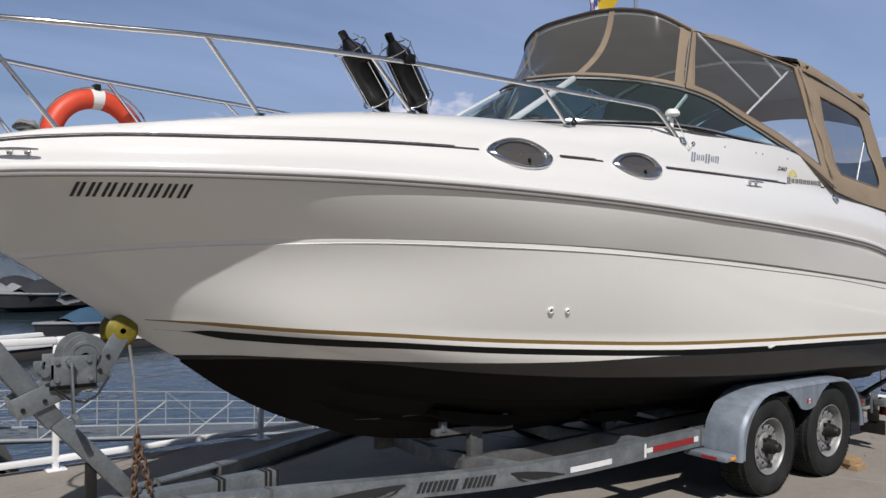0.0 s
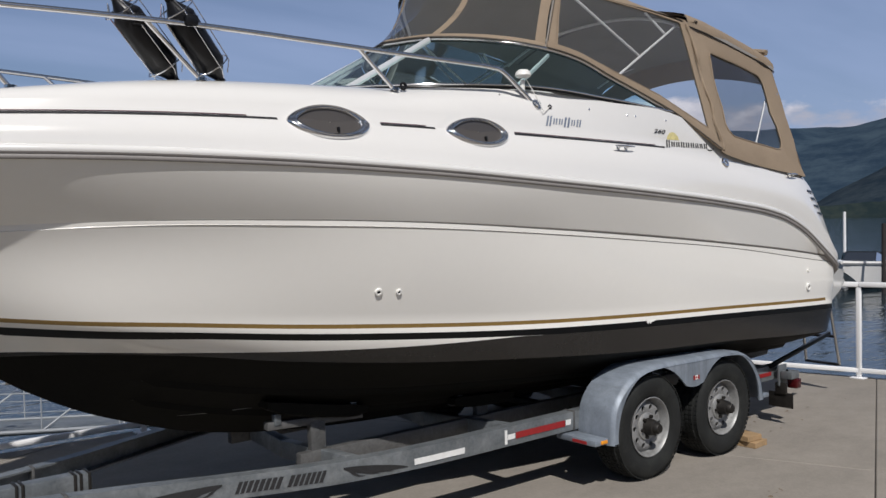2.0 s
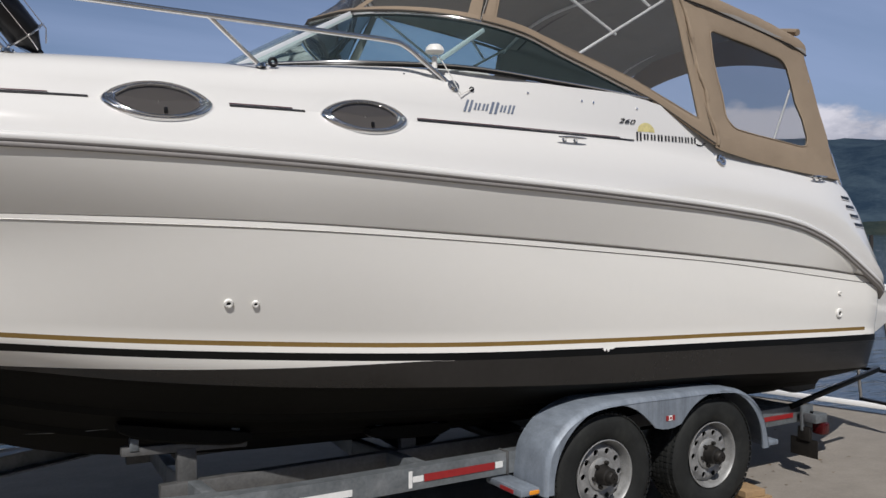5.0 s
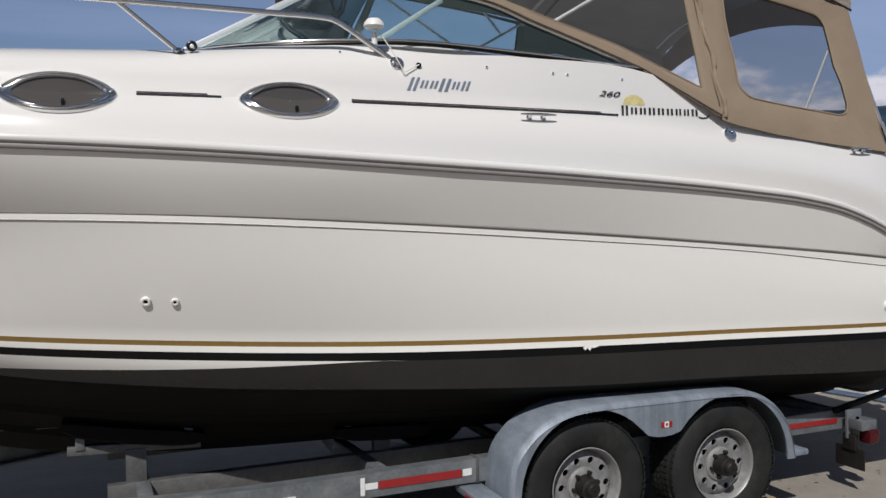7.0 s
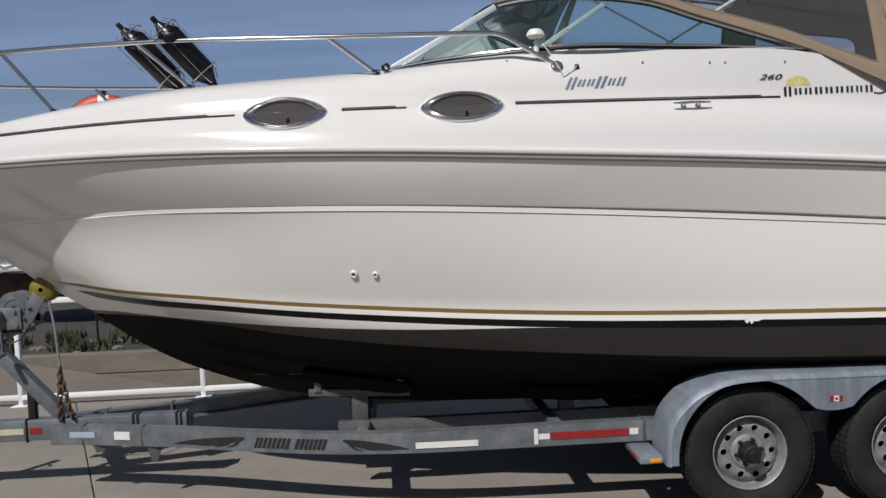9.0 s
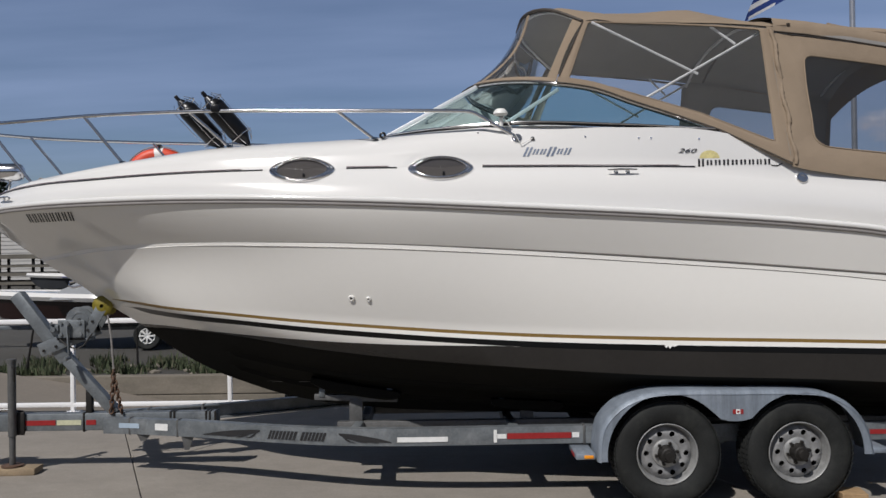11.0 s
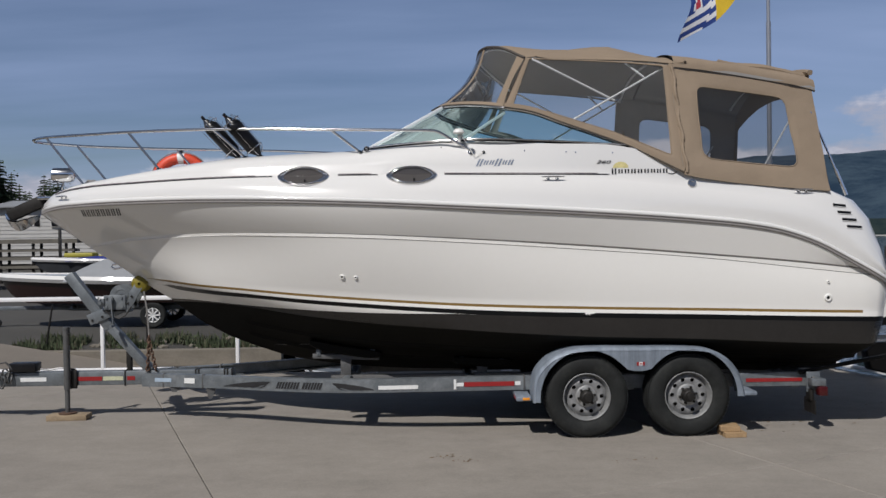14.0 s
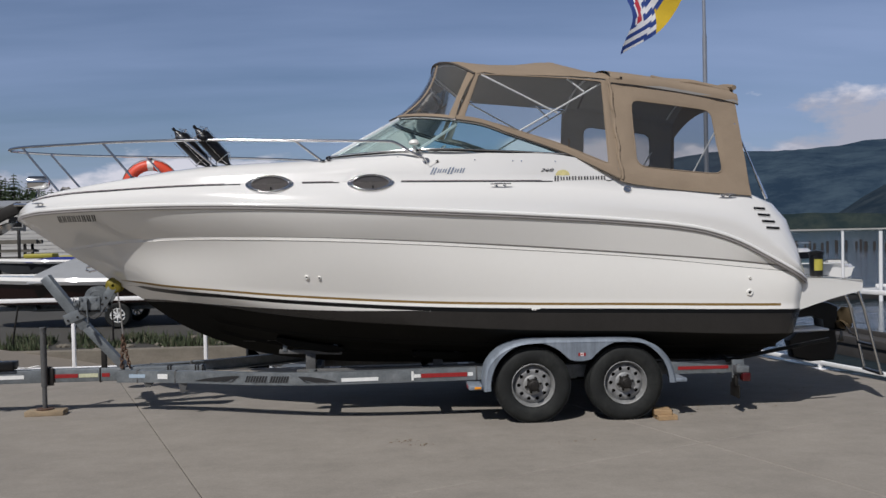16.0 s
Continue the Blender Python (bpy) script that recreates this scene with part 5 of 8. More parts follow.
g.done("fluke", M["chrome"], anchor, "polished anchor fluke", smooth=60)


# ---- the trailer ----
M["creamtape"] = material("yellowed_label_tape", (0.5, 0.5, 0.34), 0.5, vary=0.15, scale=30)
M["jackmetal"] = material("weathered_jack_steel", (0.11, 0.11, 0.108), 0.6, 0.4, vary=0.3, scale=18, stain=0.4, stain_color=(0.09, 0.085, 0.078))
trailer = thing("boat_trailer", (0, 0, 0.0), "galvanised tandem-axle boat trailer parked on a concrete slab", "trailer")
RAIL = [(-4.22, 0.165, 0.395), (-3.95, 0.225, 0.398), (-3.7, 0.30, 0.40), (-3.45, 0.375, 0.402), (-2.79, 0.635, 0.41), (-2.35, 0.80, 0.42), (-1.835, 0.915, 0.433), (-1.46, 0.945, 0.44), (-1.0, 0.955, 0.445), (2.12, 0.955, 0.445)]


def rail_path(s, n=60):
    out = []
    for i in range(n + 1):
        x = lerp(RAIL[0][0], RAIL[-1][0], (i / n))
        y, z = hermite(RAIL, x)
        out.append(Vector((x, -s * y, z)))
    return out


RAIL_H = 0.122


def channel(path, s, h, w, t=0.012):
    """A C-section beam along a path, open towards the middle."""
    prof = [(-w / 2, -h / 2), (-w / 2 - 0.004, 0.0), (-w / 2, h / 2), (w / 2, h / 2), (w / 2, h / 2 - t), (-w / 2 + t, h / 2 - t), (-w / 2 + t, -h / 2 + t), (w / 2, -h / 2 + t), (w / 2, -h / 2), (-w / 2, -h / 2)]
    rows = []
    for i, p in enumerate(path):
        d = (path[min(i + 1, len(path) - 1)] - path[max(i - 1, 0)]).normalized()
        n = Vector((0, 0, 1)).cross(d).normalized()
        if n.y * s > 0:
            n = -n
        rows.append([p - n * a + Vector((0, 0, b)) for a, b in prof])
    return rows


for s in (1, -1):
    g = Geo()
    rows = channel(rail_path(s), s, RAIL_H, 0.075)
    g.grid(rows)
    g.add(rows[0][:-1], [list(range(9))])
    g.add(rows[-1][:-1], [list(range(9))[::-1]])
    side_rail = g.done("side_rail", M["galv"], trailer, "curved galvanised side rail", smooth=30)
    if s == 1:
        port_rail = side_rail
    for x in (-4.0, -3.58, -0.52):
        g = Geo()
        y, z = hermite(RAIL, x)
        g.box((x - 0.009, -s * y - 0.044, z - 0.066), (x + 0.009, -s * y + 0.044, z + 0.067), bevel=0.004)
        g.done("u_bolt_strap", M["jackmetal"], side_rail)


def on_rail(x, dz, out=0.0405):
    y, z = hermite(RAIL, x)
    y1, _ = hermite(RAIL, x + 0.02)
    y0, _ = hermite(RAIL, x - 0.02)
    n = Vector((-(y1 - y0) / 0.04, -1, 0)).normalized()
    return Vector((x, -y, z + dz)) + n * (out + 0.002)


def tape(x0, x1, dz0, dz1, mat, name, label):
    g = Geo()
    k = max(2, int((x1 - x0) / 0.04))
    rows = []
    for i in range(k + 1):
        x = lerp(x0, x1, i / k)
        rows.append([on_rail(x, dz0, 0.0405), on_rail(x, dz0, 0.0425), on_rail(x, dz1, 0.0425), on_rail(x, dz1, 0.0405)])
    g.grid(rows)
    return g.done(name, mat, port_rail, label)


tape(-1.06, -0.61, -0.022, 0.018, M["red"], "reflector_tape", "red reflective tape")
tape(-1.13, -1.065, -0.018, 0.014, M["whitetape"], "reflector_tape", "white reflective tape")
tape(-1.155, -1.132, -0.045, 0.045, M["whitetape"], "reflector_tape", "white reflective tape")
tape(-0.605, -0.555, -0.018, 0.018, M["whitetape"], "reflector_tape", "white reflective tape")
tape(-1.83, -1.475, -0.033, 0.002, M["whitetape"], "reflector_tape", "white reflective tape")
tape(-3.76, -3.65, -0.02, 0.032, M["whitetape"], "reflector_tape", "white reflective tape")
M["bluelabel"] = material("pale_blue_label", (0.34, 0.42, 0.5), 0.5, vary=0.1, scale=20)
tape(-4.08, -3.9, -0.012, 0.026, M["bluelabel"], "label_plate", "pale blue label plate")
tape(1.48, 1.99, -0.02, 0.012, M["red"], "reflector_tape", "red reflective tape")
# dark name decal: feathered wedges and crescents, with slanted bars between
M["greydecal"] = material("dark_frame_decal", (0.018, 0.018, 0.019), 0.5, vary=0.3, scale=14, fine=90)


def ribbon(name, keys, mat, out, n=18):
    """A tapering decal on the rail; keys: (x, height, half-width)."""
    g = Geo()
    rows = []
    ks = [(i, *k) for i, k in enumerate(keys)]
    for i in range(n + 1):
        x, dz, w = hermite(ks, (len(keys) - 1) * i / n)
        rows.append([on_rail(x, dz - max(w, 0.0006), out), on_rail(x, dz + max(w, 0.0006), out)])
    g.grid(rows)
    g.done(name, mat, port_rail, "dark swept decal stroke")


for c, f, L in ((-2.84, -1, 0.50), (-2.27, 1, 0.40)):
    ribbon("swoosh_decal", [(c + f * L, -0.034, 0.002), (c + f * L * 0.8, -0.022, 0.012), (c + f * L * 0.5, -0.010, 0.022), (c + f * L * 0.2, 0.008, 0.018), (c + f * 0.02, 0.026, 0.002)], M["greydecal"], 0.0412)
    for k, (d, w) in enumerate(((0.02, 0.009), (0.075, 0.009), (0.13, 0.008))):
        x = c + f * d
        ribbon("crescent_decal", [(x + f * 0.0, 0.020 - 0.004 * k, 0.0012), (x + f * 0.03, 0.008, w * 0.8), (x + f * 0.05, -0.010, w), (x + f * (0.085 + 0.02 * k), -0.030, 0.004), (x + f * (0.12 + 0.03 * k), -0.036, 0.001)], M["decal"], 0.0424)
xx = -2.79
for w in (0.045, 0.05, 0.05, 0.05, 0.0, 0.05, 0.018, 0.045, 0.045):
    if w == 0:
        xx += 0.03
        continue
    for o in (0.0, 0.58) if w > 0.02 else (0.0,):
        g = Geo()
        x0, x1 = xx + w * o, xx + w * (o + 0.42 if w > 0.02 else 1.0)
        g.grid([[on_rail(x - 0.012, -0.033, 0.0415), on_rail(x + 0.012, 0.03, 0.0415)] for x in (x0, x1)])
        g.done("lettering_bar", M["decal"], port_rail)
    xx += w + 0.008

# tongue, coupler and jack
g = Geo()
g.beam((-5.95, 0, 0.395), (-3.36, 0, 0.40), 0.10, 0.14, bevel=0.008)
tongue = g.done("tongue", M["galv"], trailer, "square galvanised tongue")
for x0, x1, mat in ((-4.98, -4.68, "red"), (-4.67, -4.47, "creamtape"), (-4.43, -4.35, "red"), (-5.50, -5.24, "whitetape")):
    g = Geo()
    g.box((x0, -0.054, 0.375), (x1, -0.0505, 0.415))
    g.done("reflector_tape", M[mat], tongue)
for x in (-4.45, -4.2, -3.74, -3.71, -3.45, -3.42, -3.375):
    g = Geo()
    g.box((x - 0.008, -0.057, 0.318), (x + 0.008, 0.057, 0.476), bevel=0.004)
    g.done("u_bolt_strap", M["iron"], tongue)
g = Geo()
g.box((-6.3, -0.06, 0.36), (-5.9, 0.06, 0.47), bevel=0.03)
g.tube([(-6.3, 0, 0.41), (-6.42, 0, 0.41)], 0.06, 14)
g.done("coupler", M["iron"], tongue, "black coupler")
g = Geo()
g.box((-5.60, -0.09, 0.475), (-5.33, 0.05, 0.565), bevel=0.012)
g.done("breakaway_box", M["blackplastic"], tongue, "black brake-battery box")
g = Geo()
for k in range(5):
    cx, cz, r = -5.60 - 0.035 * k, 0.42 + 0.03 * math.sin(2.1 * k), 0.055 + 0.012 * (k % 3)
    g.tube([(cx + 0.5 * r * math.cos(q), -0.075 - 0.012 * k + 0.01 * math.sin(3 * q), cz + r * math.sin(q)) for q in (2 * math.pi * i / 18 for i in range(18))], 0.008, 6, closed=True)
g.tube([(-5.56, -0.08, 0.50), (-5.62, -0.10, 0.58), (-5.72, -0.09, 0.56), (-5.80, -0.08, 0.48)], 0.010, 6)
g.done("safety_chain", M["jackmetal"], tongue, "coiled steel safety chain and cable")
g = Geo()
g.tube([(-5.3, -0.05, 0.50), (-5.2, -0.06, 0.49), (-5.1, -0.05, 0.51), (-4.95, -0.04, 0.49)], 0.008, 6)
g.done("brake_line", M["blackplastic"], tongue)
g = Geo()
g.tube([(-5.01, -0.10, 0.30), (-5.01, -0.10, 0.90)], 0.032, 16)
g.tube([(-5.01, -0.10, 0.07), (-5.01, -0.10, 0.32)], 0.025, 14)
g.tube([(-5.01, -0.10, 0.90), (-5.01, -0.10, 0.925)], 0.036, 16)
jack = g.done("tongue_jack", M["jackmetal"], trailer, "weathered tongue jack post")
g = Geo()
g.lathe([(0.005, 0.0), (0.085, 0.0), (0.085, 0.010), (0.005, 0.012)], (-5.01, -0.10, 0.06), axis="z", steps=20)
g.done("foot_plate", M["rust"], jack, "rusty foot plate")
g = Geo()
g.box((-5.045, -0.075, 0.30), (-4.925, -0.05, 0.49), bevel=0.01)
g.done("jack_bracket", M["iron"], jack)
g = Geo()
g.tube([(-5.01, -0.10, 0.86), (-4.955, -0.17, 0.86), (-4.955, -0.17, 0.75)], 0.010, 8)
g.done("crank_handle", M["iron"], jack)

# winch stand
g = Geo()
g.beam((-5.01, 0, 1.445), (-4.60, 0, 0.90), 0.10, 0.10, bevel=0.008)
stand = g.done("winch_stand", M["galv"], trailer, "galvanised winch stand")
g = Geo()
g.beam((-4.66, 0, 0.98), (-4.20, 0, 0.46), 0.09, 0.085, bevel=0.008)
g.done("stand_leg", M["galv"], stand)
g = Geo()
g.beam((-4.42, 0, 0.70), (-4.42, 0, 0.46), 0.05, 0.05, bevel=0.005, up=(1, 0, 0))
g.done("stand_brace", M["iron"], stand)
g = Geo()
g.beam((-4.80, -0.065, 0.985), (-4.36, -0.065, 1.16), 0.01, 0.11, bevel=0.003)
g.beam((-4.80, 0.065, 0.985), (-4.36, 0.065, 1.16), 0.01, 0.11, bevel=0.003)
g.beam((-4.40, -0.066, 1.14), (-4.29, -0.066, 1.33), 0.012, 0.09, bevel=0.003)
g.beam((-4.40, 0.066, 1.14), (-4.29, 0.066, 1.33), 0.012, 0.09, bevel=0.003)
g.done("winch_arm", M["galv"], stand, "folded plate winch arm")
for x, z in ((-4.76, 0.985), (-4.66, 1.02), (-4.45, 1.11), (-4.4, 1.15), (-4.36, 1.22)):
    g = Geo()
    g.tube([(x, -0.071, z), (x, -0.08, z)], 0.012, 6)
    g.done("bolt", M["iron"], stand)
g = Geo()
for sy in (-0.085, 0.075):
    g.box((-4.64, sy, 1.085), (-4.42, sy + 0.01, 1.235), bevel=0.004)
    g.box((-4.68, sy, 1.12), (-4.62, sy + 0.01, 1.20), bevel=0.004)
g.box((-4.64, -0.08, 1.06), (-4.40, 0.08, 1.085), bevel=0.004)
winch = g.done("winch", M["galv"], stand, "hand winch with a round drum")
for sy in (-0.068, 0.06):
    g = Geo()
    g.lathe([(0.02, 0.0), (0.060, 0.0), (0.062, -0.004), (0.078, -0.004), (0.080, 0.0), (0.112, 0.0), (0.115, 0.004), (0.115, 0.006), (0.11, 0.008), (0.02, 0.008)], (-4.47, sy, 1.225), axis="y", steps=36)
    g.done("drum_cheek", M["galv"], winch)
g = Geo()
g.lathe([(0.075, -0.055), (0.082, -0.03), (0.08, 0.0), (0.083, 0.03), (0.075, 0.055)], (-4.47, 0, 1.225), axis="y", steps=28)
g.done("wound_strap", M["iron"], winch, "dark wound winch strap")
g = Geo()
g.box((-4.645, -0.092, 1.072), (-4.42, -0.086, 1.092), bevel=0.002)
g.done("winch_strip", M["black"], winch)
for x, z in ((-4.61, 1.21), (-4.56, 1.215), (-4.46, 1.21), (-4.61, 1.12), (-4.45, 1.12)):
    g = Geo()
    g.tube([(x, -0.085, z), (x, -0.098, z)], 0.013, 6)
    g.done("winch_bolt", M["galv"], winch)
g = Geo()
g.tube([(-4.67, -0.05, 1.16), (-4.67, -0.11, 1.16)], 0.02, 10)
g.tube([(-4.67, -0.10, 1.16), (-4.69, -0.10, 1.19), (-4.68, -0.10, 1.22)], 0.008, 6)
g.done("ratchet_pawl", M["galv"], winch)
g = Geo()
g.beam((-4.55, -0.112, 1.21), (-4.535, -0.112, 0.94), 0.012, 0.034, bevel=0.004, up=(0, 1, 0))
g.tube([(-4.55, -0.08, 1.2), (-4.55, -0.125, 1.2)], 0.016, 10)
g.tube([(-4.535, -0.11, 0.935), (-4.535, -0.20, 0.925)], 0.017, 10)
g.done("winch_handle", M["galv"], winch)
g = Geo()
g.lathe([(0.015, -0.075), (0.066, -0.07), (0.084, -0.055), (0.072, -0.03), (0.055, 0.0), (0.072, 0.03), (0.084, 0.055), (0.066, 0.07), (0.015, 0.075)], (-4.285, 0, 1.345), axis="y", steps=28)
g.done("bow_roller", M["yellow"], stand, "yellow rubber bow roller", smooth=60)
g = Geo()
g.tube([(-4.25, -0.05, 1.30), (-4.22, -0.05, 1.1), (-4.20, -0.05, 0.80)], 0.008, 6)
g.done("bow_strap", M["rope"], stand, "bow safety strap")


def chain(geo, a, b, n, r=0.007):
    a, b = Vector(a), Vector(b)
    d = (b - a).normalized()
    u = d.cross(Vector((0, 1, 0))).normalized()
    w = d.cross(u)
    step = (b - a).length / n
    for i in range(n):
        c = a + d * (step * (i + 0.5))
        v = u if i % 2 else w
        L, W = step * 0.72, 0.016
        geo.tube([c + d * (L * math.cos(q)) + v * (W * math.sin(q)) for q in (2 * math.pi * k / 10 for k in range(10))], r, 5, closed=True)


g = Geo()
chain(g, (-4.20, -0.05, 0.82), (-4.22, -0.06, 0.47), 10)
chain(g, (-4.20, -0.05, 0.76), (-4.13, -0.07, 0.47), 9)
g.done("bow_chain", M["rust"], stand, "rusty bow chain")
g = Geo()
pts = [(-4.62, -0.09, 1.08), (-4.55, -0.10, 1.02), (-4.48, -0.10, 1.0), (-4.42, -0.10, 1.03), (-4.36, -0.09, 1.12)]
g.tube(pts, 0.006, 6)
g.done("winch_cable", M["iron"], winch)

# cross members and bunk supports
for x, z0, z1 in ((-2.15, 0.345, 0.455), (-1.0, 0.35, 0.46), (0.45, 0.33, 0.44), (1.95, 0.33, 0.45)):
    y = hermite(RAIL, x)[0]
    g = Geo()
    zc = (z0 + z1) / 2
    g.beam((x, -y + 0.03, zc + 0.03), (x, 0, zc - 0.03), 0.07, z1 - z0, bevel=0.006)
    g.beam((x, y - 0.03, zc + 0.03), (x, 0, zc - 0.03), 0.07, z1 - z0, bevel=0.006)
    g.done("cross_member", M["galv"], trailer, "galvanised cross member")
for s in (1, -1):
    for x0, x1, z, xm in ((-2.50, -1.86, 0.655, -2.18), (-1.12, -0.62, 0.585, -0.87)):
        g = Geo()
        g.beam((x0, -0.42 * s, z - 0.012), (x1, -0.44 * s, z - 0.035), 0.06, 0.045, bevel=0.004)
        arm = g.done("bunk_bracket", M["jackmetal"], trailer, "galvanised bunk bracket")
        for x in (x0 + 0.06, x1 - 0.06):
            g = Geo()
            g.box((x - 0.022, -0.44 * s - 0.02, z - 0.01), (x + 0.022, -0.44 * s + 0.02, z + 0.055), bevel=0.004)
            g.done("roller_bracket", M["galv"], arm)
        g = Geo()
        g.beam((xm, -0.44 * s, z - 0.03), (xm, -0.45 * s, 0.43), 0.05, 0.10, bevel=0.004, up=(1, 0, 0))
        g.done("bunk_post", M["jackmetal"], arm)
    for x0, x1 in ((-2.52, -1.84), (-1.14, -0.60), (0.3, 1.0), (1.3, 2.0)):
        g = Geo()
        rows = []
        for i in range(13):
            x = lerp(x0, x1, i / 12)
            c = hermite(CHINE, x)
            z = lerp(hermite(KEEL, x)[0], c[1], 0.42 / max(0.5, c[0])) - 0.03
            e = 1 - 0.5 * abs(2 * i / 12 - 1) ** 6
            rows.append([Vector((x, -0.43 * s + dy, z + dz * e)) for dy, dz in ((-0.07, -0.045), (-0.05, -0.06), (0.05, -0.06), (0.07, -0.045), (0.07, 0.02), (-0.07, 0.02), (-0.07, -0.045))])
        g.grid(rows)
        g.add(rows[0][:-1], [list(range(6))])
        g.add(rows[-1][:-1], [list(range(6))])
        g.done("bunk_pad", M["bottom"], trailer, "black rubber bunk pad")
# inner frame beams
for s in (1, -1):
    g = Geo()
    g.beam((-2.32, -0.47 * s, 0.40), (2.0, -0.47 * s, 0.41), 0.06, 0.12, bevel=0.006)
    g.done("inner_beam", M["jackmetal"], trailer, "dull steel inner frame beam")
# small plates hanging under the front of the rails
for s in (1, -1):
    for x, z0, w in ((-3.88, 0.285, 0.06), (-3.5, 0.235, 0.05)):
        y, z = hermite(RAIL, x)
        g = Geo()
        g.add([(x - w, -s * y - 0.02, 0.345), (x + w, -s * y - 0.02, 0.345), (x + w * 0.2, -s * y - 0.02, z0), (x - w * 0.5, -s * y - 0.02, z0), (x - w, -s * y - 0.01, 0.345), (x + w, -s * y - 0.01, 0.345), (x + w * 0.2, -s * y - 0.01, z0), (x - w * 0.5, -s * y - 0.01, z0)], [[0, 1, 2, 3], [7, 6, 5, 4], [0, 3, 7, 4], [1, 5, 6, 2], [3, 2, 6, 7]])
        g.done("hanger_plate", M["jackmetal"], trailer)
# axles
for x in (0.0, 0.889):
    g = Geo()
    g.tube([(x, -1.05, 0.35), (x, 1.05, 0.35)], 0.035, 12)
    g.done("axle", M["iron"], trailer)


# wheels
def wheel(x, s):
    y0 = -1.245 * s
    f = s
    yc = y0 + 0.105 * f
    g = Geo()
    R = 0.362
    prof = [(0.205, 0.085), (0.225, 0.10), (0.27, 0.112), (0.315, 0.11), (0.345, 0.098), (0.358, 0.082), (0.361, 0.04), (0.362, 0.0), (0.361, -0.04), (0.358, -0.082), (0.345, -0.098), (0.315, -0.11), (0.27, -0.112), (0.225, -0.10), (0.205, -0.085)]
    g.lathe(prof, (x, yc, R - 0.004), axis="y", steps=72)
    tyre = g.done("tyre", M["rubber"], trailer, "worn black trailer tyre", smooth=50)
    # tread blocks over the shoulder
    tb = Geo()
    n = 64
    for i in range(n):
        q = 2 * math.pi * i / n
        for yy in (-0.088, -0.05, -0.015, 0.02, 0.055, 0.09):
            q1 = q + (0.02 if yy > 0 else -0.02)
            c, sn = math.cos(q1), math.sin(q1)
            rr = 0.3635 if abs(yy) < 0.08 else 0.356
            ctr = Vector((x + rr * c, yc + yy, R - 0.004 + rr * sn))
            rad, tan = Vector((c, 0, sn)), Vector((-sn, 0, c))
            a, b, h = 0.013, 0.0125, 0.004
            vs = [ctr + tan * (a * i1) + Vector((0, b * j1, 0)) + rad * (h * k1) for k1 in (-1, 1) for i1, j1 in ((-1, -1), (1, -1), (1, 1), (-1, 1))]
            tb.add(vs, [[4, 5, 6, 7], [0, 1, 5, 4], [1, 2, 6, 5], [2, 3, 7, 6], [3, 0, 4, 7]])
    ob = tb.done("tread", M["rubber"], tyre, smooth=0)
    ob["kind"] = "stuff"
    # rim with ten round hand holes
    g = Geo()
    zc = R - 0.004
    face = yc - 0.055 * f
    prof = [(0.208, -0.098), (0.203, -0.100), (0.197, -0.094), (0.192, -0.075), (0.186, -0.05), (0.176, -0.03), (0.170, 0.0), (0.170, 0.08), (0.205, 0.095)]
    g.lathe([(r, h * f) for r, h in prof], (x, yc, zc), axis="y", steps=60)
    g.done("rim_barrel", M["rimlip"], tyre, "bright worn rim flange", smooth=35)
    g = Geo()
    holes = 10
    for k in range(holes):
        q0, q1 = 2 * math.pi * (k - 0.5) / holes, 2 * math.pi * (k + 0.5) / holes
        ri, ro = 0.088, 0.177
        outer = []
        for t in range(6):
            q = lerp(q0, q1, t / 6)
            outer.append((ri, q))
        for t in range(4):
            outer.append((lerp(ri, ro, t / 4), q1))
        for t in range(6):
            q = lerp(q1, q0, t / 6)
            outer.append((ro, q))
        for t in range(4):
            outer.append((lerp(ro, ri, t / 4), q0))

        def dish(r):
            return face + f * (0.0 if r < 0.10 else -0.010 * math.sin(math.pi * (r - 0.10) / 0.08) + 0.02 * (max(0, r - 0.15) / 0.03))

        op = [Vector((x + r * math.cos(q), dish(r), zc + r * math.sin(q))) for r, q in outer]
        qc, rc, hr = (q0 + q1) / 2, 0.135, 0.0185
        cc = Vector((x + rc * math.cos(qc), 0, zc + rc * math.sin(qc)))
        inner = []
        for p in op:
            d = Vector((p.x - cc.x, 0, p.z - cc.z)).normalized()
            v = cc + d * hr
            inner.append(Vector((v.x, dish(rc) , v.z)))
        deep = [v + Vector((0, 0.012 * f, 0)) for v in inner]
        g.grid([op + op[:1], inner + inner[:1], deep + deep[:1]])
    rim = g.done("rim", M["rim"], tyre, "dull grey steel rim with round holes", smooth=35)
    g = Geo()
    g.lathe([(0.098, 0.002 * f), (0.094, -0.012 * f), (0.084, -0.018 * f), (0.06, -0.018 * f)], (x, face, zc), axis="y", steps=28)
    g.done("centre_flange", M["rimlip"], rim)
    g = Geo()
    g.lathe([(0.005, 0.02 * f), (0.17, 0.02 * f)], (x, yc - 0.02 * f, zc), axis="y", steps=24)
    g.done("brake_drum", M["iron"], rim)
    g = Geo()
    g.lathe([(0.062, -0.016 * f), (0.060, -0.02 * f), (0.055, -0.055 * f), (0.05, -0.08 * f), (0.04, -0.085 * f), (0.036, -0.11 * f), (0.03, -0.118 * f), (0.004, -0.12 * f)], (x, face, zc), axis="y", steps=28)
    hub = g.done("hub_cap", M["iron"], rim, "greasy dark hub cap")
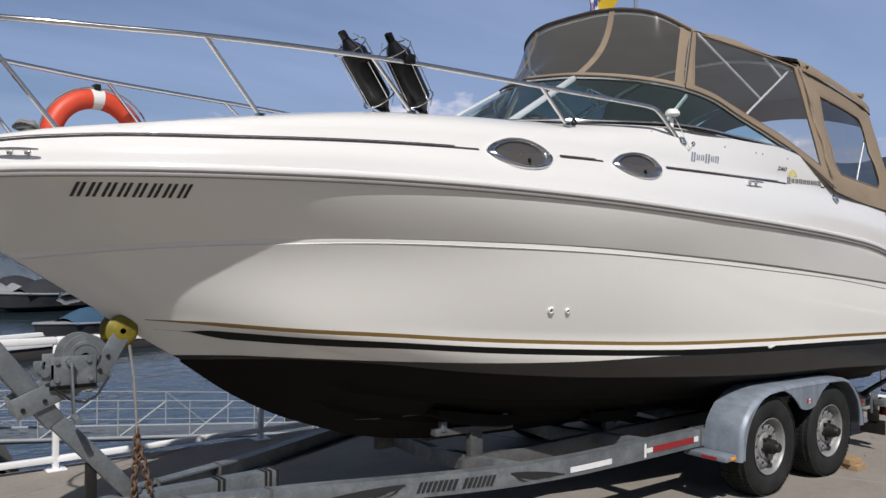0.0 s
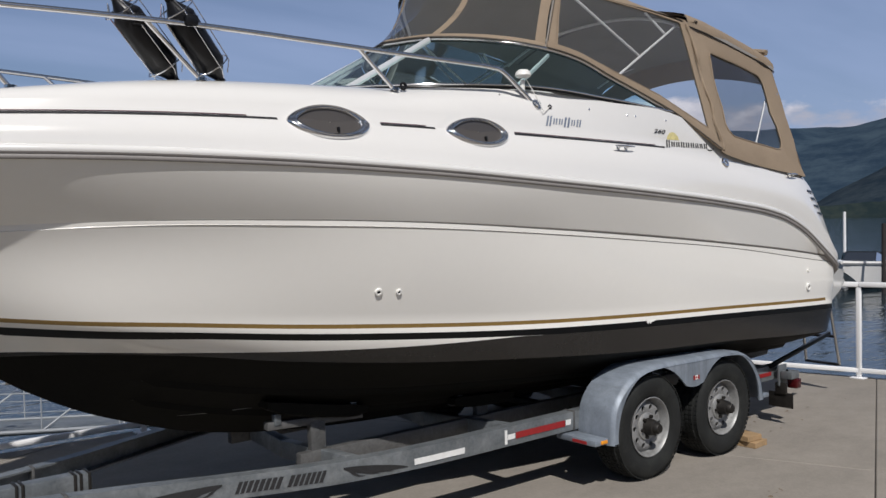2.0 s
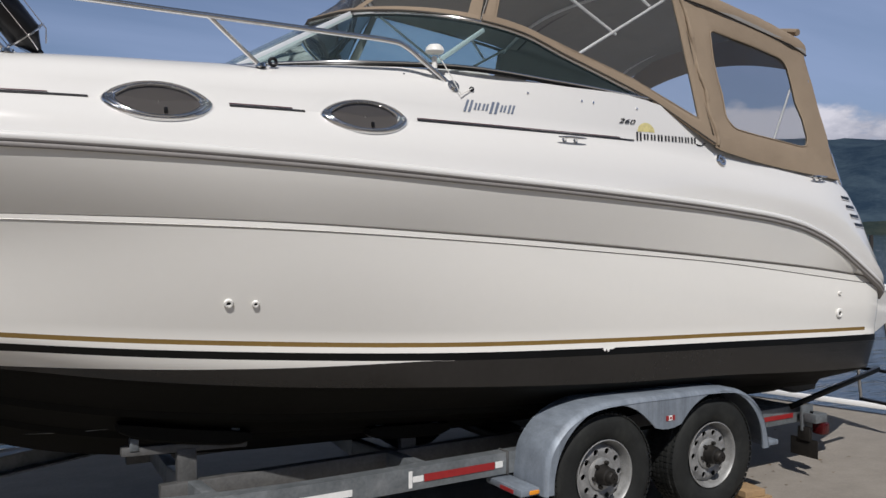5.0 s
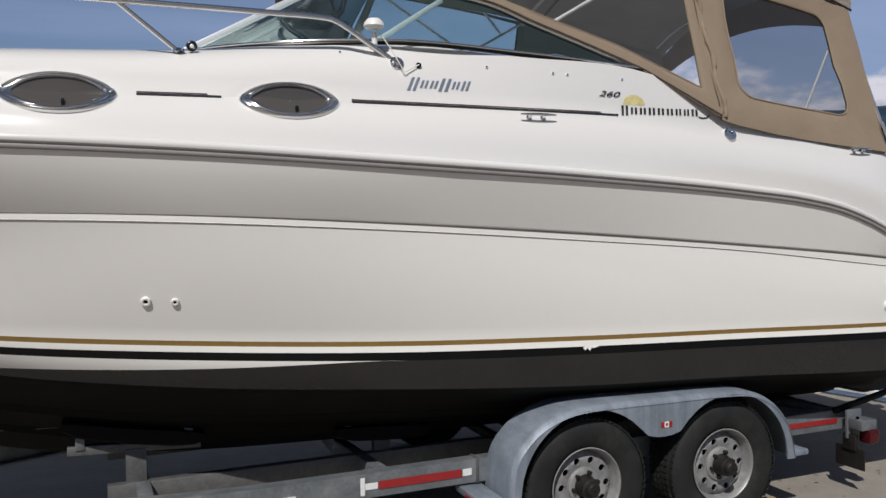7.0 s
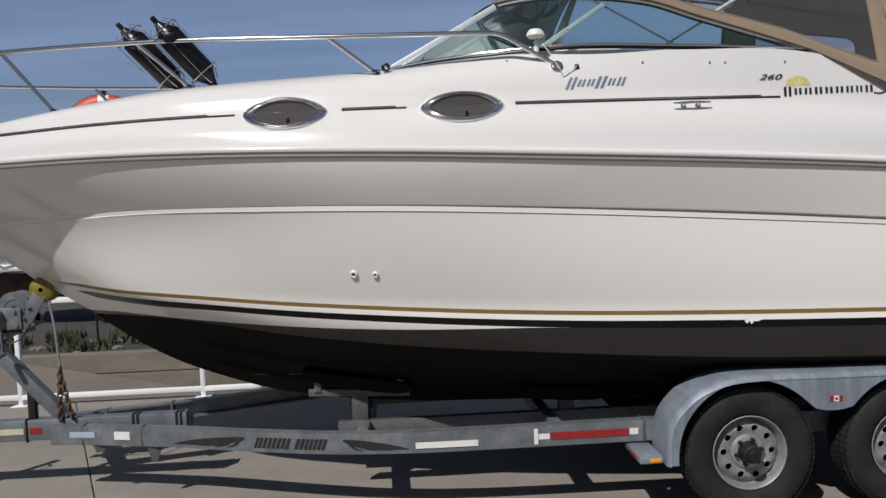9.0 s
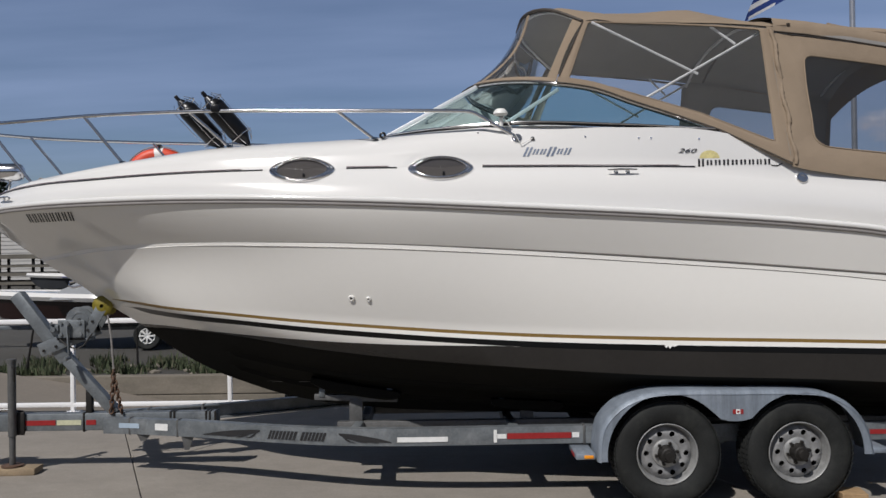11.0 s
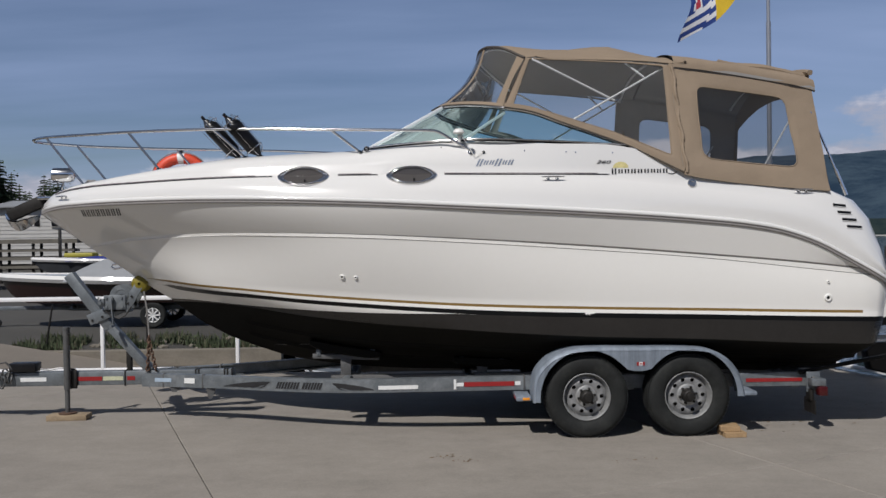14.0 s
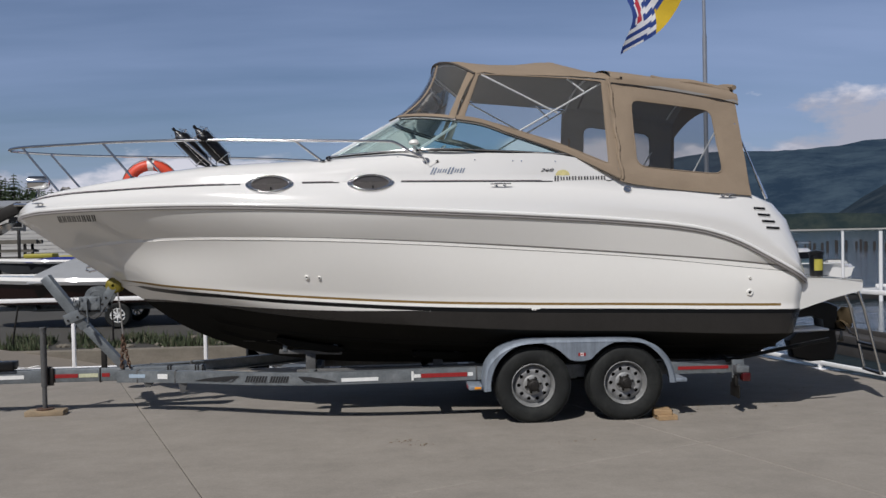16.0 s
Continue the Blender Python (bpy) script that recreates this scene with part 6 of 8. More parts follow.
    for k in range(6):
        q = 2 * math.pi * k / 6 + 0.2
        g = Geo()
        p = Vector((x + 0.072 * math.cos(q), face - 0.012 * f, zc + 0.072 * math.sin(q)))
        g.tube([p, p + Vector((0, -0.026 * f, 0))], 0.012, 6)
        g.done("lug_nut", M["iron"], hub)
    return tyre


for s in (1, -1):
    for x in (0.0, 0.889):
        wheel(x, s)


# mudguards over each pair of wheels
def mudguard(s):
    top_out = [(-0.475, 0.325), (-0.47, 0.45), (-0.446, 0.556), (-0.388, 0.64), (-0.30, 0.713), (-0.185, 0.763), (-0.06, 0.788), (0.15, 0.795), (0.45, 0.792), (0.75, 0.79), (0.97, 0.781), (1.08, 0.76), (1.18, 0.713), (1.26, 0.645), (1.32, 0.56), (1.355, 0.46), (1.375, 0.36)]
    R = 0.412

    def lower(x):
        """Lower edge of the side plate: an arch over each wheel with a rounded point between."""
        za = 0.36 + math.sqrt(max(0.0, R * R - x * x)) if abs(x) < R else 0.30
        xb = x - 0.889
        zb = 0.36 + math.sqrt(max(0.0, R * R - xb * xb)) if abs(xb) < R else 0.30
        return max(za, zb)

    g = Geo()
    yo, yi = -1.292 * s, -0.995 * s
    n = 96
    # top sheet with rolled outer edge
    path = []
    keys = [(i, *p) for i, p in enumerate(top_out)]
    for i in range(n + 1):
        path.append(hermite(keys, (len(top_out) - 1) * i / n))
    rows = []
    for i, (x, z) in enumerate(path):
        x0, z0 = path[max(0, i - 1)]
        x1, z1 = path[min(n, i + 1)]
        d = Vector((x1 - x0, 0, z1 - z0)).normalized()
        nn = Vector((-d.z, 0, d.x))
        c = Vector((x, 0, z))
        rows.append([c + Vector((0, yi, 0)), c + Vector((0, yo + 0.035 * s, 0)), c + nn * -0.006 + Vector((0, yo + 0.014 * s, 0)), c + nn * -0.022 + Vector((0, yo, 0))])
    g.grid(rows)
    g.grid([[p - Vector((0, 0.004 * s, 0.006)) for p in row] for row in rows])
    # side plate
    def edge_in(i):
        x, z = path[i]
        x0, z0 = path[max(0, i - 1)]
        x1, z1 = path[min(n, i + 1)]
        d = Vector((x1 - x0, 0, z1 - z0)).normalized()
        nn = Vector((-d.z, 0, d.x))
        return Vector((x, 0, z)) + nn * -0.022

    srows = []
    for i in range(n + 1):
        o = edge_in(i)
        if o.x <= 0.0:
            a = Vector((o.x - 0.0, 0, o.z - 0.36))
            inn = Vector((0, 0, 0.36)) + a.normalized() * R if a.z > 0.02 else Vector((-R, 0, o.z))
        elif o.x >= 0.889:
            a = Vector((o.x - 0.889, 0, o.z - 0.36))
            inn = Vector((0.889, 0, 0.36)) + a.normalized() * R if a.z > 0.02 else Vector((0.889 + R, 0, o.z))
        else:
            zl = lower(o.x)
            # round the point between the arches
            m = abs(o.x - 0.4445)
            zl = max(zl, 0.585 + 1.6 * m * m) if m < 0.12 else zl
            inn = Vector((o.x, 0, min(zl, o.z - 0.004)))
        srows.append([o + Vector((0, yo, 0)), inn + Vector((0, yo, 0)), inn + Vector((0, yo + 0.012 * s, 0)), o + Vector((0, yo + 0.02 * s, 0))])
    g.grid(srows)
    guard = g.done("mudguard", M["fender"], trailer, "weathered grey-blue double mudguard", smooth=40)
    g = Geo()
    g.box((-0.62, min(-1.27 * s, -0.93 * s), 0.335), (-0.49, max(-1.27 * s, -0.93 * s), 0.375), bevel=0.008)
    step_ob = g.done("fender_step", M["fender"], guard, "pale step in front of the mudguard")
    g = Geo()
    g.box((-0.565, min(-1.278 * s, -1.262 * s), 0.343), (-0.502, max(-1.278 * s, -1.262 * s), 0.366), bevel=0.005)
    g.done("marker_light", M["amber"], step_ob, "amber marker light")
    g = Geo()
    g.box((-0.625, min(-1.2 * s, -1.08 * s), 0.342), (-0.6205, max(-1.2 * s, -1.08 * s), 0.362))
    g.done("reflector_tape", M["red"], step_ob)
    g = Geo()
    g.box((1.37, min(-1.27 * s, -1.0 * s), 0.355), (1.48, max(-1.27 * s, -1.0 * s), 0.39), bevel=0.008)
    g.done("rear_step", M["fender"], guard)
    return guard


for s in (1, -1):
    guard = mudguard(s)
    if s == 1:
        for x0 in (0.425, 0.475):
            g = Geo()
            g.box((x0, -1.2955, 0.635), (x0 + 0.02, -1.2925, 0.665))
            g.done("flag_sticker", M["red"], guard, "small red sticker")
        g = Geo()
        g.box((0.4455, -1.2950, 0.635), (0.4745, -1.2925, 0.665))
        g.done("flag_sticker", M["whitetape"], guard)
        g = Geo()
        g.box((0.452, -1.2962, 0.643), (0.468, -1.2952, 0.657), bevel=0.0)
        g.done("flag_mark", M["red"], guard)
M["darkred"] = material("dark_red_lens", (0.055, 0.005, 0.006), 0.25, vary=0.15, scale=30)
# tail end: rear bar, lights, plate, side guides
g = Geo()
g.beam((2.10, -1.02, 0.44), (2.10, 1.02, 0.44), 0.07, 0.08, bevel=0.006)
rear = g.done("rear_bar", M["galv"], trailer, "galvanised rear cross bar")
for s in (1, -1):
    g = Geo()
    g.box((2.0, -1.13 * s - 0.05, 0.41), (2.125, -1.13 * s + 0.05, 0.475), bevel=0.006)
    g.box((2.0, -1.06 * s - 0.01, 0.34), (2.12, -1.06 * s + 0.01, 0.52), bevel=0.004)
    br = g.done("light_bracket", M["galv"], rear)
    g = Geo()
    g.box((2.055, -1.15 * s - 0.045, 0.325), (2.135, -1.15 * s + 0.045, 0.409), bevel=0.012)
    g.done("tail_light", M["darkred"], br, "red tail light")
    g = Geo()
    g.tube([(2.03, -1.115 * s, 0.475), (2.03, -1.14 * s, 0.475)], 0.014, 8)
    g.tube([(2.03, -1.115 * s, 0.445), (2.03, -1.14 * s, 0.445)], 0.014, 8)
    g.done("bracket_bolt", M["chrome"], br)
g = Geo()
g.box((2.024, -1.175, 0.155), (2.034, -0.955, 0.285), bevel=0.003)
g.box((2.01, -1.12, 0.27), (2.04, -1.02, 0.37), bevel=0.006)
g.done("plate_holder", M["iron"], rear, "bent plate holder")
g = Geo()
g.beam((1.96, -1.0, 0.505), (3.02, -1.0, 0.69), 0.03, 0.035)
g.done("tie_down_strap", M["black"], rear, "black tie-down strap to the stern")


# wood blocks
M["greywood"] = material("weathered_lumber", (0.27, 0.205, 0.13), 0.85, vary=0.3, scale=9, fine=80, bump=0.1, stain=0.4, stain_color=(0.15, 0.12, 0.09))
def lumber(name, lo, hi, label, rz=0.0):
    c = ((lo[0] + hi[0]) / 2, (lo[1] + hi[1]) / 2, lo[2])
    ob = thing(name, c, label, "wood block")
    g = Geo()
    g.box(lo, hi, bevel=0.005)
    m = Matrix.Translation(c) @ Matrix.Rotation(rz, 4, "Z") @ Matrix.Translation(-Vector(c))
    g.v = [m @ v for v in g.v]
    g.done("timber", M["greywood"], ob)
    return ob


lumber("wood_block", (-5.19, -0.19, 0.0), (-4.80, -0.02, 0.055), "raw timber block under the trailer jack", 0.06)
blk = thing("wheel_chock", (1.27, -1.22, 0.0), "two raw timber boards stacked behind the trailer wheel", "wheel chock")
for lo, hi, turn in (((1.175, -1.32, 0.0), (1.36, -1.11, 0.045), 0.05), ((1.165, -1.29, 0.046), (1.33, -1.12, 0.09), -0.12)):
    g = Geo()
    g.box(lo, hi, bevel=0.004)
    m = Matrix.Translation((1.27, -1.2, 0)) @ Matrix.Rotation(turn, 4, "Z") @ Matrix.Translation((-1.27, 1.2, 0))
    g.v = [m @ v for v in g.v]
    g.done("board", M["wood"], blk, smooth=20)


# ---- the slab, the ramp, the yard and the lake ----
WATER_Z = -1.6
BACK_Y = 2.72
CORNER = Vector((3.78, BACK_Y))
EDGE_DIR = Vector((0.265, -0.964)).normalized()


def right_edge(y):
    return CORNER.x + (CORNER.y - y) * EDGE_DIR.x / -EDGE_DIR.y


g = Geo()
y0 = -60.0
outline = [(-70, y0), (right_edge(y0), y0), (CORNER.x, CORNER.y), (-8.9, BACK_Y), (-10.5, 7.6), (-70, 7.6)]
n = len(outline)
top = [Vector((x, y, -0.014)) for x, y in outline]
low = [Vector((x, y, -3.0)) for x, y in outline]
g.add(top + low, [list(range(n))] + [[i, (i + 1) % n, n + (i + 1) % n, n + i] for i in range(n)])
pavement = tagged(g.done("pavement", M["joint"], smooth=0), "pale concrete slab with dark joints beside the water", "pavement", kind="structure")


# slab panels, laid at an angle to the boat
PU = Vector((0.917, 0.399))
PV = Vector((-0.399, 0.917))
ORIGIN = Vector((-4.59, 1.22)) - PU * 0.0
J2 = Vector((2.84, -1.5))


def clip_poly(poly, p, nrm):
    out = []
    for i in range(len(poly)):
        a, b = poly[i], poly[(i + 1) % len(poly)]
        da, db = (a - p).dot(nrm), (b - p).dot(nrm)
        if da <= 0:
            out.append(a)
        if da * db < 0:
            out.append(a.lerp(b, da / (da - db)))
    return out


SLABS = []
SU, SV = 4.02, 6.1
u_off = (ORIGIN).dot(PU)
v_off = (J2).dot(PV)
NR = Vector((-EDGE_DIR.y, EDGE_DIR.x))
for i in range(-6, 6):
    for j in range(-5, 5):
        gap = 0.0045
        c = [(u_off + SU * i + gap, v_off + SV * j + gap), (u_off + SU * (i + 1) - gap, v_off + SV * j + gap), (u_off + SU * (i + 1) - gap, v_off + SV * (j + 1) - gap), (u_off + SU * i + gap, v_off + SV * (j + 1) - gap)]
        poly = [PU * a + PV * b for a, b in c]
        poly = clip_poly(poly, Vector((0, BACK_Y - 0.002)), Vector((0, 1)))
        poly = clip_poly(poly, CORNER - NR * 0.002, NR) if len(poly) > 2 else poly
        # panels end out of view; the bare dark base there cuts bounce light
        poly = clip_poly(poly, Vector((-10.0, 0)), Vector((-1, 0))) if len(poly) > 2 else poly
        poly = clip_poly(poly, Vector((0, -16.0)), Vector((0, -1))) if len(poly) > 2 else poly
        if len(poly) > 2:
            SLABS.append(poly)
for poly in SLABS:
    g = Geo()
    n = len(poly)
    cen = sum(poly, Vector((0, 0))) / n
    inset = [p + (cen - p).normalized() * 0.008 for p in poly]
    vs = [Vector((p.x, p.y, -0.0145)) for p in poly] + [Vector((p.x, p.y, -0.005)) for p in poly] + [Vector((p.x, p.y, 0.0)) for p in inset]
    fs = [[i, (i + 1) % n, n + (i + 1) % n, n + i] for i in range(n)] + [[n + i, n + (i + 1) % n, 2 * n + (i + 1) % n, 2 * n + i] for i in range(n)] + [[2 * n + i for i in range(n)]]
    g.add(vs, fs)
    g.done("slab_panel", M["concrete"], pavement, smooth=0)

# launching ramp beyond the rail, running down into the water
g = Geo()
xs = [-10.55, -9.7, -8.83, -7.5, -6, -5, -4, -3.3, -1, 3]
zs = [-0.03, -0.12, -0.27, -0.5, -0.8, -1.03, -1.34, -1.64, -2.4, -2.9]
g.grid([[Vector((x, BACK_Y + 0.003, z)) for x, z in zip(xs, zs)], [Vector((x, 7.6, z)) for x, z in zip(xs, zs)]])
M["ramp"] = material("ramp_concrete", (0.19, 0.165, 0.135), 0.9, vary=0.15, scale=1.2, fine=20, bump=0.15, stain=0.4, stain_color=(0.14, 0.12, 0.1))
tagged(g.done("ramp", M["ramp"], smooth=30), "brownish concrete launching ramp sloping into the water", "ramp", kind="structure")

# retaining wall
g = Geo()
g.box((-9.15, 7.62, -2.8), (-4.3, 7.9, -0.31), bevel=0.01)
for z0, z1 in ((-0.62, -0.30), (-1.05, -0.635), (-1.5, -1.065), (-2.0, -1.515)):
    g.box((-9.16, 7.6, z0), (-4.29, 7.66, z1), bevel=0.012)
tagged(g.done("retaining_wall", M["wall"], smooth=20), "stained concrete retaining wall beside the ramp", "wall", kind="structure")

# yard behind the wall
M["yard"] = material("dusty_asphalt", (0.056, 0.053, 0.047), 0.95, vary=0.25, scale=0.5, fine=20, bump=0.2, stain=0.5, stain_color=(0.082, 0.077, 0.068))
g = Geo()
rows = []
for y, z in ((7.9, -0.34), (9.6, -0.26), (14, -0.2), (30, 0.0), (60, 1.0), (160, 4.0), (400, 10.0)):
    rows.append([Vector((x, y, z)) for x in (-500, -120, -60, -30, -9.3, hermite([(7, -4.3), (10, -4.2), (20, -3.0), (60, -1.0), (400, 30.0)], y)[0])])
g.grid(rows)
edge = [row[-1] for row in rows]
g.grid([edge, [Vector((p.x + 3, p.y, -3)) for p in edge]])
tagged(g.done("yard_ground", M["yard"], smooth=60), "dusty grey asphalt boat yard", "ground", kind="structure")
g = Geo()
g.grid([[Vector((-500, 7.6, -0.02)), Vector((-69.9, 7.6, -0.02))], [Vector((-500, -500, 0.5)), Vector((-69.9, -500, 0.5))]])
g.grid([[Vector((-70, -60, -0.02)), Vector((300, -60, -0.02))], [Vector((-70, -500, 3)), Vector((300, -500, 3))]])
tagged(g.done("far_ground", M["yard"], smooth=0), "flat grey ground behind the slab", "ground", kind="structure")

# grass strip: many blades and weeds, one object
M["grass"] = material("rough_grass", (0.05, 0.066, 0.03), 0.9, vary=0.4, scale=3, fine=40)
M["weeds"] = material("dry_weeds", (0.085, 0.08, 0.048), 0.9, vary=0.4, scale=3, fine=40)
rng = random.Random(7)
g = Geo()
for i in range(9000):
    x = rng.uniform(-9.7, -4.4)
    y = 7.92 + 1.5 * rng.random() ** 1.3
    if noise.noise(Vector((x * 1.3, y * 1.7, 3))) < 0.02 + 0.25 * (rng.random() - 0.5):
        continue
    h = rng.uniform(0.05, 0.19) * (1.5 if rng.random() < 0.08 else 1)
    a = rng.uniform(0, 6.28)
    w = rng.uniform(0.012, 0.03)
    d = Vector((math.cos(a), math.sin(a), 0))
    l = Vector((rng.uniform(-0.06, 0.06), rng.uniform(-0.06, 0.06), h))
    b = Vector((x, y, -0.335 + 0.05 * (y - 7.9)))
    g.add([b - d * w, b + d * w, b + l], [[0, 1, 2]], 0 if rng.random() < 0.75 else 1)
tagged(g.done("grass", [M["grass"], M["weeds"]], smooth=0), "patchy green grass and weeds above the wall", "grass", kind="stuff")
g = Geo()
for i in range(60):
    x, y = rng.uniform(-8.6, -2), rng.uniform(7.95, 9.3)
    s = rng.uniform(0.03, 0.10)
    bm = bmesh.new()
    bmesh.ops.create_icosphere(bm, subdivisions=1, radius=s)
    q = Vector((x, y, -0.33 + 0.05 * (y - 7.9)))
    g.add([q + Vector((v.co.x * 1.3, v.co.y, v.co.z * 0.6)) * rng.uniform(0.85, 1.1) for v in bm.verts], [[v.index for v in f.verts] for f in bm.faces])
    bm.free()
tagged(g.done("stones", M["wall"], smooth=0), "small grey stones among the weeds", "stones", kind="stuff")

# two thin dark stakes above the wall
for x, y, lean, top in ((-9.12, 8.3, 0.15, 0.54), (-7.09, 8.3, -0.01, 0.48)):
    st = thing("stake", (x, y, -0.34), "thin dark metal stake in the weeds", "stake", "stakes above the wall")
    g = Geo()
    g.tube([(x, y, -0.36), (x + lean * 0.5, y, 0.1), (x + lean, y, top)], [0.022, 0.02, 0.018], 8)
    g.done("shaft", M["iron"], st)

# lake
wm = bpy.data.materials.new("lake_water")
wm.use_nodes = True
nt = wm.node_tree
b = nt.nodes["Principled BSDF"]
b.inputs["Base Color"].default_value = (0.018, 0.032, 0.042, 1)
b.inputs["Roughness"].default_value = 0.07
b.inputs["IOR"].default_value = 1.33
tc = nt.nodes.new("ShaderNodeTexCoord")
heights = []
for sc, st in ((0.9, 1.0), (3.2, 0.45)):
    mp = nt.nodes.new("ShaderNodeMapping")
    mp.inputs["Scale"].default_value = (sc * 0.5, sc * 1.3, 1)
    mp.inputs["Rotation"].default_value = (0, 0, 0.9)
    nz = nt.nodes.new("ShaderNodeTexNoise")
    nz.inputs["Scale"].default_value = 1.0
    nz.inputs["Detail"].default_value = 4
    nt.links.new(tc.outputs["Object"], mp.inputs["Vector"])
    nt.links.new(mp.outputs[0], nz.inputs["Vector"])
    heights.append(nz)
ad = nt.nodes.new("ShaderNodeMath")
ad.operation = "MULTIPLY_ADD"
ad.inputs[1].default_value = 0.4
nt.links.new(heights[1].outputs["Fac"], ad.inputs[0])
nt.links.new(heights[0].outputs["Fac"], ad.inputs[2])
bp = nt.nodes.new("ShaderNodeBump")
bp.inputs["Strength"].default_value = 0.3
bp.inputs["Distance"].default_value = 0.2
nt.links.new(ad.outputs[0], bp.inputs["Height"])
nt.links.new(bp.outputs[0], b.inputs["Normal"])
M["water"] = wm
g = Geo()
g.grid([[Vector((x, y, WATER_Z)) for x in (-3500, -600, -50, 10, 60, 600, 3500)] for y in (-3500, -600, 2.0, 10, 30, 100, 600, 3500)])
tagged(g.done("water", M["water"], smooth=0), "rippled blue-grey lake water", "water", kind="structure")

# hills round the lake, distance haze put into their blue colours
fm = bpy.data.materials.new("haze_blue_forest")
fm.use_nodes = True
nt = fm.node_tree
b = nt.nodes["Principled BSDF"]
b.inputs["Roughness"].default_value = 1.0
b.inputs["Specular IOR Level"].default_value = 0.05
tc = nt.nodes.new("ShaderNodeTexCoord")
nz = nt.nodes.new("ShaderNodeTexNoise")
nz.inputs["Scale"].default_value = 0.006
nz.inputs["Detail"].default_value = 10
nz.inputs["Roughness"].default_value = 0.76
nt.links.new(tc.outputs["Object"], nz.inputs["Vector"])
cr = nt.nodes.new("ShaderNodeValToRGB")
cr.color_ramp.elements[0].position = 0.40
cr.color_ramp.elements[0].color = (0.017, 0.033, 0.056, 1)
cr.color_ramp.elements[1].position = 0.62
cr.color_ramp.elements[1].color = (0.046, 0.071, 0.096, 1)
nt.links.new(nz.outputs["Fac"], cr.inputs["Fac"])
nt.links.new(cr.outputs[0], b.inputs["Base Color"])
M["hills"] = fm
# nearer hill: darker, with bluish haze still in the colour
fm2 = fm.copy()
fm2.name = "hazed_near_forest"
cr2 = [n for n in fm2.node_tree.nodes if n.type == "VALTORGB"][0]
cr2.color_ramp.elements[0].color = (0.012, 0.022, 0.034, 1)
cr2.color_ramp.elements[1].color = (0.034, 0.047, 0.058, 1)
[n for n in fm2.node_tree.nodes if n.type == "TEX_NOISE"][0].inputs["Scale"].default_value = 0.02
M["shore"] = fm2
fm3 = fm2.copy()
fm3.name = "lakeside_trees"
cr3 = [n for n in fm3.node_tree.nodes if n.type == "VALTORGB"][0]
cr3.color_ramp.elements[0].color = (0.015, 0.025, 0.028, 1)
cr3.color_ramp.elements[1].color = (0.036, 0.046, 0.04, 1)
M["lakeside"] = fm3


def hill_ring(name, mat, r0, r1, heights, rough, label, seed, b0=-180, b1=180, step=0.75):
    """Slopes from the shore at r0 up to a crest at r1; heights: crest height by compass bearing from +y towards +x."""
    rows = []
    radii = [0, 0.04, 0.1, 0.2, 0.32, 0.45, 0.58, 0.7, 0.8, 0.9, 1.0, 1.15]
    nb = int((b1 - b0) / step)
    for k, f in enumerate(radii):
        row = []
        for i in range(nb + 1):
            be = b0 + (b1 - b0) * i / nb
            h = hermite(heights, be)[0]
            r = lerp(r0, r1, f)
            p = Vector((math.sin(radians(be)), math.cos(radians(be)), 0))
            n1 = noise.fractal(p * 7 + Vector((seed, f * 1.5, 0)), 1.0, 2.0, 5)
            n2 = noise.fractal(p * 60 + Vector((seed, f * 9, 3)), 1.0, 2.0, 3)
            s = math.sin(min(f, 1.0) * math.pi / 2) ** 1.15
            z = h * s * (1 + rough * n1 * (0.35 + 0.65 * (1 - abs(2 * min(f, 1) - 1)))) + h * 0.02 * n2 * min(1, f * 6)
            if f > 1.05:
                z *= 0.8
            if k == 0:
                z = -6
            row.append(p * r + Vector((0, 0, z)))
        rows.append(row)
    g = Geo()
    g.grid(rows)
    return tagged(g.done(name, mat, smooth=60), label, "hills", kind="structure")


# crests beyond 120 degrees are unseen, raised to block low sky light
hill_ring("far_hills", M["hills"], 1900, 3300, [(-180, 760), (-120, 620), (-75, 260), (-60, 200), (-35, 120), (-20, 130), (0, 190), (12, 235), (19, 245), (24, 272), (29, 308), (33, 312), (40, 340), (50, 345), (58, 318), (61, 295), (64, 290), (68, 325), (75, 370), (95, 400), (130, 640), (180, 760)], 0.22, "forested hills round the lake, haze in their blue colour; unseen rear crests added to block sky light", 2.0)
hill_ring("near_hill", M["shore"], 1250, 1750, [(24, 3), (27, 8), (28.3, 24), (31, 72), (34, 110), (38, 130), (46, 120), (56, 14), (59, 5), (60.5, 5), (62.1, 8), (63, 24), (64, 44), (65.7, 70), (67, 88), (72, 130), (80, 150), (95, 90), (110, 5)], 0.2, "dark wooded hill by the shore, haze in its bluish colour", 5.0, 24, 110, 0.5)
M["beach"] = material("pale_shore_stones", (0.34, 0.33, 0.31), 0.9, vary=0.2, scale=0.05, fine=0.5)
hill_ring("far_beach", M["beach"], 1196, 1206, [(12, -1.05), (30, -0.95), (45, -1.05)], 0.3, "thin pale strip of stones along the far shore", 3.0, 12, 45, 0.5)
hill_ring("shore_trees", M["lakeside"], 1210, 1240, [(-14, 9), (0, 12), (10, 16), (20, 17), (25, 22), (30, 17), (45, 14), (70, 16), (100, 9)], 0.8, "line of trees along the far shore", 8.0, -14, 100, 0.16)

# ---- white rail round the slab ----
rail_fence = thing("guard_rail", (-3.94, 2.6, 0.0), "white painted pipe guard rail along the slab's edge", "guard rail")


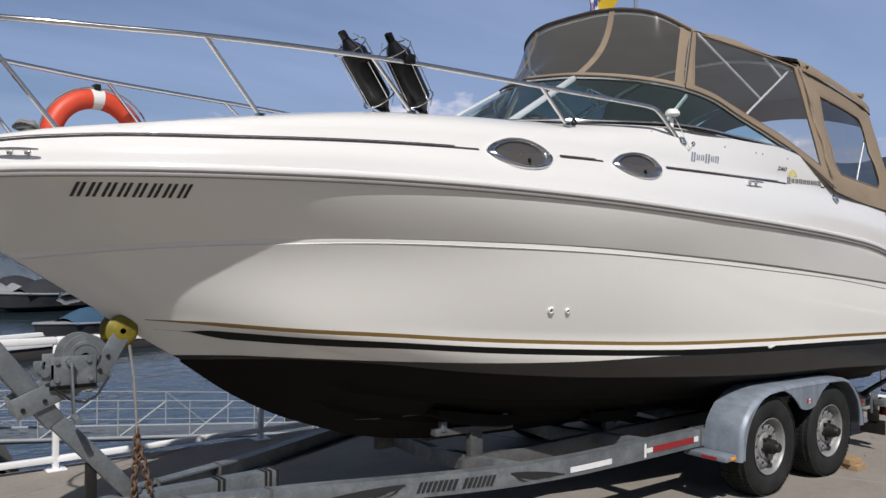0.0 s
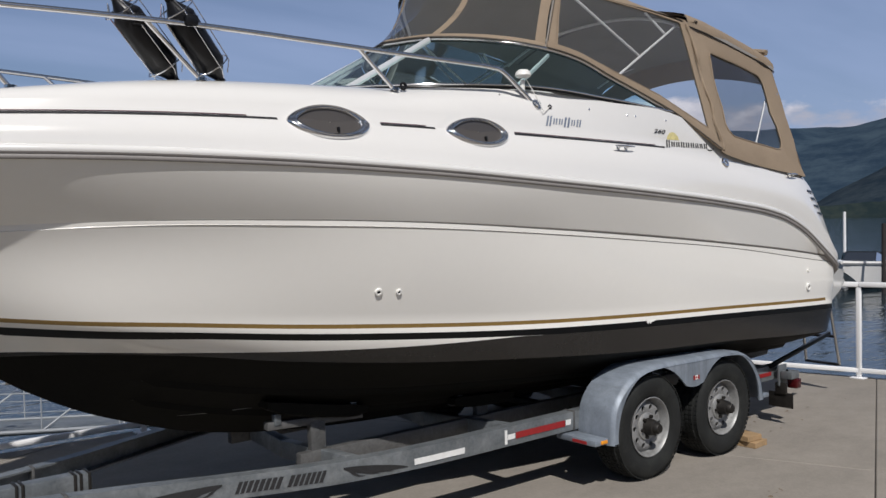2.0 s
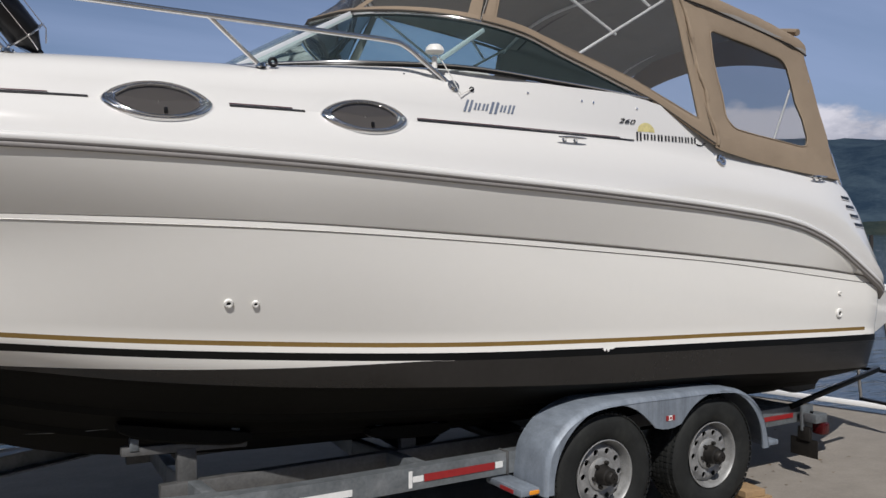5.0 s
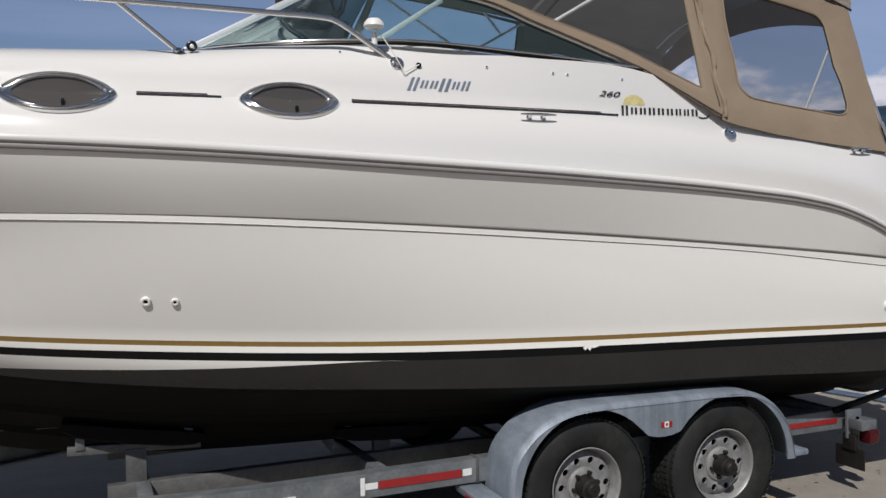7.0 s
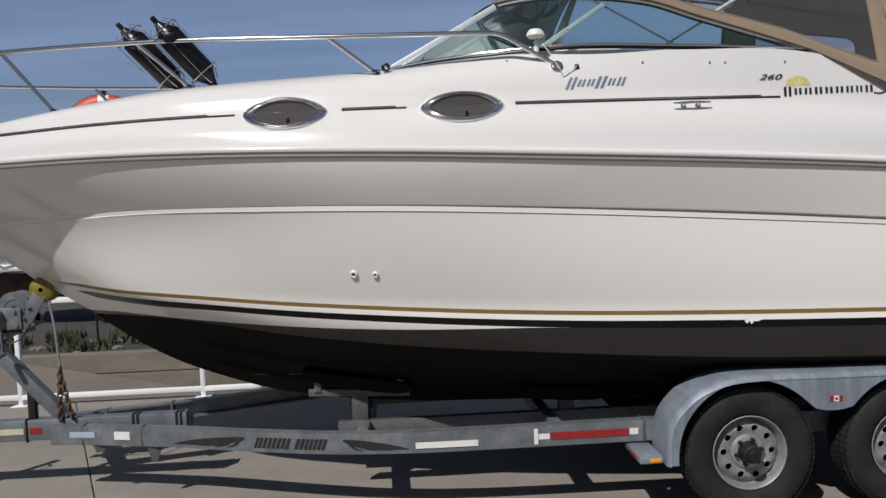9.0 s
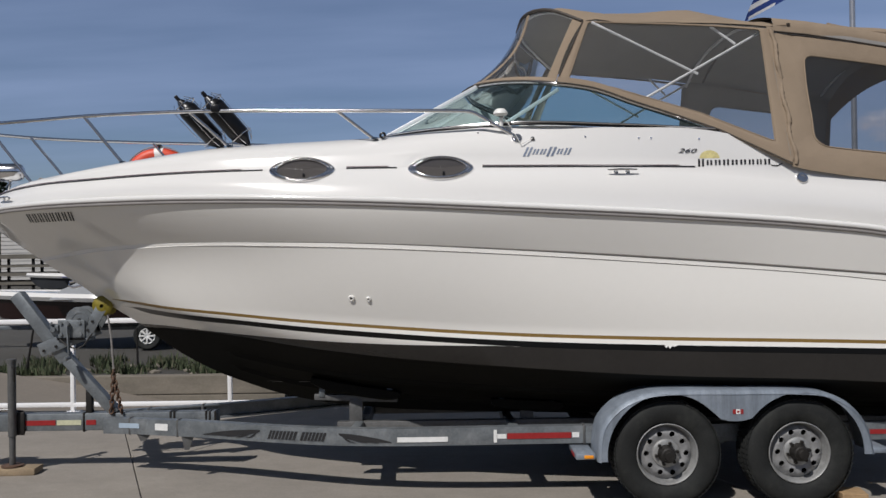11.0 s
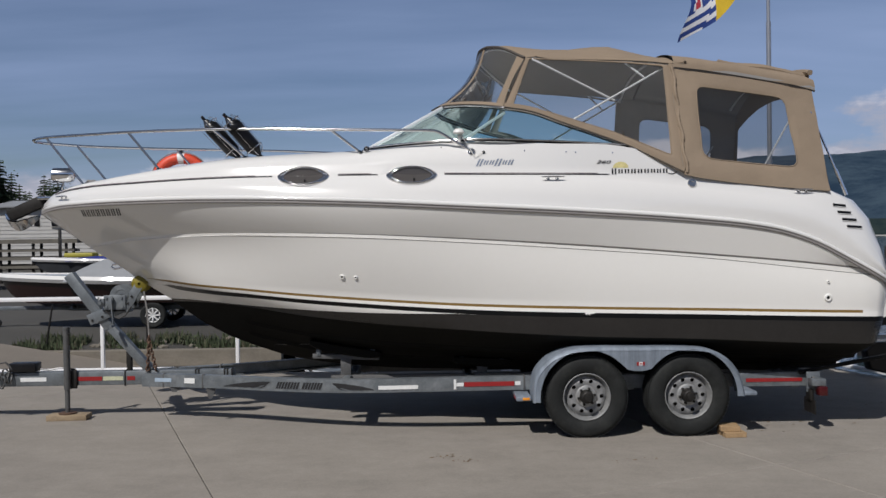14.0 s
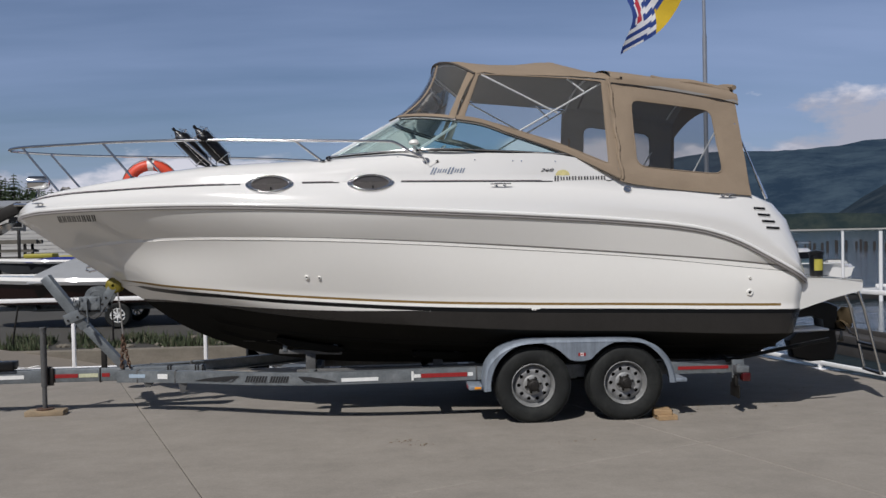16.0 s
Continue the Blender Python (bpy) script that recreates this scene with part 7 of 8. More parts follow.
def fence_run(points):
    """A run of posts with a top and a bottom rail."""
    g = Geo()
    for a, b in zip(points, points[1:]):
        g.beam((*a, 1.03), (*b, 1.03), 0.065, 0.055, bevel=0.012)
    g.done("top_rail", M["fence"], rail_fence)
    g = Geo()
    for a, b in zip(points, points[1:]):
        g.beam((*a, 0.085), (*b, 0.085), 0.05, 0.05, bevel=0.01)
    g.done("bottom_rail", M["fence"], rail_fence)
    for p in points:
        g = Geo()
        g.box((p[0] - 0.024, p[1] - 0.024, 0.0), (p[0] + 0.024, p[1] + 0.024, 1.0), bevel=0.008)
        g.box((p[0] - 0.075, p[1] - 0.075, 0.0), (p[0] + 0.075, p[1] + 0.075, 0.012), bevel=0.004)
        g.done("post", M["fence"], rail_fence)


fence_run([(x, 2.60) for x in (-9.28, -7.5, -5.72, -3.94, -2.16, -0.38, 1.4, 3.62)])
fence_run([(right_edge(y) - 0.10, y) for y in (2.55, 1.25, -0.56, -2.36, -4.2, -6.0, -7.8)])

# flagpole with a drooping flag
pole = thing("flagpole", (3.12, 2.5, 0.0), "grey metal flagpole by the rail with a drooping coloured flag", "flagpole")
M["pole"] = material("grey_pole_metal", (0.42, 0.43, 0.45), 0.35, 0.7, vary=0.1, scale=10)
g = Geo()
g.tube([(3.12, 2.5, 0.0), (3.12, 2.5, 4.55)], 0.031, 14)
g.tube([(3.12, 2.5, 4.5), (3.11, 2.5, 6.6)], [0.024, 0.02], 14)
g.done("pole", M["pole"], pole)
FL = {"flagblue": (0.02, 0.05, 0.22), "flagred": (0.42, 0.03, 0.05), "flagwhite": (0.7, 0.7, 0.72), "flagyellow": (0.62, 0.42, 0.02)}
for k, c in FL.items():
    M[k] = material(k, c, 0.8, vary=0.08, scale=10)
g = Geo()
h0, h1 = Vector((3.07, 2.5, 6.45)), Vector((3.07, 2.5, 5.50))
f0, f1 = Vector((2.02, 2.42, 5.05)), Vector((1.98, 2.5, 4.30))
rows = []
NU, NV = 40, 24
for i in range(NU + 1):
    u = i / NU
    row = []
    for j in range(NV + 1):
        v = j / NV
        p = h0.lerp(f0, u).lerp(h1.lerp(f1, u), v)
        p = p + Vector((0.05 * math.sin(6 * u + 5 * v), 0.12 * math.sin(9 * u + 4 * v) * u, -0.25 * math.sin(math.pi * u) * (0.3 + 0.5 * v)))
        row.append(p)
    rows.append(row)
for i in range(NU):
    for j in range(NV):
        u, v = (i + 0.5) / NU, (j + 0.5) / NV
        # wavy blue and white bars over the lower part, red and blue above, yellow near the pole
        w = v + 0.035 * math.sin(9 * u)
        e = 1 - u + 0.10 * (v - 0.5)
        if e < 0.18 and v < 0.6:
            m = 0 if e < 0.06 else 2 if e < 0.085 else 1 if e < 0.155 else 2
        elif w < 0.16:
            m = 1 if 0.3 < u < 0.7 else 0
        elif w < 0.28:
            m = 2
        elif u < 0.62 and w > 0.62:
            m = 3
        else:
            m = 2 if int(w * 11) % 2 else 0
        g.add([rows[i][j], rows[i + 1][j], rows[i + 1][j + 1], rows[i][j + 1]], [[0, 1, 2, 3]], m)
g.done("flag", [M["flagblue"], M["flagred"], M["flagwhite"], M["flagyellow"]], pole, "flag with blue and white waves, red bar and yellow", smooth=80)

# ---- gangway down by the ramp ----
gang = thing("gangway", (-0.6, 8.0, WATER_Z), "white tubular truss gangway over the water", "gangway")
GA, GB = Vector((-3.9, 8.0, -0.80)), Vector((2.6, 8.0, -1.50))
g = Geo()
g.beam(GA + Vector((0, 0.5, -0.03)), GB + Vector((0, 0.5, -0.03)), 0.95, 0.05, bevel=0.01)
g.done("walkway", M["galv"], gang)
for off, rc, rd in ((0.0, 0.026, 0.014), (1.0, 0.02, 0.009)):
    o = Vector((0, off, 0))
    g = Geo()
    g.tube([GA + o, GB + o], rc, 8)
    g.done("lower_chord", M["gangmetal"], gang)
    g = Geo()
    up = Vector((0, 0, 0.54))
    g.tube([GA + o + up, GB + o + up], 0.009, 8)
    g.tube([GA + o + up * 0.5, GB + o + up * 0.5], 0.006, 8)
    g.done("handrail", M["gangmetal"], gang)
    bays = 6
    for k in range(bays + 1):
        p = GA.lerp(GB, k / bays) + o
        g = Geo()
        g.tube([p, p + up], 0.010, 8)
        g.done("upright", M["gangmetal"], gang)
        if k < bays:
            q = GA.lerp(GB, (k + 0.66) / bays) + o
            if off == 0.0 or k % 2:
                g = Geo()
                a, b2 = (p, q + up) if off == 0.0 else (p + up, q)
                g.tube([a, b2], rd, 8)
                g.done("diagonal", M["gangmetal"], gang)


# ---- docks, pilings and boats on the water ----
M["dockwood"] = material("weathered_dock", (0.04, 0.036, 0.033), 0.9, vary=0.25, scale=2, fine=30)
M["pilewood"] = material("dark_piling_wood", (0.027, 0.023, 0.022), 0.9, vary=0.3, scale=4, fine=30)
M["boatblue"] = material("blue_canvas", (0.03, 0.075, 0.13), 0.8, vary=0.1, scale=3)
M["boatgrey"] = material("grey_boat_cover", (0.24, 0.25, 0.26), 0.85, vary=0.12, scale=3, fine=60)
M["boatred"] = material("dark_red_hull", (0.014, 0.005, 0.0045), 0.2, vary=0.1, scale=2, coat=0.5)
M["blackcover"] = material("black_cover", (0.02, 0.022, 0.026), 0.7, vary=0.3, scale=4)


def dock(a, b, w, label="floating dock with a white edge", edge="fence"):
    a, b = Vector(a), Vector(b)
    ob = thing("floating_dock", (*((a + b) / 2).xy, WATER_Z), label, "dock")
    g = Geo()
    g.beam((a.x, a.y, WATER_Z + 0.2), (b.x, b.y, WATER_Z + 0.2), w, 0.42, bevel=0.03)
    g.done("dock_float", M["dockwood"], ob)
    d = (b - a).normalized()
    nrm = Vector((-d.y, d.x, 0))
    for s in (1, -1):
        g = Geo()
        o = nrm * (s * w / 2)
        g.beam((a.x + o.x, a.y + o.y, WATER_Z + 0.44), (b.x + o.x, b.y + o.y, WATER_Z + 0.44), 0.12, 0.20, bevel=0.02)
        g.done("bull_rail", M[edge], ob)
    return ob


def piling(x, y, top, r=0.16, mat="pilewood", label="dark timber piling standing in the water"):
    ob = thing("piling", (x, y, WATER_Z - 0.5), label, "piling", "pilings in the lake")
    g = Geo()
    lean = 0.03 * math.sin(x * 3 + y)
    g.tube([(x, y, WATER_Z - 1.5), (x + lean * 0.5, y, lerp(WATER_Z, top, 0.5)), (x + lean, y, top)], [r * 1.05, r, r * 0.92], 10)
    g.done("timber", M[mat], ob)
    return ob


def runabout(name, x, y, z, heading, L, hull, deck, cover=None, label="white motor boat", cabin=False, low=1.0, gunwale=0.011, peak=1.0):
    """A small boat: pointed hull, deck, windscreen or cover."""
    ob = thing(name, (x, y, z), label, "motor boat")
    m = Matrix.Translation((x, y, z)) @ Matrix.Rotation(heading, 4, "Z")
    B, H = L * 0.185, L * 0.155 * low
    rows = [[], [], [], []]
    for i in range(25):
        t = i / 24
        xx = L * (t - 0.5)
        f = min(1, (t / 0.45)) ** 0.6 if t < 0.45 else 1
        sh = H * (1.0 + 0.18 * (1 - t) ** 2)
        kz = H * 0.85 * max(0, 1 - t / 0.28) ** 2
        rows[0].append(Vector((xx + 0.12 * L * max(0, 0.3 - t), 0, kz)))
        rows[1].append(Vector((xx + 0.06 * L * max(0, 0.3 - t), -B * f * 0.84, max(kz, H * 0.32))))
        rows[2].append(Vector((xx, -B * f, sh)))
        rows[3].append(Vector((xx, 0, sh + 0.03 * L * (1 - (2 * t - 0.6) ** 2) * 0.4)))

    def both(rs):
        out = []
        for r in rs:
            out.append([m @ p for p in r])
        return out

    g = Geo()
    g.grid(both(rows[:3]))
    g.grid(both([[Vector((p.x, -p.y, p.z)) for p in r] for r in rows[:3]]))
    tr = [m @ r[-1] for r in rows[:3]] + [m @ Vector((r[-1].x, -r[-1].y, r[-1].z)) for r in rows[2:0:-1]]
    g.add(tr, [list(range(5))])
    g.done("hull", M[hull], ob, smooth=40)
    g = Geo()
    up = Vector((0, 0, 0.004))
    g.grid(both([[p + up for p in rows[2]], [p + up for p in rows[3]]]))
    g.grid(both([[Vector((p.x, -p.y, p.z)) + up for p in rows[2]], [p + up for p in rows[3]]]))
    for s in (1, -1):
        g.tube([m @ Vector((p.x, s * p.y, p.z)) for p in rows[2]], L * gunwale, 6)
    g.done("deck", M[deck], ob, smooth=40)
    if cover:
        g = Geo()
        rr = []
        for i in range(13):
            t = i / 12
            xx = L * lerp(-0.2, 0.48, t)
            hh = H * (0.15 + 0.75 * math.sin(math.pi * min(1, t * 1.25 + 0.05)) ** 0.8 if t < 0.8 else 0.15 + 0.4 * (1 - t) / 0.2)
            hh *= peak
            rr.append([m @ Vector((xx, B * 0.97 * c, H * 1.02 + hh * (1 - abs(c) ** 1.8))) for c in [k / 6 for k in range(-6, 7)]])
        g.grid(rr)
        g.done("cover", M[cover], ob, "fitted boat cover", smooth=60)
    else:
        g = Geo()
        low_edge = [(0.08, -0.8, 1.1), (-0.12, -0.5, 1.14), (-0.12, 0.5, 1.14), (0.08, 0.8, 1.1)]
        high_edge = [(0.08, -0.74, 1.4), (-0.06, -0.46, 1.48), (-0.06, 0.46, 1.48), (0.08, 0.74, 1.4)]
        a, b = [[m @ Vector((x0 * L, y0 * B, z0 * H)) for x0, y0, z0 in e] for e in (low_edge, high_edge)]
        for k in range(3):
            g.add([a[k], a[k + 1], b[k + 1], b[k]], [[0, 1, 2, 3]])
        pane = g.done("windscreen", M["glass"], ob, smooth=0)
        g = Geo()
        g.tube([a[0]] + b + [a[3]], 0.022, 6)
        for k in (1, 2):
            g.tube([a[k], b[k]], 0.018, 6)
        g.done("windscreen_frame", M["blackplastic"], pane)
        if cabin:
            g = Geo()
            rr = []
            for xx, hh, ww in ((-0.22, 1.05, 0.7), (-0.14, 1.75, 0.66), (-0.05, 1.95, 0.64), (0.14, 1.95, 0.64), (0.18, 1.8, 0.64), (0.2, 1.0, 0.66)):
                rr.append([m @ Vector((xx * L, B * ww * c, H * (1.0 + (hh - 1.0) * (1 - abs(c) ** 5)))) for c in [k / 6 for k in range(-6, 7)]])
            g.grid(rr)
            g.done("cabin", M[deck], ob, smooth=40)
            for s in (1, -1):
                g = Geo()
                g.box((-0.10 * L, -0.004, H * 1.35), (0.13 * L, 0.004, H * 1.72), bevel=0.0)
                g.v = [m @ (v + Vector((0, s * B * 0.645, 0))) for v in g.v]
                g.done("cabin_window", M["blackplastic"], ob, smooth=0)
            g = Geo()
            for k in range(5):
                g.tube([m @ Vector((-0.2 * L + 0.08 * L * k, -B * 0.5, H * 1.9)), m @ Vector((-0.2 * L + 0.08 * L * k, -B * 0.5, H * 2.25))], 0.015, 6)
            g.tube([m @ Vector((-0.2 * L + 0.08 * L * k, -B * 0.5, H * 2.25)) for k in range(5)], 0.02, 6)
            g.done("grab_rail", M["chrome"], ob)
    return ob


def at_bearing(eye, bearing, dist):
    return eye[0] + dist * math.sin(radians(bearing)), eye[1] + dist * math.cos(radians(bearing))


dock((-8, 20.5, 0), (22, 30.5, 0), 2.2)
dock((22, 30.5, 0), (48, 16, 0), 2.2, "floating dock with white edge rails further along")
dock((10, 40, 0), (30, 52, 0), 2.0, "outer floating dock with white edge rails")
rng = random.Random(21)
for i in range(24):
    be = 24.6 + 0.36 * i + rng.uniform(-0.12, 0.12)
    x, y = at_bearing((-1.2, -9), be, 140 + rng.uniform(-8, 14))
    piling(x, y, -0.45 + rng.uniform(-0.4, 0.4), rng.uniform(0.17, 0.24))
for be, d, top in ((62.9, 40, 1.45), (24.0, 19.0, -0.85), (58.5, 46, 1.6), (66.5, 40, 1.4)):
    x, y = at_bearing((-4.2, -4.8), be, d)
    piling(x, y, top, 0.095)
for x, y, top in ((27.5, 43.6, 1.56), (20.7, 27.9, 1.6), (42.36, 17.5, 1.98)):
    piling(x, y, top, 0.085, "fence", "white sleeved dock piling")
x, y = at_bearing((-1.2, -9), 25.75, 62)
runabout("cabin_boat", x, y, WATER_Z - 0.25, 0.5, 7.6, "gelcoat", "gelcoat", label="white cabin boat moored at the dock", cabin=True)
x, y = at_bearing((-1.2, -9), 28.2, 66)
runabout("moored_boat", x, y, WATER_Z - 0.2, 4.25, 5.6, "gelcoat", "gelcoat", label="white open motor boat moored behind the dock")
x, y = at_bearing((-4.0, -4.9), 65.2, 44)
runabout("moored_boat", x, y, WATER_Z - 0.1, 0.2, 7.6, "gelcoat", "gelcoat", label="white motor boat with dark windscreen on the lake", cabin=False)
x, y = at_bearing((-5.7, -4.5), 15.6, 31)
runabout("covered_boat", x, y, WATER_Z + 0.15, 0.35, 3.7, "blackcover", "boatgrey", "boatblue", label="white boat under a blue cover at the dock")
for be, d, c in ((11.5, 52, "blackcover"), (13.2, 47, "blackcover"), (9.5, 50, "boatgrey")):
    x, y = at_bearing((-5.7, -4.5), be, d)
    runabout("covered_boat", x, y, WATER_Z, 0.2, 5.5, "blackcover", "boatgrey", c, label="moored boat under a dark cover")
dock((10.9, 14.5, 0), (11.5, 10.0, 0), 1.3, "dark floating dock by the slab", "dockwood")
dock((-12, 42, 0), (18, 52, 0), 2.4, "dark floating dock across the basin")
# a few dry flakes and specks of dirt lying on the slab
M["litter"] = material("dry_brown_litter", (0.16, 0.115, 0.07), 0.9, vary=0.4, scale=30)
rng = random.Random(5)
g = Geo()
for cx, cy, n, spread in ((-1.25, -1.78, 14, 0.09), (-1.1, -1.92, 8, 0.05), (0.21, -1.97, 10, 0.1), (2.2, -0.9, 22, 0.5), (2.9, 0.1, 20, 0.4)):
    for i in range(n):
        x, y = cx + rng.gauss(0, spread), cy + rng.gauss(0, spread * 0.3)
        a, r = rng.uniform(0, 6.28), rng.uniform(0.006, 0.022)
        pts = [Vector((x + r * math.cos(a + q) * (1.0 if k % 2 else 0.5), y + r * math.sin(a + q) * 0.8, 0.002 + (0.004 if k == 1 else 0.0))) for k, q in enumerate((0, 1.5, 3.0, 4.6))]
        g.add(pts, [[0, 1, 2, 3]])
tagged(g.done("leaf_litter", M["litter"], smooth=0), "dry brown leaf litter scattered on the slab", "litter", kind="stuff")


# ---- boat yard: trailers, boats, sheds and trees ----
def small_trailer(x, y, z, heading, L, parent):
    m = Matrix.Translation((x, y, z)) @ Matrix.Rotation(heading, 4, "Z")
    g = Geo()
    for s in (1, -1):
        g.beam(m @ Vector((-0.45 * L, 0.1 * s, 0.45)), m @ Vector((0.45 * L, 0.7 * s, 0.45)), 0.06, 0.09)
    g.beam(m @ Vector((-0.72 * L, 0, 0.45)), m @ Vector((-0.3 * L, 0, 0.45)), 0.07, 0.09)
    g.beam(m @ Vector((0.12 * L, -0.85, 0.33)), m @ Vector((0.12 * L, 0.85, 0.33)), 0.05, 0.05)
    for f in (-0.25, 0.2):
        g.beam(m @ Vector((f * L, -0.55, 0.47)), m @ Vector((f * L, 0.55, 0.47)), 0.06, 0.06)
    fr = g.done("trailer_frame", M["galv"], parent, "galvanised trailer frame")
    for s in (1, -1):
        c = m @ Vector((0.12 * L, 0.92 * s, 0.30))
        ax = m.to_3x3() @ Vector((0, 1, 0))
        u = m.to_3x3() @ Vector((1, 0, 0))
        g = Geo()
        rows = []
        for r, h in ((0.16, 0.08), (0.20, 0.10), (0.27, 0.10), (0.30, 0.07), (0.30, -0.07), (0.27, -0.10), (0.20, -0.10), (0.16, -0.08)):
            rows.append([c + ax * h + u * (r * math.cos(q)) + Vector((0, 0, r * math.sin(q))) for q in (2 * math.pi * k / 28 for k in range(29))])
        g.grid(rows)
        ty = g.done("tyre", M["rubber"], fr)
        g = Geo()
        for k in range(8):
            q = 2 * math.pi * k / 8
            d = u * math.cos(q) + Vector((0, 0, math.sin(q)))
            g.beam(c + d * 0.03 - ax * 0.085 * 1, c + d * 0.17 - ax * 0.085, 0.03, 0.055, up=tuple(ax))
        g.tube([c - ax * 0.06, c - ax * 0.1], 0.05, 12)
        rows = [[c + ax * h + u * (r * math.cos(q)) + Vector((0, 0, r * math.sin(q))) for q in (2 * math.pi * k / 28 for k in range(29))] for r, h in ((0.17, -0.095), (0.15, -0.09), (0.15, 0.0))]
        g.grid(rows)
        g.done("rim", M["whitetape"], ty, "pale alloy rim")
    g = Geo()
    p = m @ Vector((-0.62 * L, 0.12, 0))
    g.tube([p + Vector((0, 0, 0.16)), p + Vector((0, 0, 0.75))], 0.03, 8)
    g.lathe([(0.02, -0.03), (0.09, -0.03), (0.09, 0.03), (0.02, 0.03)], p + Vector((0, 0, 0.09)), axis="y", steps=16)
    g.done("nose_wheel", M["iron"], fr)
    return fr


b1 = runabout("covered_runabout", -8.66, 12.0, 0.14, 0.04, 6.4, "boatred", "gelcoat", "boatgrey", label="dark red runabout under a grey cover on a trailer", low=0.74, gunwale=0.015)
small_trailer(-8.6, 12.0, -0.22, 0.06, 5.4, b1)
M["royal"] = material("royal_blue_cloth", (0.02, 0.03, 0.2), 0.6, vary=0.15, scale=4)
b2 = runabout("jet_boat", -13.4, 21.6, 0.62, 0.1, 4.4, "blackcover", "gelcoat", "royal", label="blue and white jet boat on a trailer in the yard", low=0.78, gunwale=0.018, peak=0.35)
small_trailer(-13.4, 21.6, -0.1, 0.1, 4.2, b2)

# white cargo trailer parked in the yard
cargo = thing("cargo_trailer", (-20.6, 25.5, -0.05), "grey box trailer with a dark chassis in the yard", "trailer")
g = Geo()
g.box((-24.2, 24.6, 0.75), (-19.5, 26.4, 2.5), bevel=0.06)
g.done("box_body", M["boatgrey"], cargo)
g = Geo()
g.box((-24.1, 24.58, 2.0), (-19.6, 24.597, 2.42), bevel=0.0)
g.done("white_panel", M["gelcoat"], cargo)
g = Geo()
g.box((-24.2, 24.75, 0.45), (-19.3, 26.25, 0.745), bevel=0.02)
g.done("chassis", M["blackcover"], cargo, "dark chassis")
for x in (-22.8, -20.3):
    g = Geo()
    g.lathe([(0.12, -0.1), (0.30, -0.1), (0.34, -0.06), (0.34, 0.06), (0.30, 0.1), (0.12, 0.1)], (x, 24.62, 0.30), axis="y", steps=24)
    ty = g.done("tyre", M["rubber"], cargo)
    g = Geo()
    g.lathe([(0.01, -0.07), (0.13, -0.08), (0.13, 0.05)], (x, 24.62, 0.30), axis="y", steps=20)
    g.done("rim", M["rim"], ty)

M["label_yellow"] = material("yellow_label", (0.36, 0.32, 0.05), 0.5, vary=0.1, scale=10)
M["siding"] = material("white_siding", (0.5, 0.49, 0.465), 0.7, vary=0.06, scale=1.5, fine=30)
M["roof"] = material("grey_metal_roof", (0.30, 0.31, 0.32), 0.5, 0.2, vary=0.1, scale=2)


def shed(name, x, y, z, heading, L, W, H, rise, open_front, label):
    ob = thing(name, (x, y, z), label, "shed")
    m = Matrix.Translation((x, y, z)) @ Matrix.Rotation(heading, 4, "Z")
    g = Geo()
    t = 0.12

    def bx(lo, hi):
        k = len(g.v)
        g.box(lo, hi)
        g.v[k:] = [m @ v for v in g.v[k:]]

    if not open_front:
        bx((-L / 2, -W / 2, 0), (L / 2, -W / 2 + t, H))
    bx((-L / 2, W / 2 - t, 0), (L / 2, W / 2, H))
    bx((-L / 2, -W / 2 + t, 0), (-L / 2 + t, W / 2 - t, H))
    bx((L / 2 - t, -W / 2 + t, 0), (L / 2, W / 2 - t, H))
    for s in (-1, 1):
        xx = s * L / 2 - (t if s > 0 else 0)
        vs = [m @ Vector(p) for p in ((xx, -W / 2, H), (xx, W / 2, H), (xx, 0, H + rise), (xx + t, -W / 2, H), (xx + t, W / 2, H), (xx + t, 0, H + rise))]
        g.add(vs, [[0, 1, 2], [5, 4, 3], [0, 3, 4, 1], [1, 4, 5, 2], [2, 5, 3, 0]])
    wall = g.done("wall", M["siding"], ob, smooth=0)
    if not open_front:
        for k in range(int(H / 0.22)):
            g = Geo()
            g.box((-L / 2 - 0.01, -W / 2 - 0.03, 0.22 * k + 0.02), (L / 2 + 0.01, -W / 2 - 0.002, 0.22 * k + 0.20))
            g.v = [m @ v for v in g.v]
            g.done("siding_board", M["siding"], wall)
    g = Geo()
    o = 0.35
    for s in (-1, 1):
        a = [(-L / 2 - o, s * (W / 2 + o), H - o * rise / (W / 2)), (L / 2 + o, s * (W / 2 + o), H - o * rise / (W / 2)), (L / 2 + o, 0, H + rise), (-L / 2 - o, 0, H + rise)]
        vs = [m @ Vector(p) for p in a] + [m @ (Vector(p) + Vector((0, 0, 0.1))) for p in a]
        g.add(vs, [[0, 1, 2, 3], [4, 5, 6, 7], [0, 1, 5, 4], [1, 2, 6, 5], [2, 3, 7, 6], [3, 0, 4, 7]])
    g.done("roof", M["roof"], ob, smooth=0)
    return ob


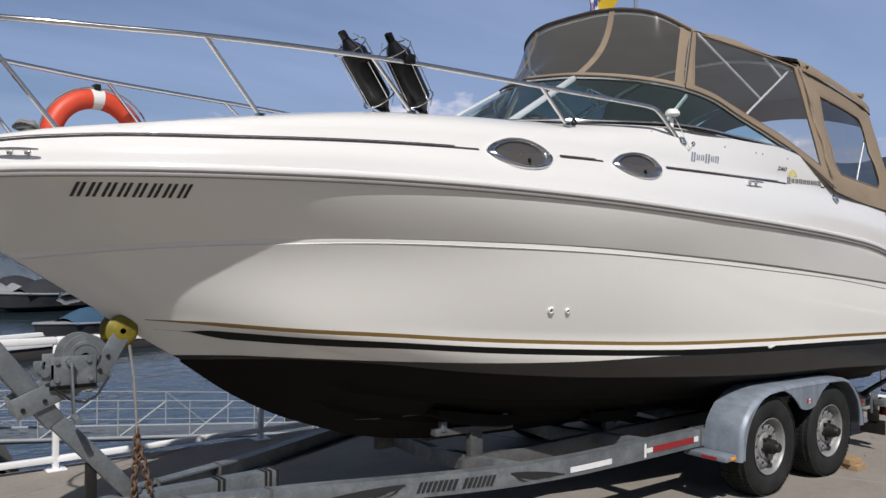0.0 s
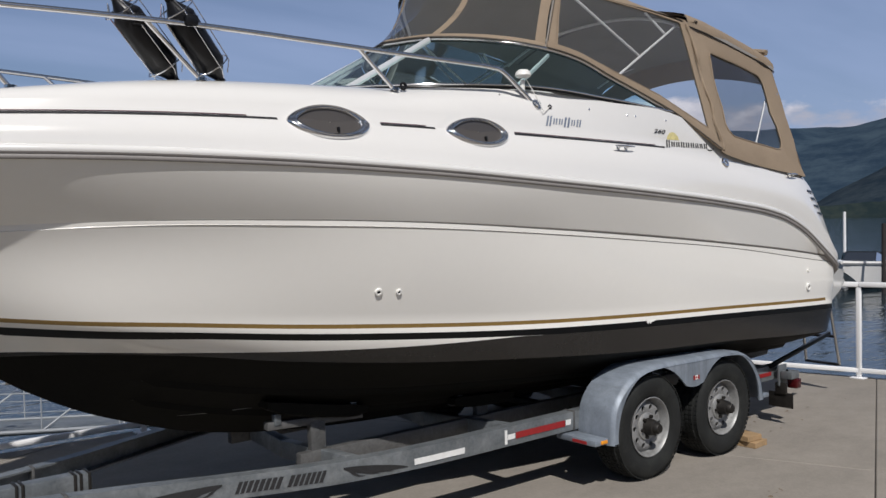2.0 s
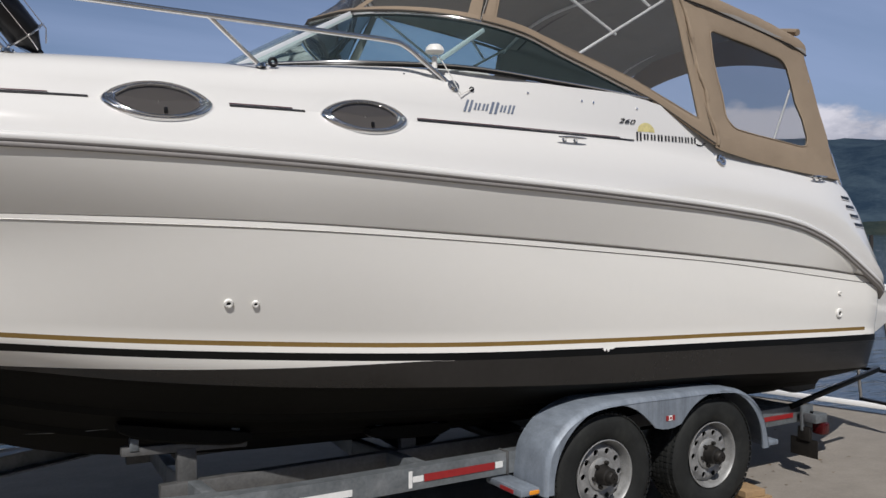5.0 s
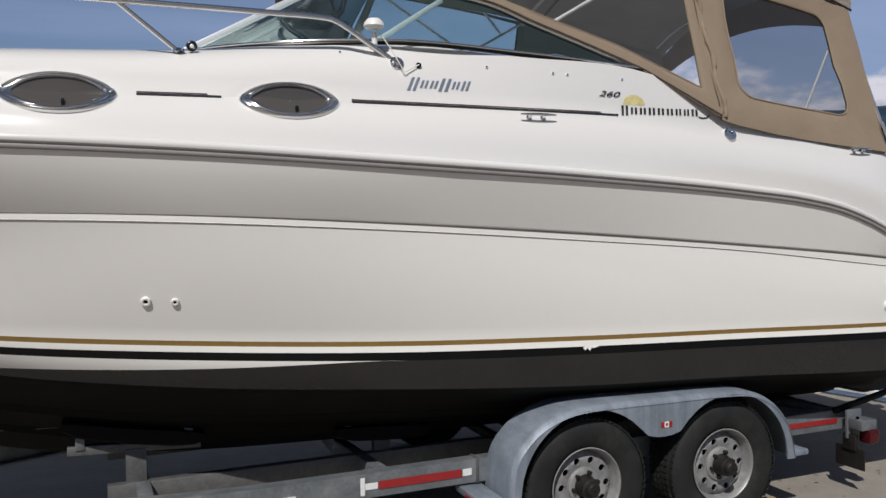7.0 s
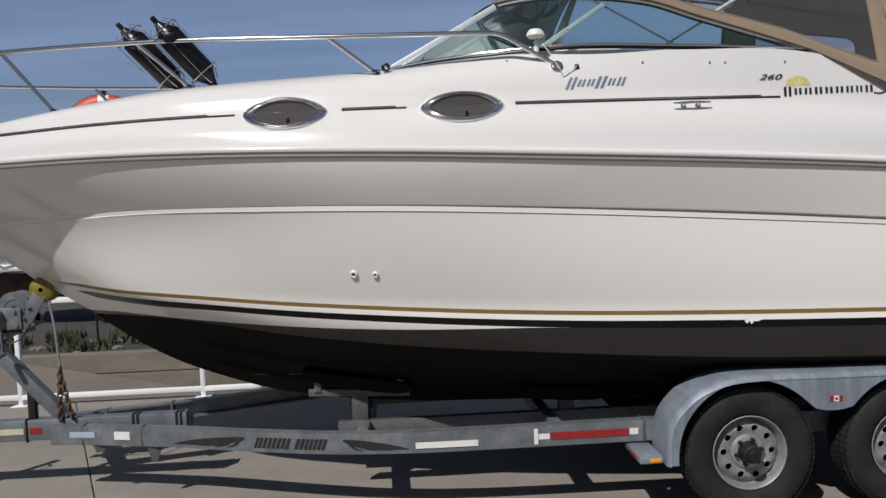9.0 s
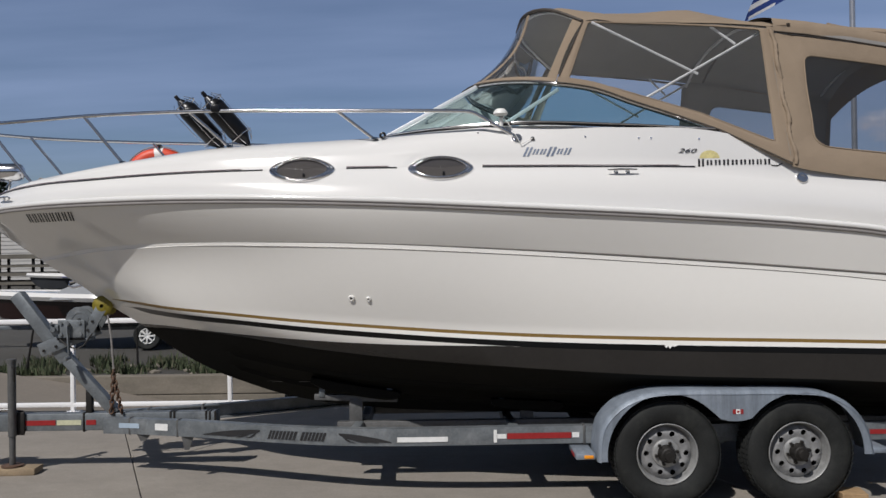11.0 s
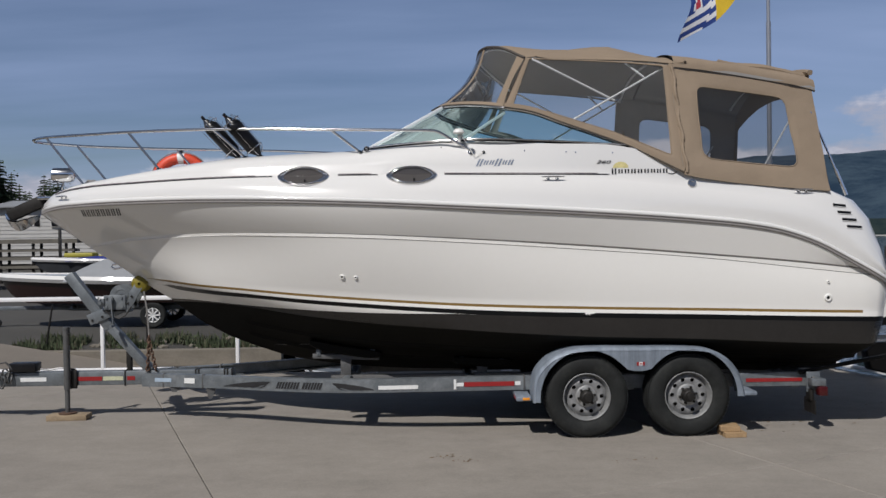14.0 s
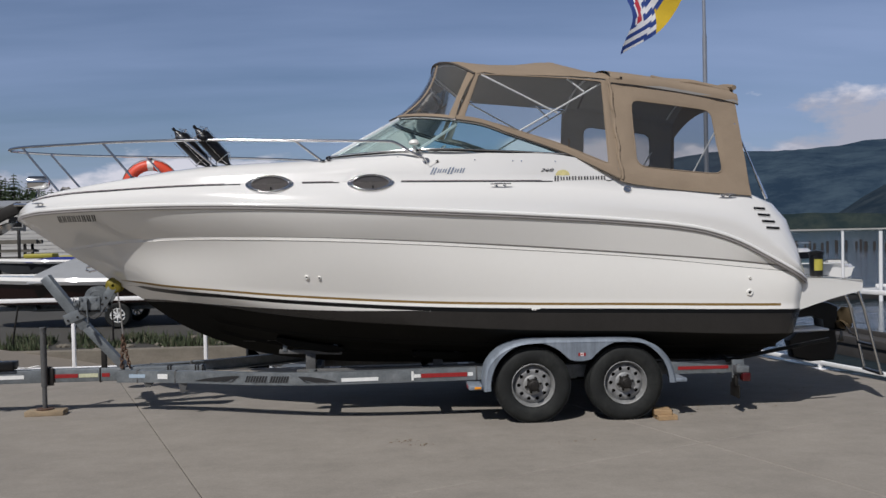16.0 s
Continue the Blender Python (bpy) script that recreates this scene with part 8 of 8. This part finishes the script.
store = shed("storage_shed", -22.2, 43.0, 0.4, 0.1, 8.6, 6.0, 3.55, 0.4, False, "white sided storage building behind the yard")
for x in (-24.3, -22.9):
    g = Geo()
    g.box((x - 0.42, 39.77, 2.75), (x + 0.42, 39.84, 3.45), bevel=0.01)
    wf = g.done("window_frame", M["siding"], store)
    g = Geo()
    g.box((x - 0.36, 39.75, 2.81), (x + 0.36, 39.768, 3.39), bevel=0.0)
    g.done("window_pane", M["blackplastic"], wf, "dark window pane")
rack = thing("timber_rack", (-19.7, 30.3, 0.0), "steel rack stacked with weathered timber", "rack")
for x in (-21.2, -19.7, -18.2):
    for y in (30.0, 30.8):
        g = Geo()
        g.box((x - 0.05, y, 0.0), (x + 0.05, y + 0.1, 2.0))
        g.done("upright", M["iron"], rack)
M["oldwood"] = material("weathered_grey_timber", (0.13, 0.12, 0.10), 0.9, vary=0.3, scale=3, fine=30)
rg = random.Random(31)
for k in range(5):
    for j in range(4):
        g = Geo()
        z = 0.3 + 0.38 * k
        g.box((-21.8 + rg.uniform(-0.3, 0.3), 29.9 + 0.26 * j, z), (-17.8 + rg.uniform(-0.5, 0.3), 30.12 + 0.26 * j, z + rg.uniform(0.08, 0.2)))
        g.done("plank", M["oldwood"], rack)
skip = thing("yellow_equipment", (-15.8, 27.0, 0.0), "small yellow machine on a dark frame in the yard", "machine")
g = Geo()
g.box((-16.8, 26.6, 1.22), (-15.6, 27.3, 1.40), bevel=0.05)
g.box((-15.4, 26.7, 1.12), (-14.7, 27.2, 1.30), bevel=0.04)
g.done("yellow_body", M["label_yellow"], skip)
for x, y, top in ((-16.8, 27.0, 1.25), (-15.6, 27.0, 1.25), (-14.6, 27.0, 1.25), (-16.95, 26.62, 2.4)):
    g = Geo()
    g.beam((x, y, 0.0), (x, y, top), 0.1, 0.1, up=(1, 0, 0))
    g.done("stand_leg", M["iron"], skip)

# ---- conifers and broadleaf trees beyond the yard ----
M["needles"] = material("conifer_needles", (0.03, 0.049, 0.019), 0.9, vary=0.45, scale=1.5, fine=12)
M["leaves"] = material("summer_leaves", (0.045, 0.075, 0.024), 0.85, vary=0.4, scale=1.2, fine=10)
M["bark"] = material("brown_bark", (0.09, 0.065, 0.045), 0.95, vary=0.3, scale=6)


def conifer(x, y, z, h, seed):
    rg = random.Random(seed)
    ob = thing("spruce", (x, y, z), "tall dark green spruce behind the boat yard", "tree", "trees behind the yard")
    g = Geo()
    g.tube([(x, y, z), (x, y, z + h * 0.5), (x, y, z + h)], [h * 0.022, h * 0.013, 0.02], 8)
    g.done("trunk", M["bark"], ob)
    g = Geo()
    levels = int(h * 4.5)
    for i in range(levels):
        t = (i + rg.random() * 0.6) / levels
        zz = z + h * (0.10 + 0.90 * t)
        reach = h * 0.25 * (1 - t) ** 0.85 + 0.12
        nb = max(6, int(12 * (1 - t) + 5))
        for k in range(nb):
            a = 2 * math.pi * (k + rg.random()) / nb
            r = reach * rg.uniform(0.65, 1.12)
            d = Vector((math.cos(a), math.sin(a), 0))
            side_v = Vector((-d.y, d.x, 0))
            n = 5
            for j in range(n):
                f = (j + 0.4) / n
                c = Vector((x, y, zz)) + d * (r * f) + Vector((0, 0, -0.28 * r * f * f + 0.05 * r * f))
                w = r * 0.36 * (1 - 0.55 * f) * rg.uniform(0.7, 1.2)
                dr = -rg.uniform(0.10, 0.26) * r - 0.05
                for sd in (1, -1):
                    tip = c + side_v * (w * sd) + d * (0.22 * r) + Vector((0, 0, dr * 0.6))
                    g.add([c - d * (0.1 * r) + Vector((0, 0, 0.03)), c + d * (0.16 * r), tip], [[0, 1, 2]])
                g.add([c - d * 0.05 * r, c + d * (0.18 * r) + side_v * 0.05, c + d * 0.1 * r + Vector((0, 0, dr))], [[0, 1, 2]])
    g.done("crown", M["needles"], ob, smooth=0)
    return ob


def broadleaf(x, y, z, h, seed):
    rg = random.Random(seed)
    ob = thing("broadleaf_tree", (x, y, z), "green broadleaf tree beyond the yard", "tree", "trees behind the yard")
    g = Geo()
    g.tube([(x, y, z), (x + 0.1, y, z + h * 0.3), (x, y + 0.1, z + h * 0.65)], [h * 0.03, h * 0.022, h * 0.01], 8)
    tips = []
    for k in range(7):
        a = rg.uniform(0, 6.28)
        e = Vector((x + math.cos(a) * h * rg.uniform(0.12, 0.3), y + math.sin(a) * h * rg.uniform(0.12, 0.3), z + h * rg.uniform(0.5, 0.9)))
        g.tube([(x, y, z + h * rg.uniform(0.25, 0.45)), tuple(e)], [h * 0.012, h * 0.004], 6)
        tips.append(e)
    g.done("trunk", M["bark"], ob)
    g = Geo()
    for e in tips + [Vector((x, y, z + h * 0.75))]:
        for i in range(420):
            p = e + Vector((rg.gauss(0, 1), rg.gauss(0, 1), rg.gauss(0, 0.8))) * h * 0.085
            s = h * rg.uniform(0.010, 0.020)
            a, b = Vector((rg.uniform(-1, 1), rg.uniform(-1, 1), rg.uniform(-1, 1))), Vector((rg.uniform(-1, 1), rg.uniform(-1, 1), rg.uniform(-1, 1)))
            g.add([p, p + a * s * 1.4, p + (a + b) * s, p + b * s * 1.4], [[0, 1, 2, 3]])
    g.done("crown", M["leaves"], ob, smooth=0)
    return ob


for i, (be, d, h) in enumerate(((-28.4, 62, 8.6), (-30.8, 60, 10.4), (-29.6, 66, 9.6), (-27.0, 68, 6.3), (-32.5, 64, 11.0), (-33.8, 58, 9.5), (-26.0, 72, 5.2), (-31.7, 55, 8.4), (-27.7, 58, 6.3), (-29.1, 57, 8.2), (-30.2, 70, 10.5), (-25.2, 66, 6.0), (-24.4, 70, 6.4), (-23.6, 74, 5.6), (-26.6, 64, 5.2), (-22.8, 70, 4.6), (-24.8, 80, 6.8), (-22.2, 82, 6.0), (-20.9, 86, 5.2), (-26.2, 82, 5.8), (-25.6, 76, 4.8), (-21.5, 78, 4.4))):
    x, y = at_bearing((-1.3, -7.5), be, d)
    conifer(x, y, 0.8, h, 100 + i)
for i, (be, d, h) in enumerate(((-23.2, 86, 6.0), (-18.5, 90, 5.6), (-29.0, 84, 8.5))):
    x, y = at_bearing((-1.3, -8.5), be, d)
    broadleaf(x, y, 1.4, h, 200 + i)
# black tub with a yellow label standing on the swim platform
tub = thing("tub", (3.18, -0.45, 1.285), "black plastic tub with a yellow label on the swim platform", "tub")
g = Geo()
g.lathe([(0.004, 0.0), (0.062, 0.0), (0.066, 0.01), (0.07, 0.22), (0.066, 0.235), (0.004, 0.235)], (3.18, -0.45, 1.287), axis="z", steps=24)
g.done("body", M["blackplastic"], tub, "black tub body")
g = Geo()
g.lathe([(0.004, 0.045), (0.06, 0.043), (0.076, 0.03), (0.078, 0.0), (0.068, -0.006)], (3.18, -0.45, 1.515), axis="z", steps=24)
g.done("lid", M["blackplastic"], tub, "black rimmed lid")
g = Geo()
g.grid([[Vector((3.18 + 0.0715 * math.cos(q), -0.45 + 0.0715 * math.sin(q), z)) for q in [-2.3 + 1.3 * k / 8 for k in range(9)]] for z in (1.35, 1.47)])
g.done("label_patch", M["label_yellow"], tub, "yellow label")
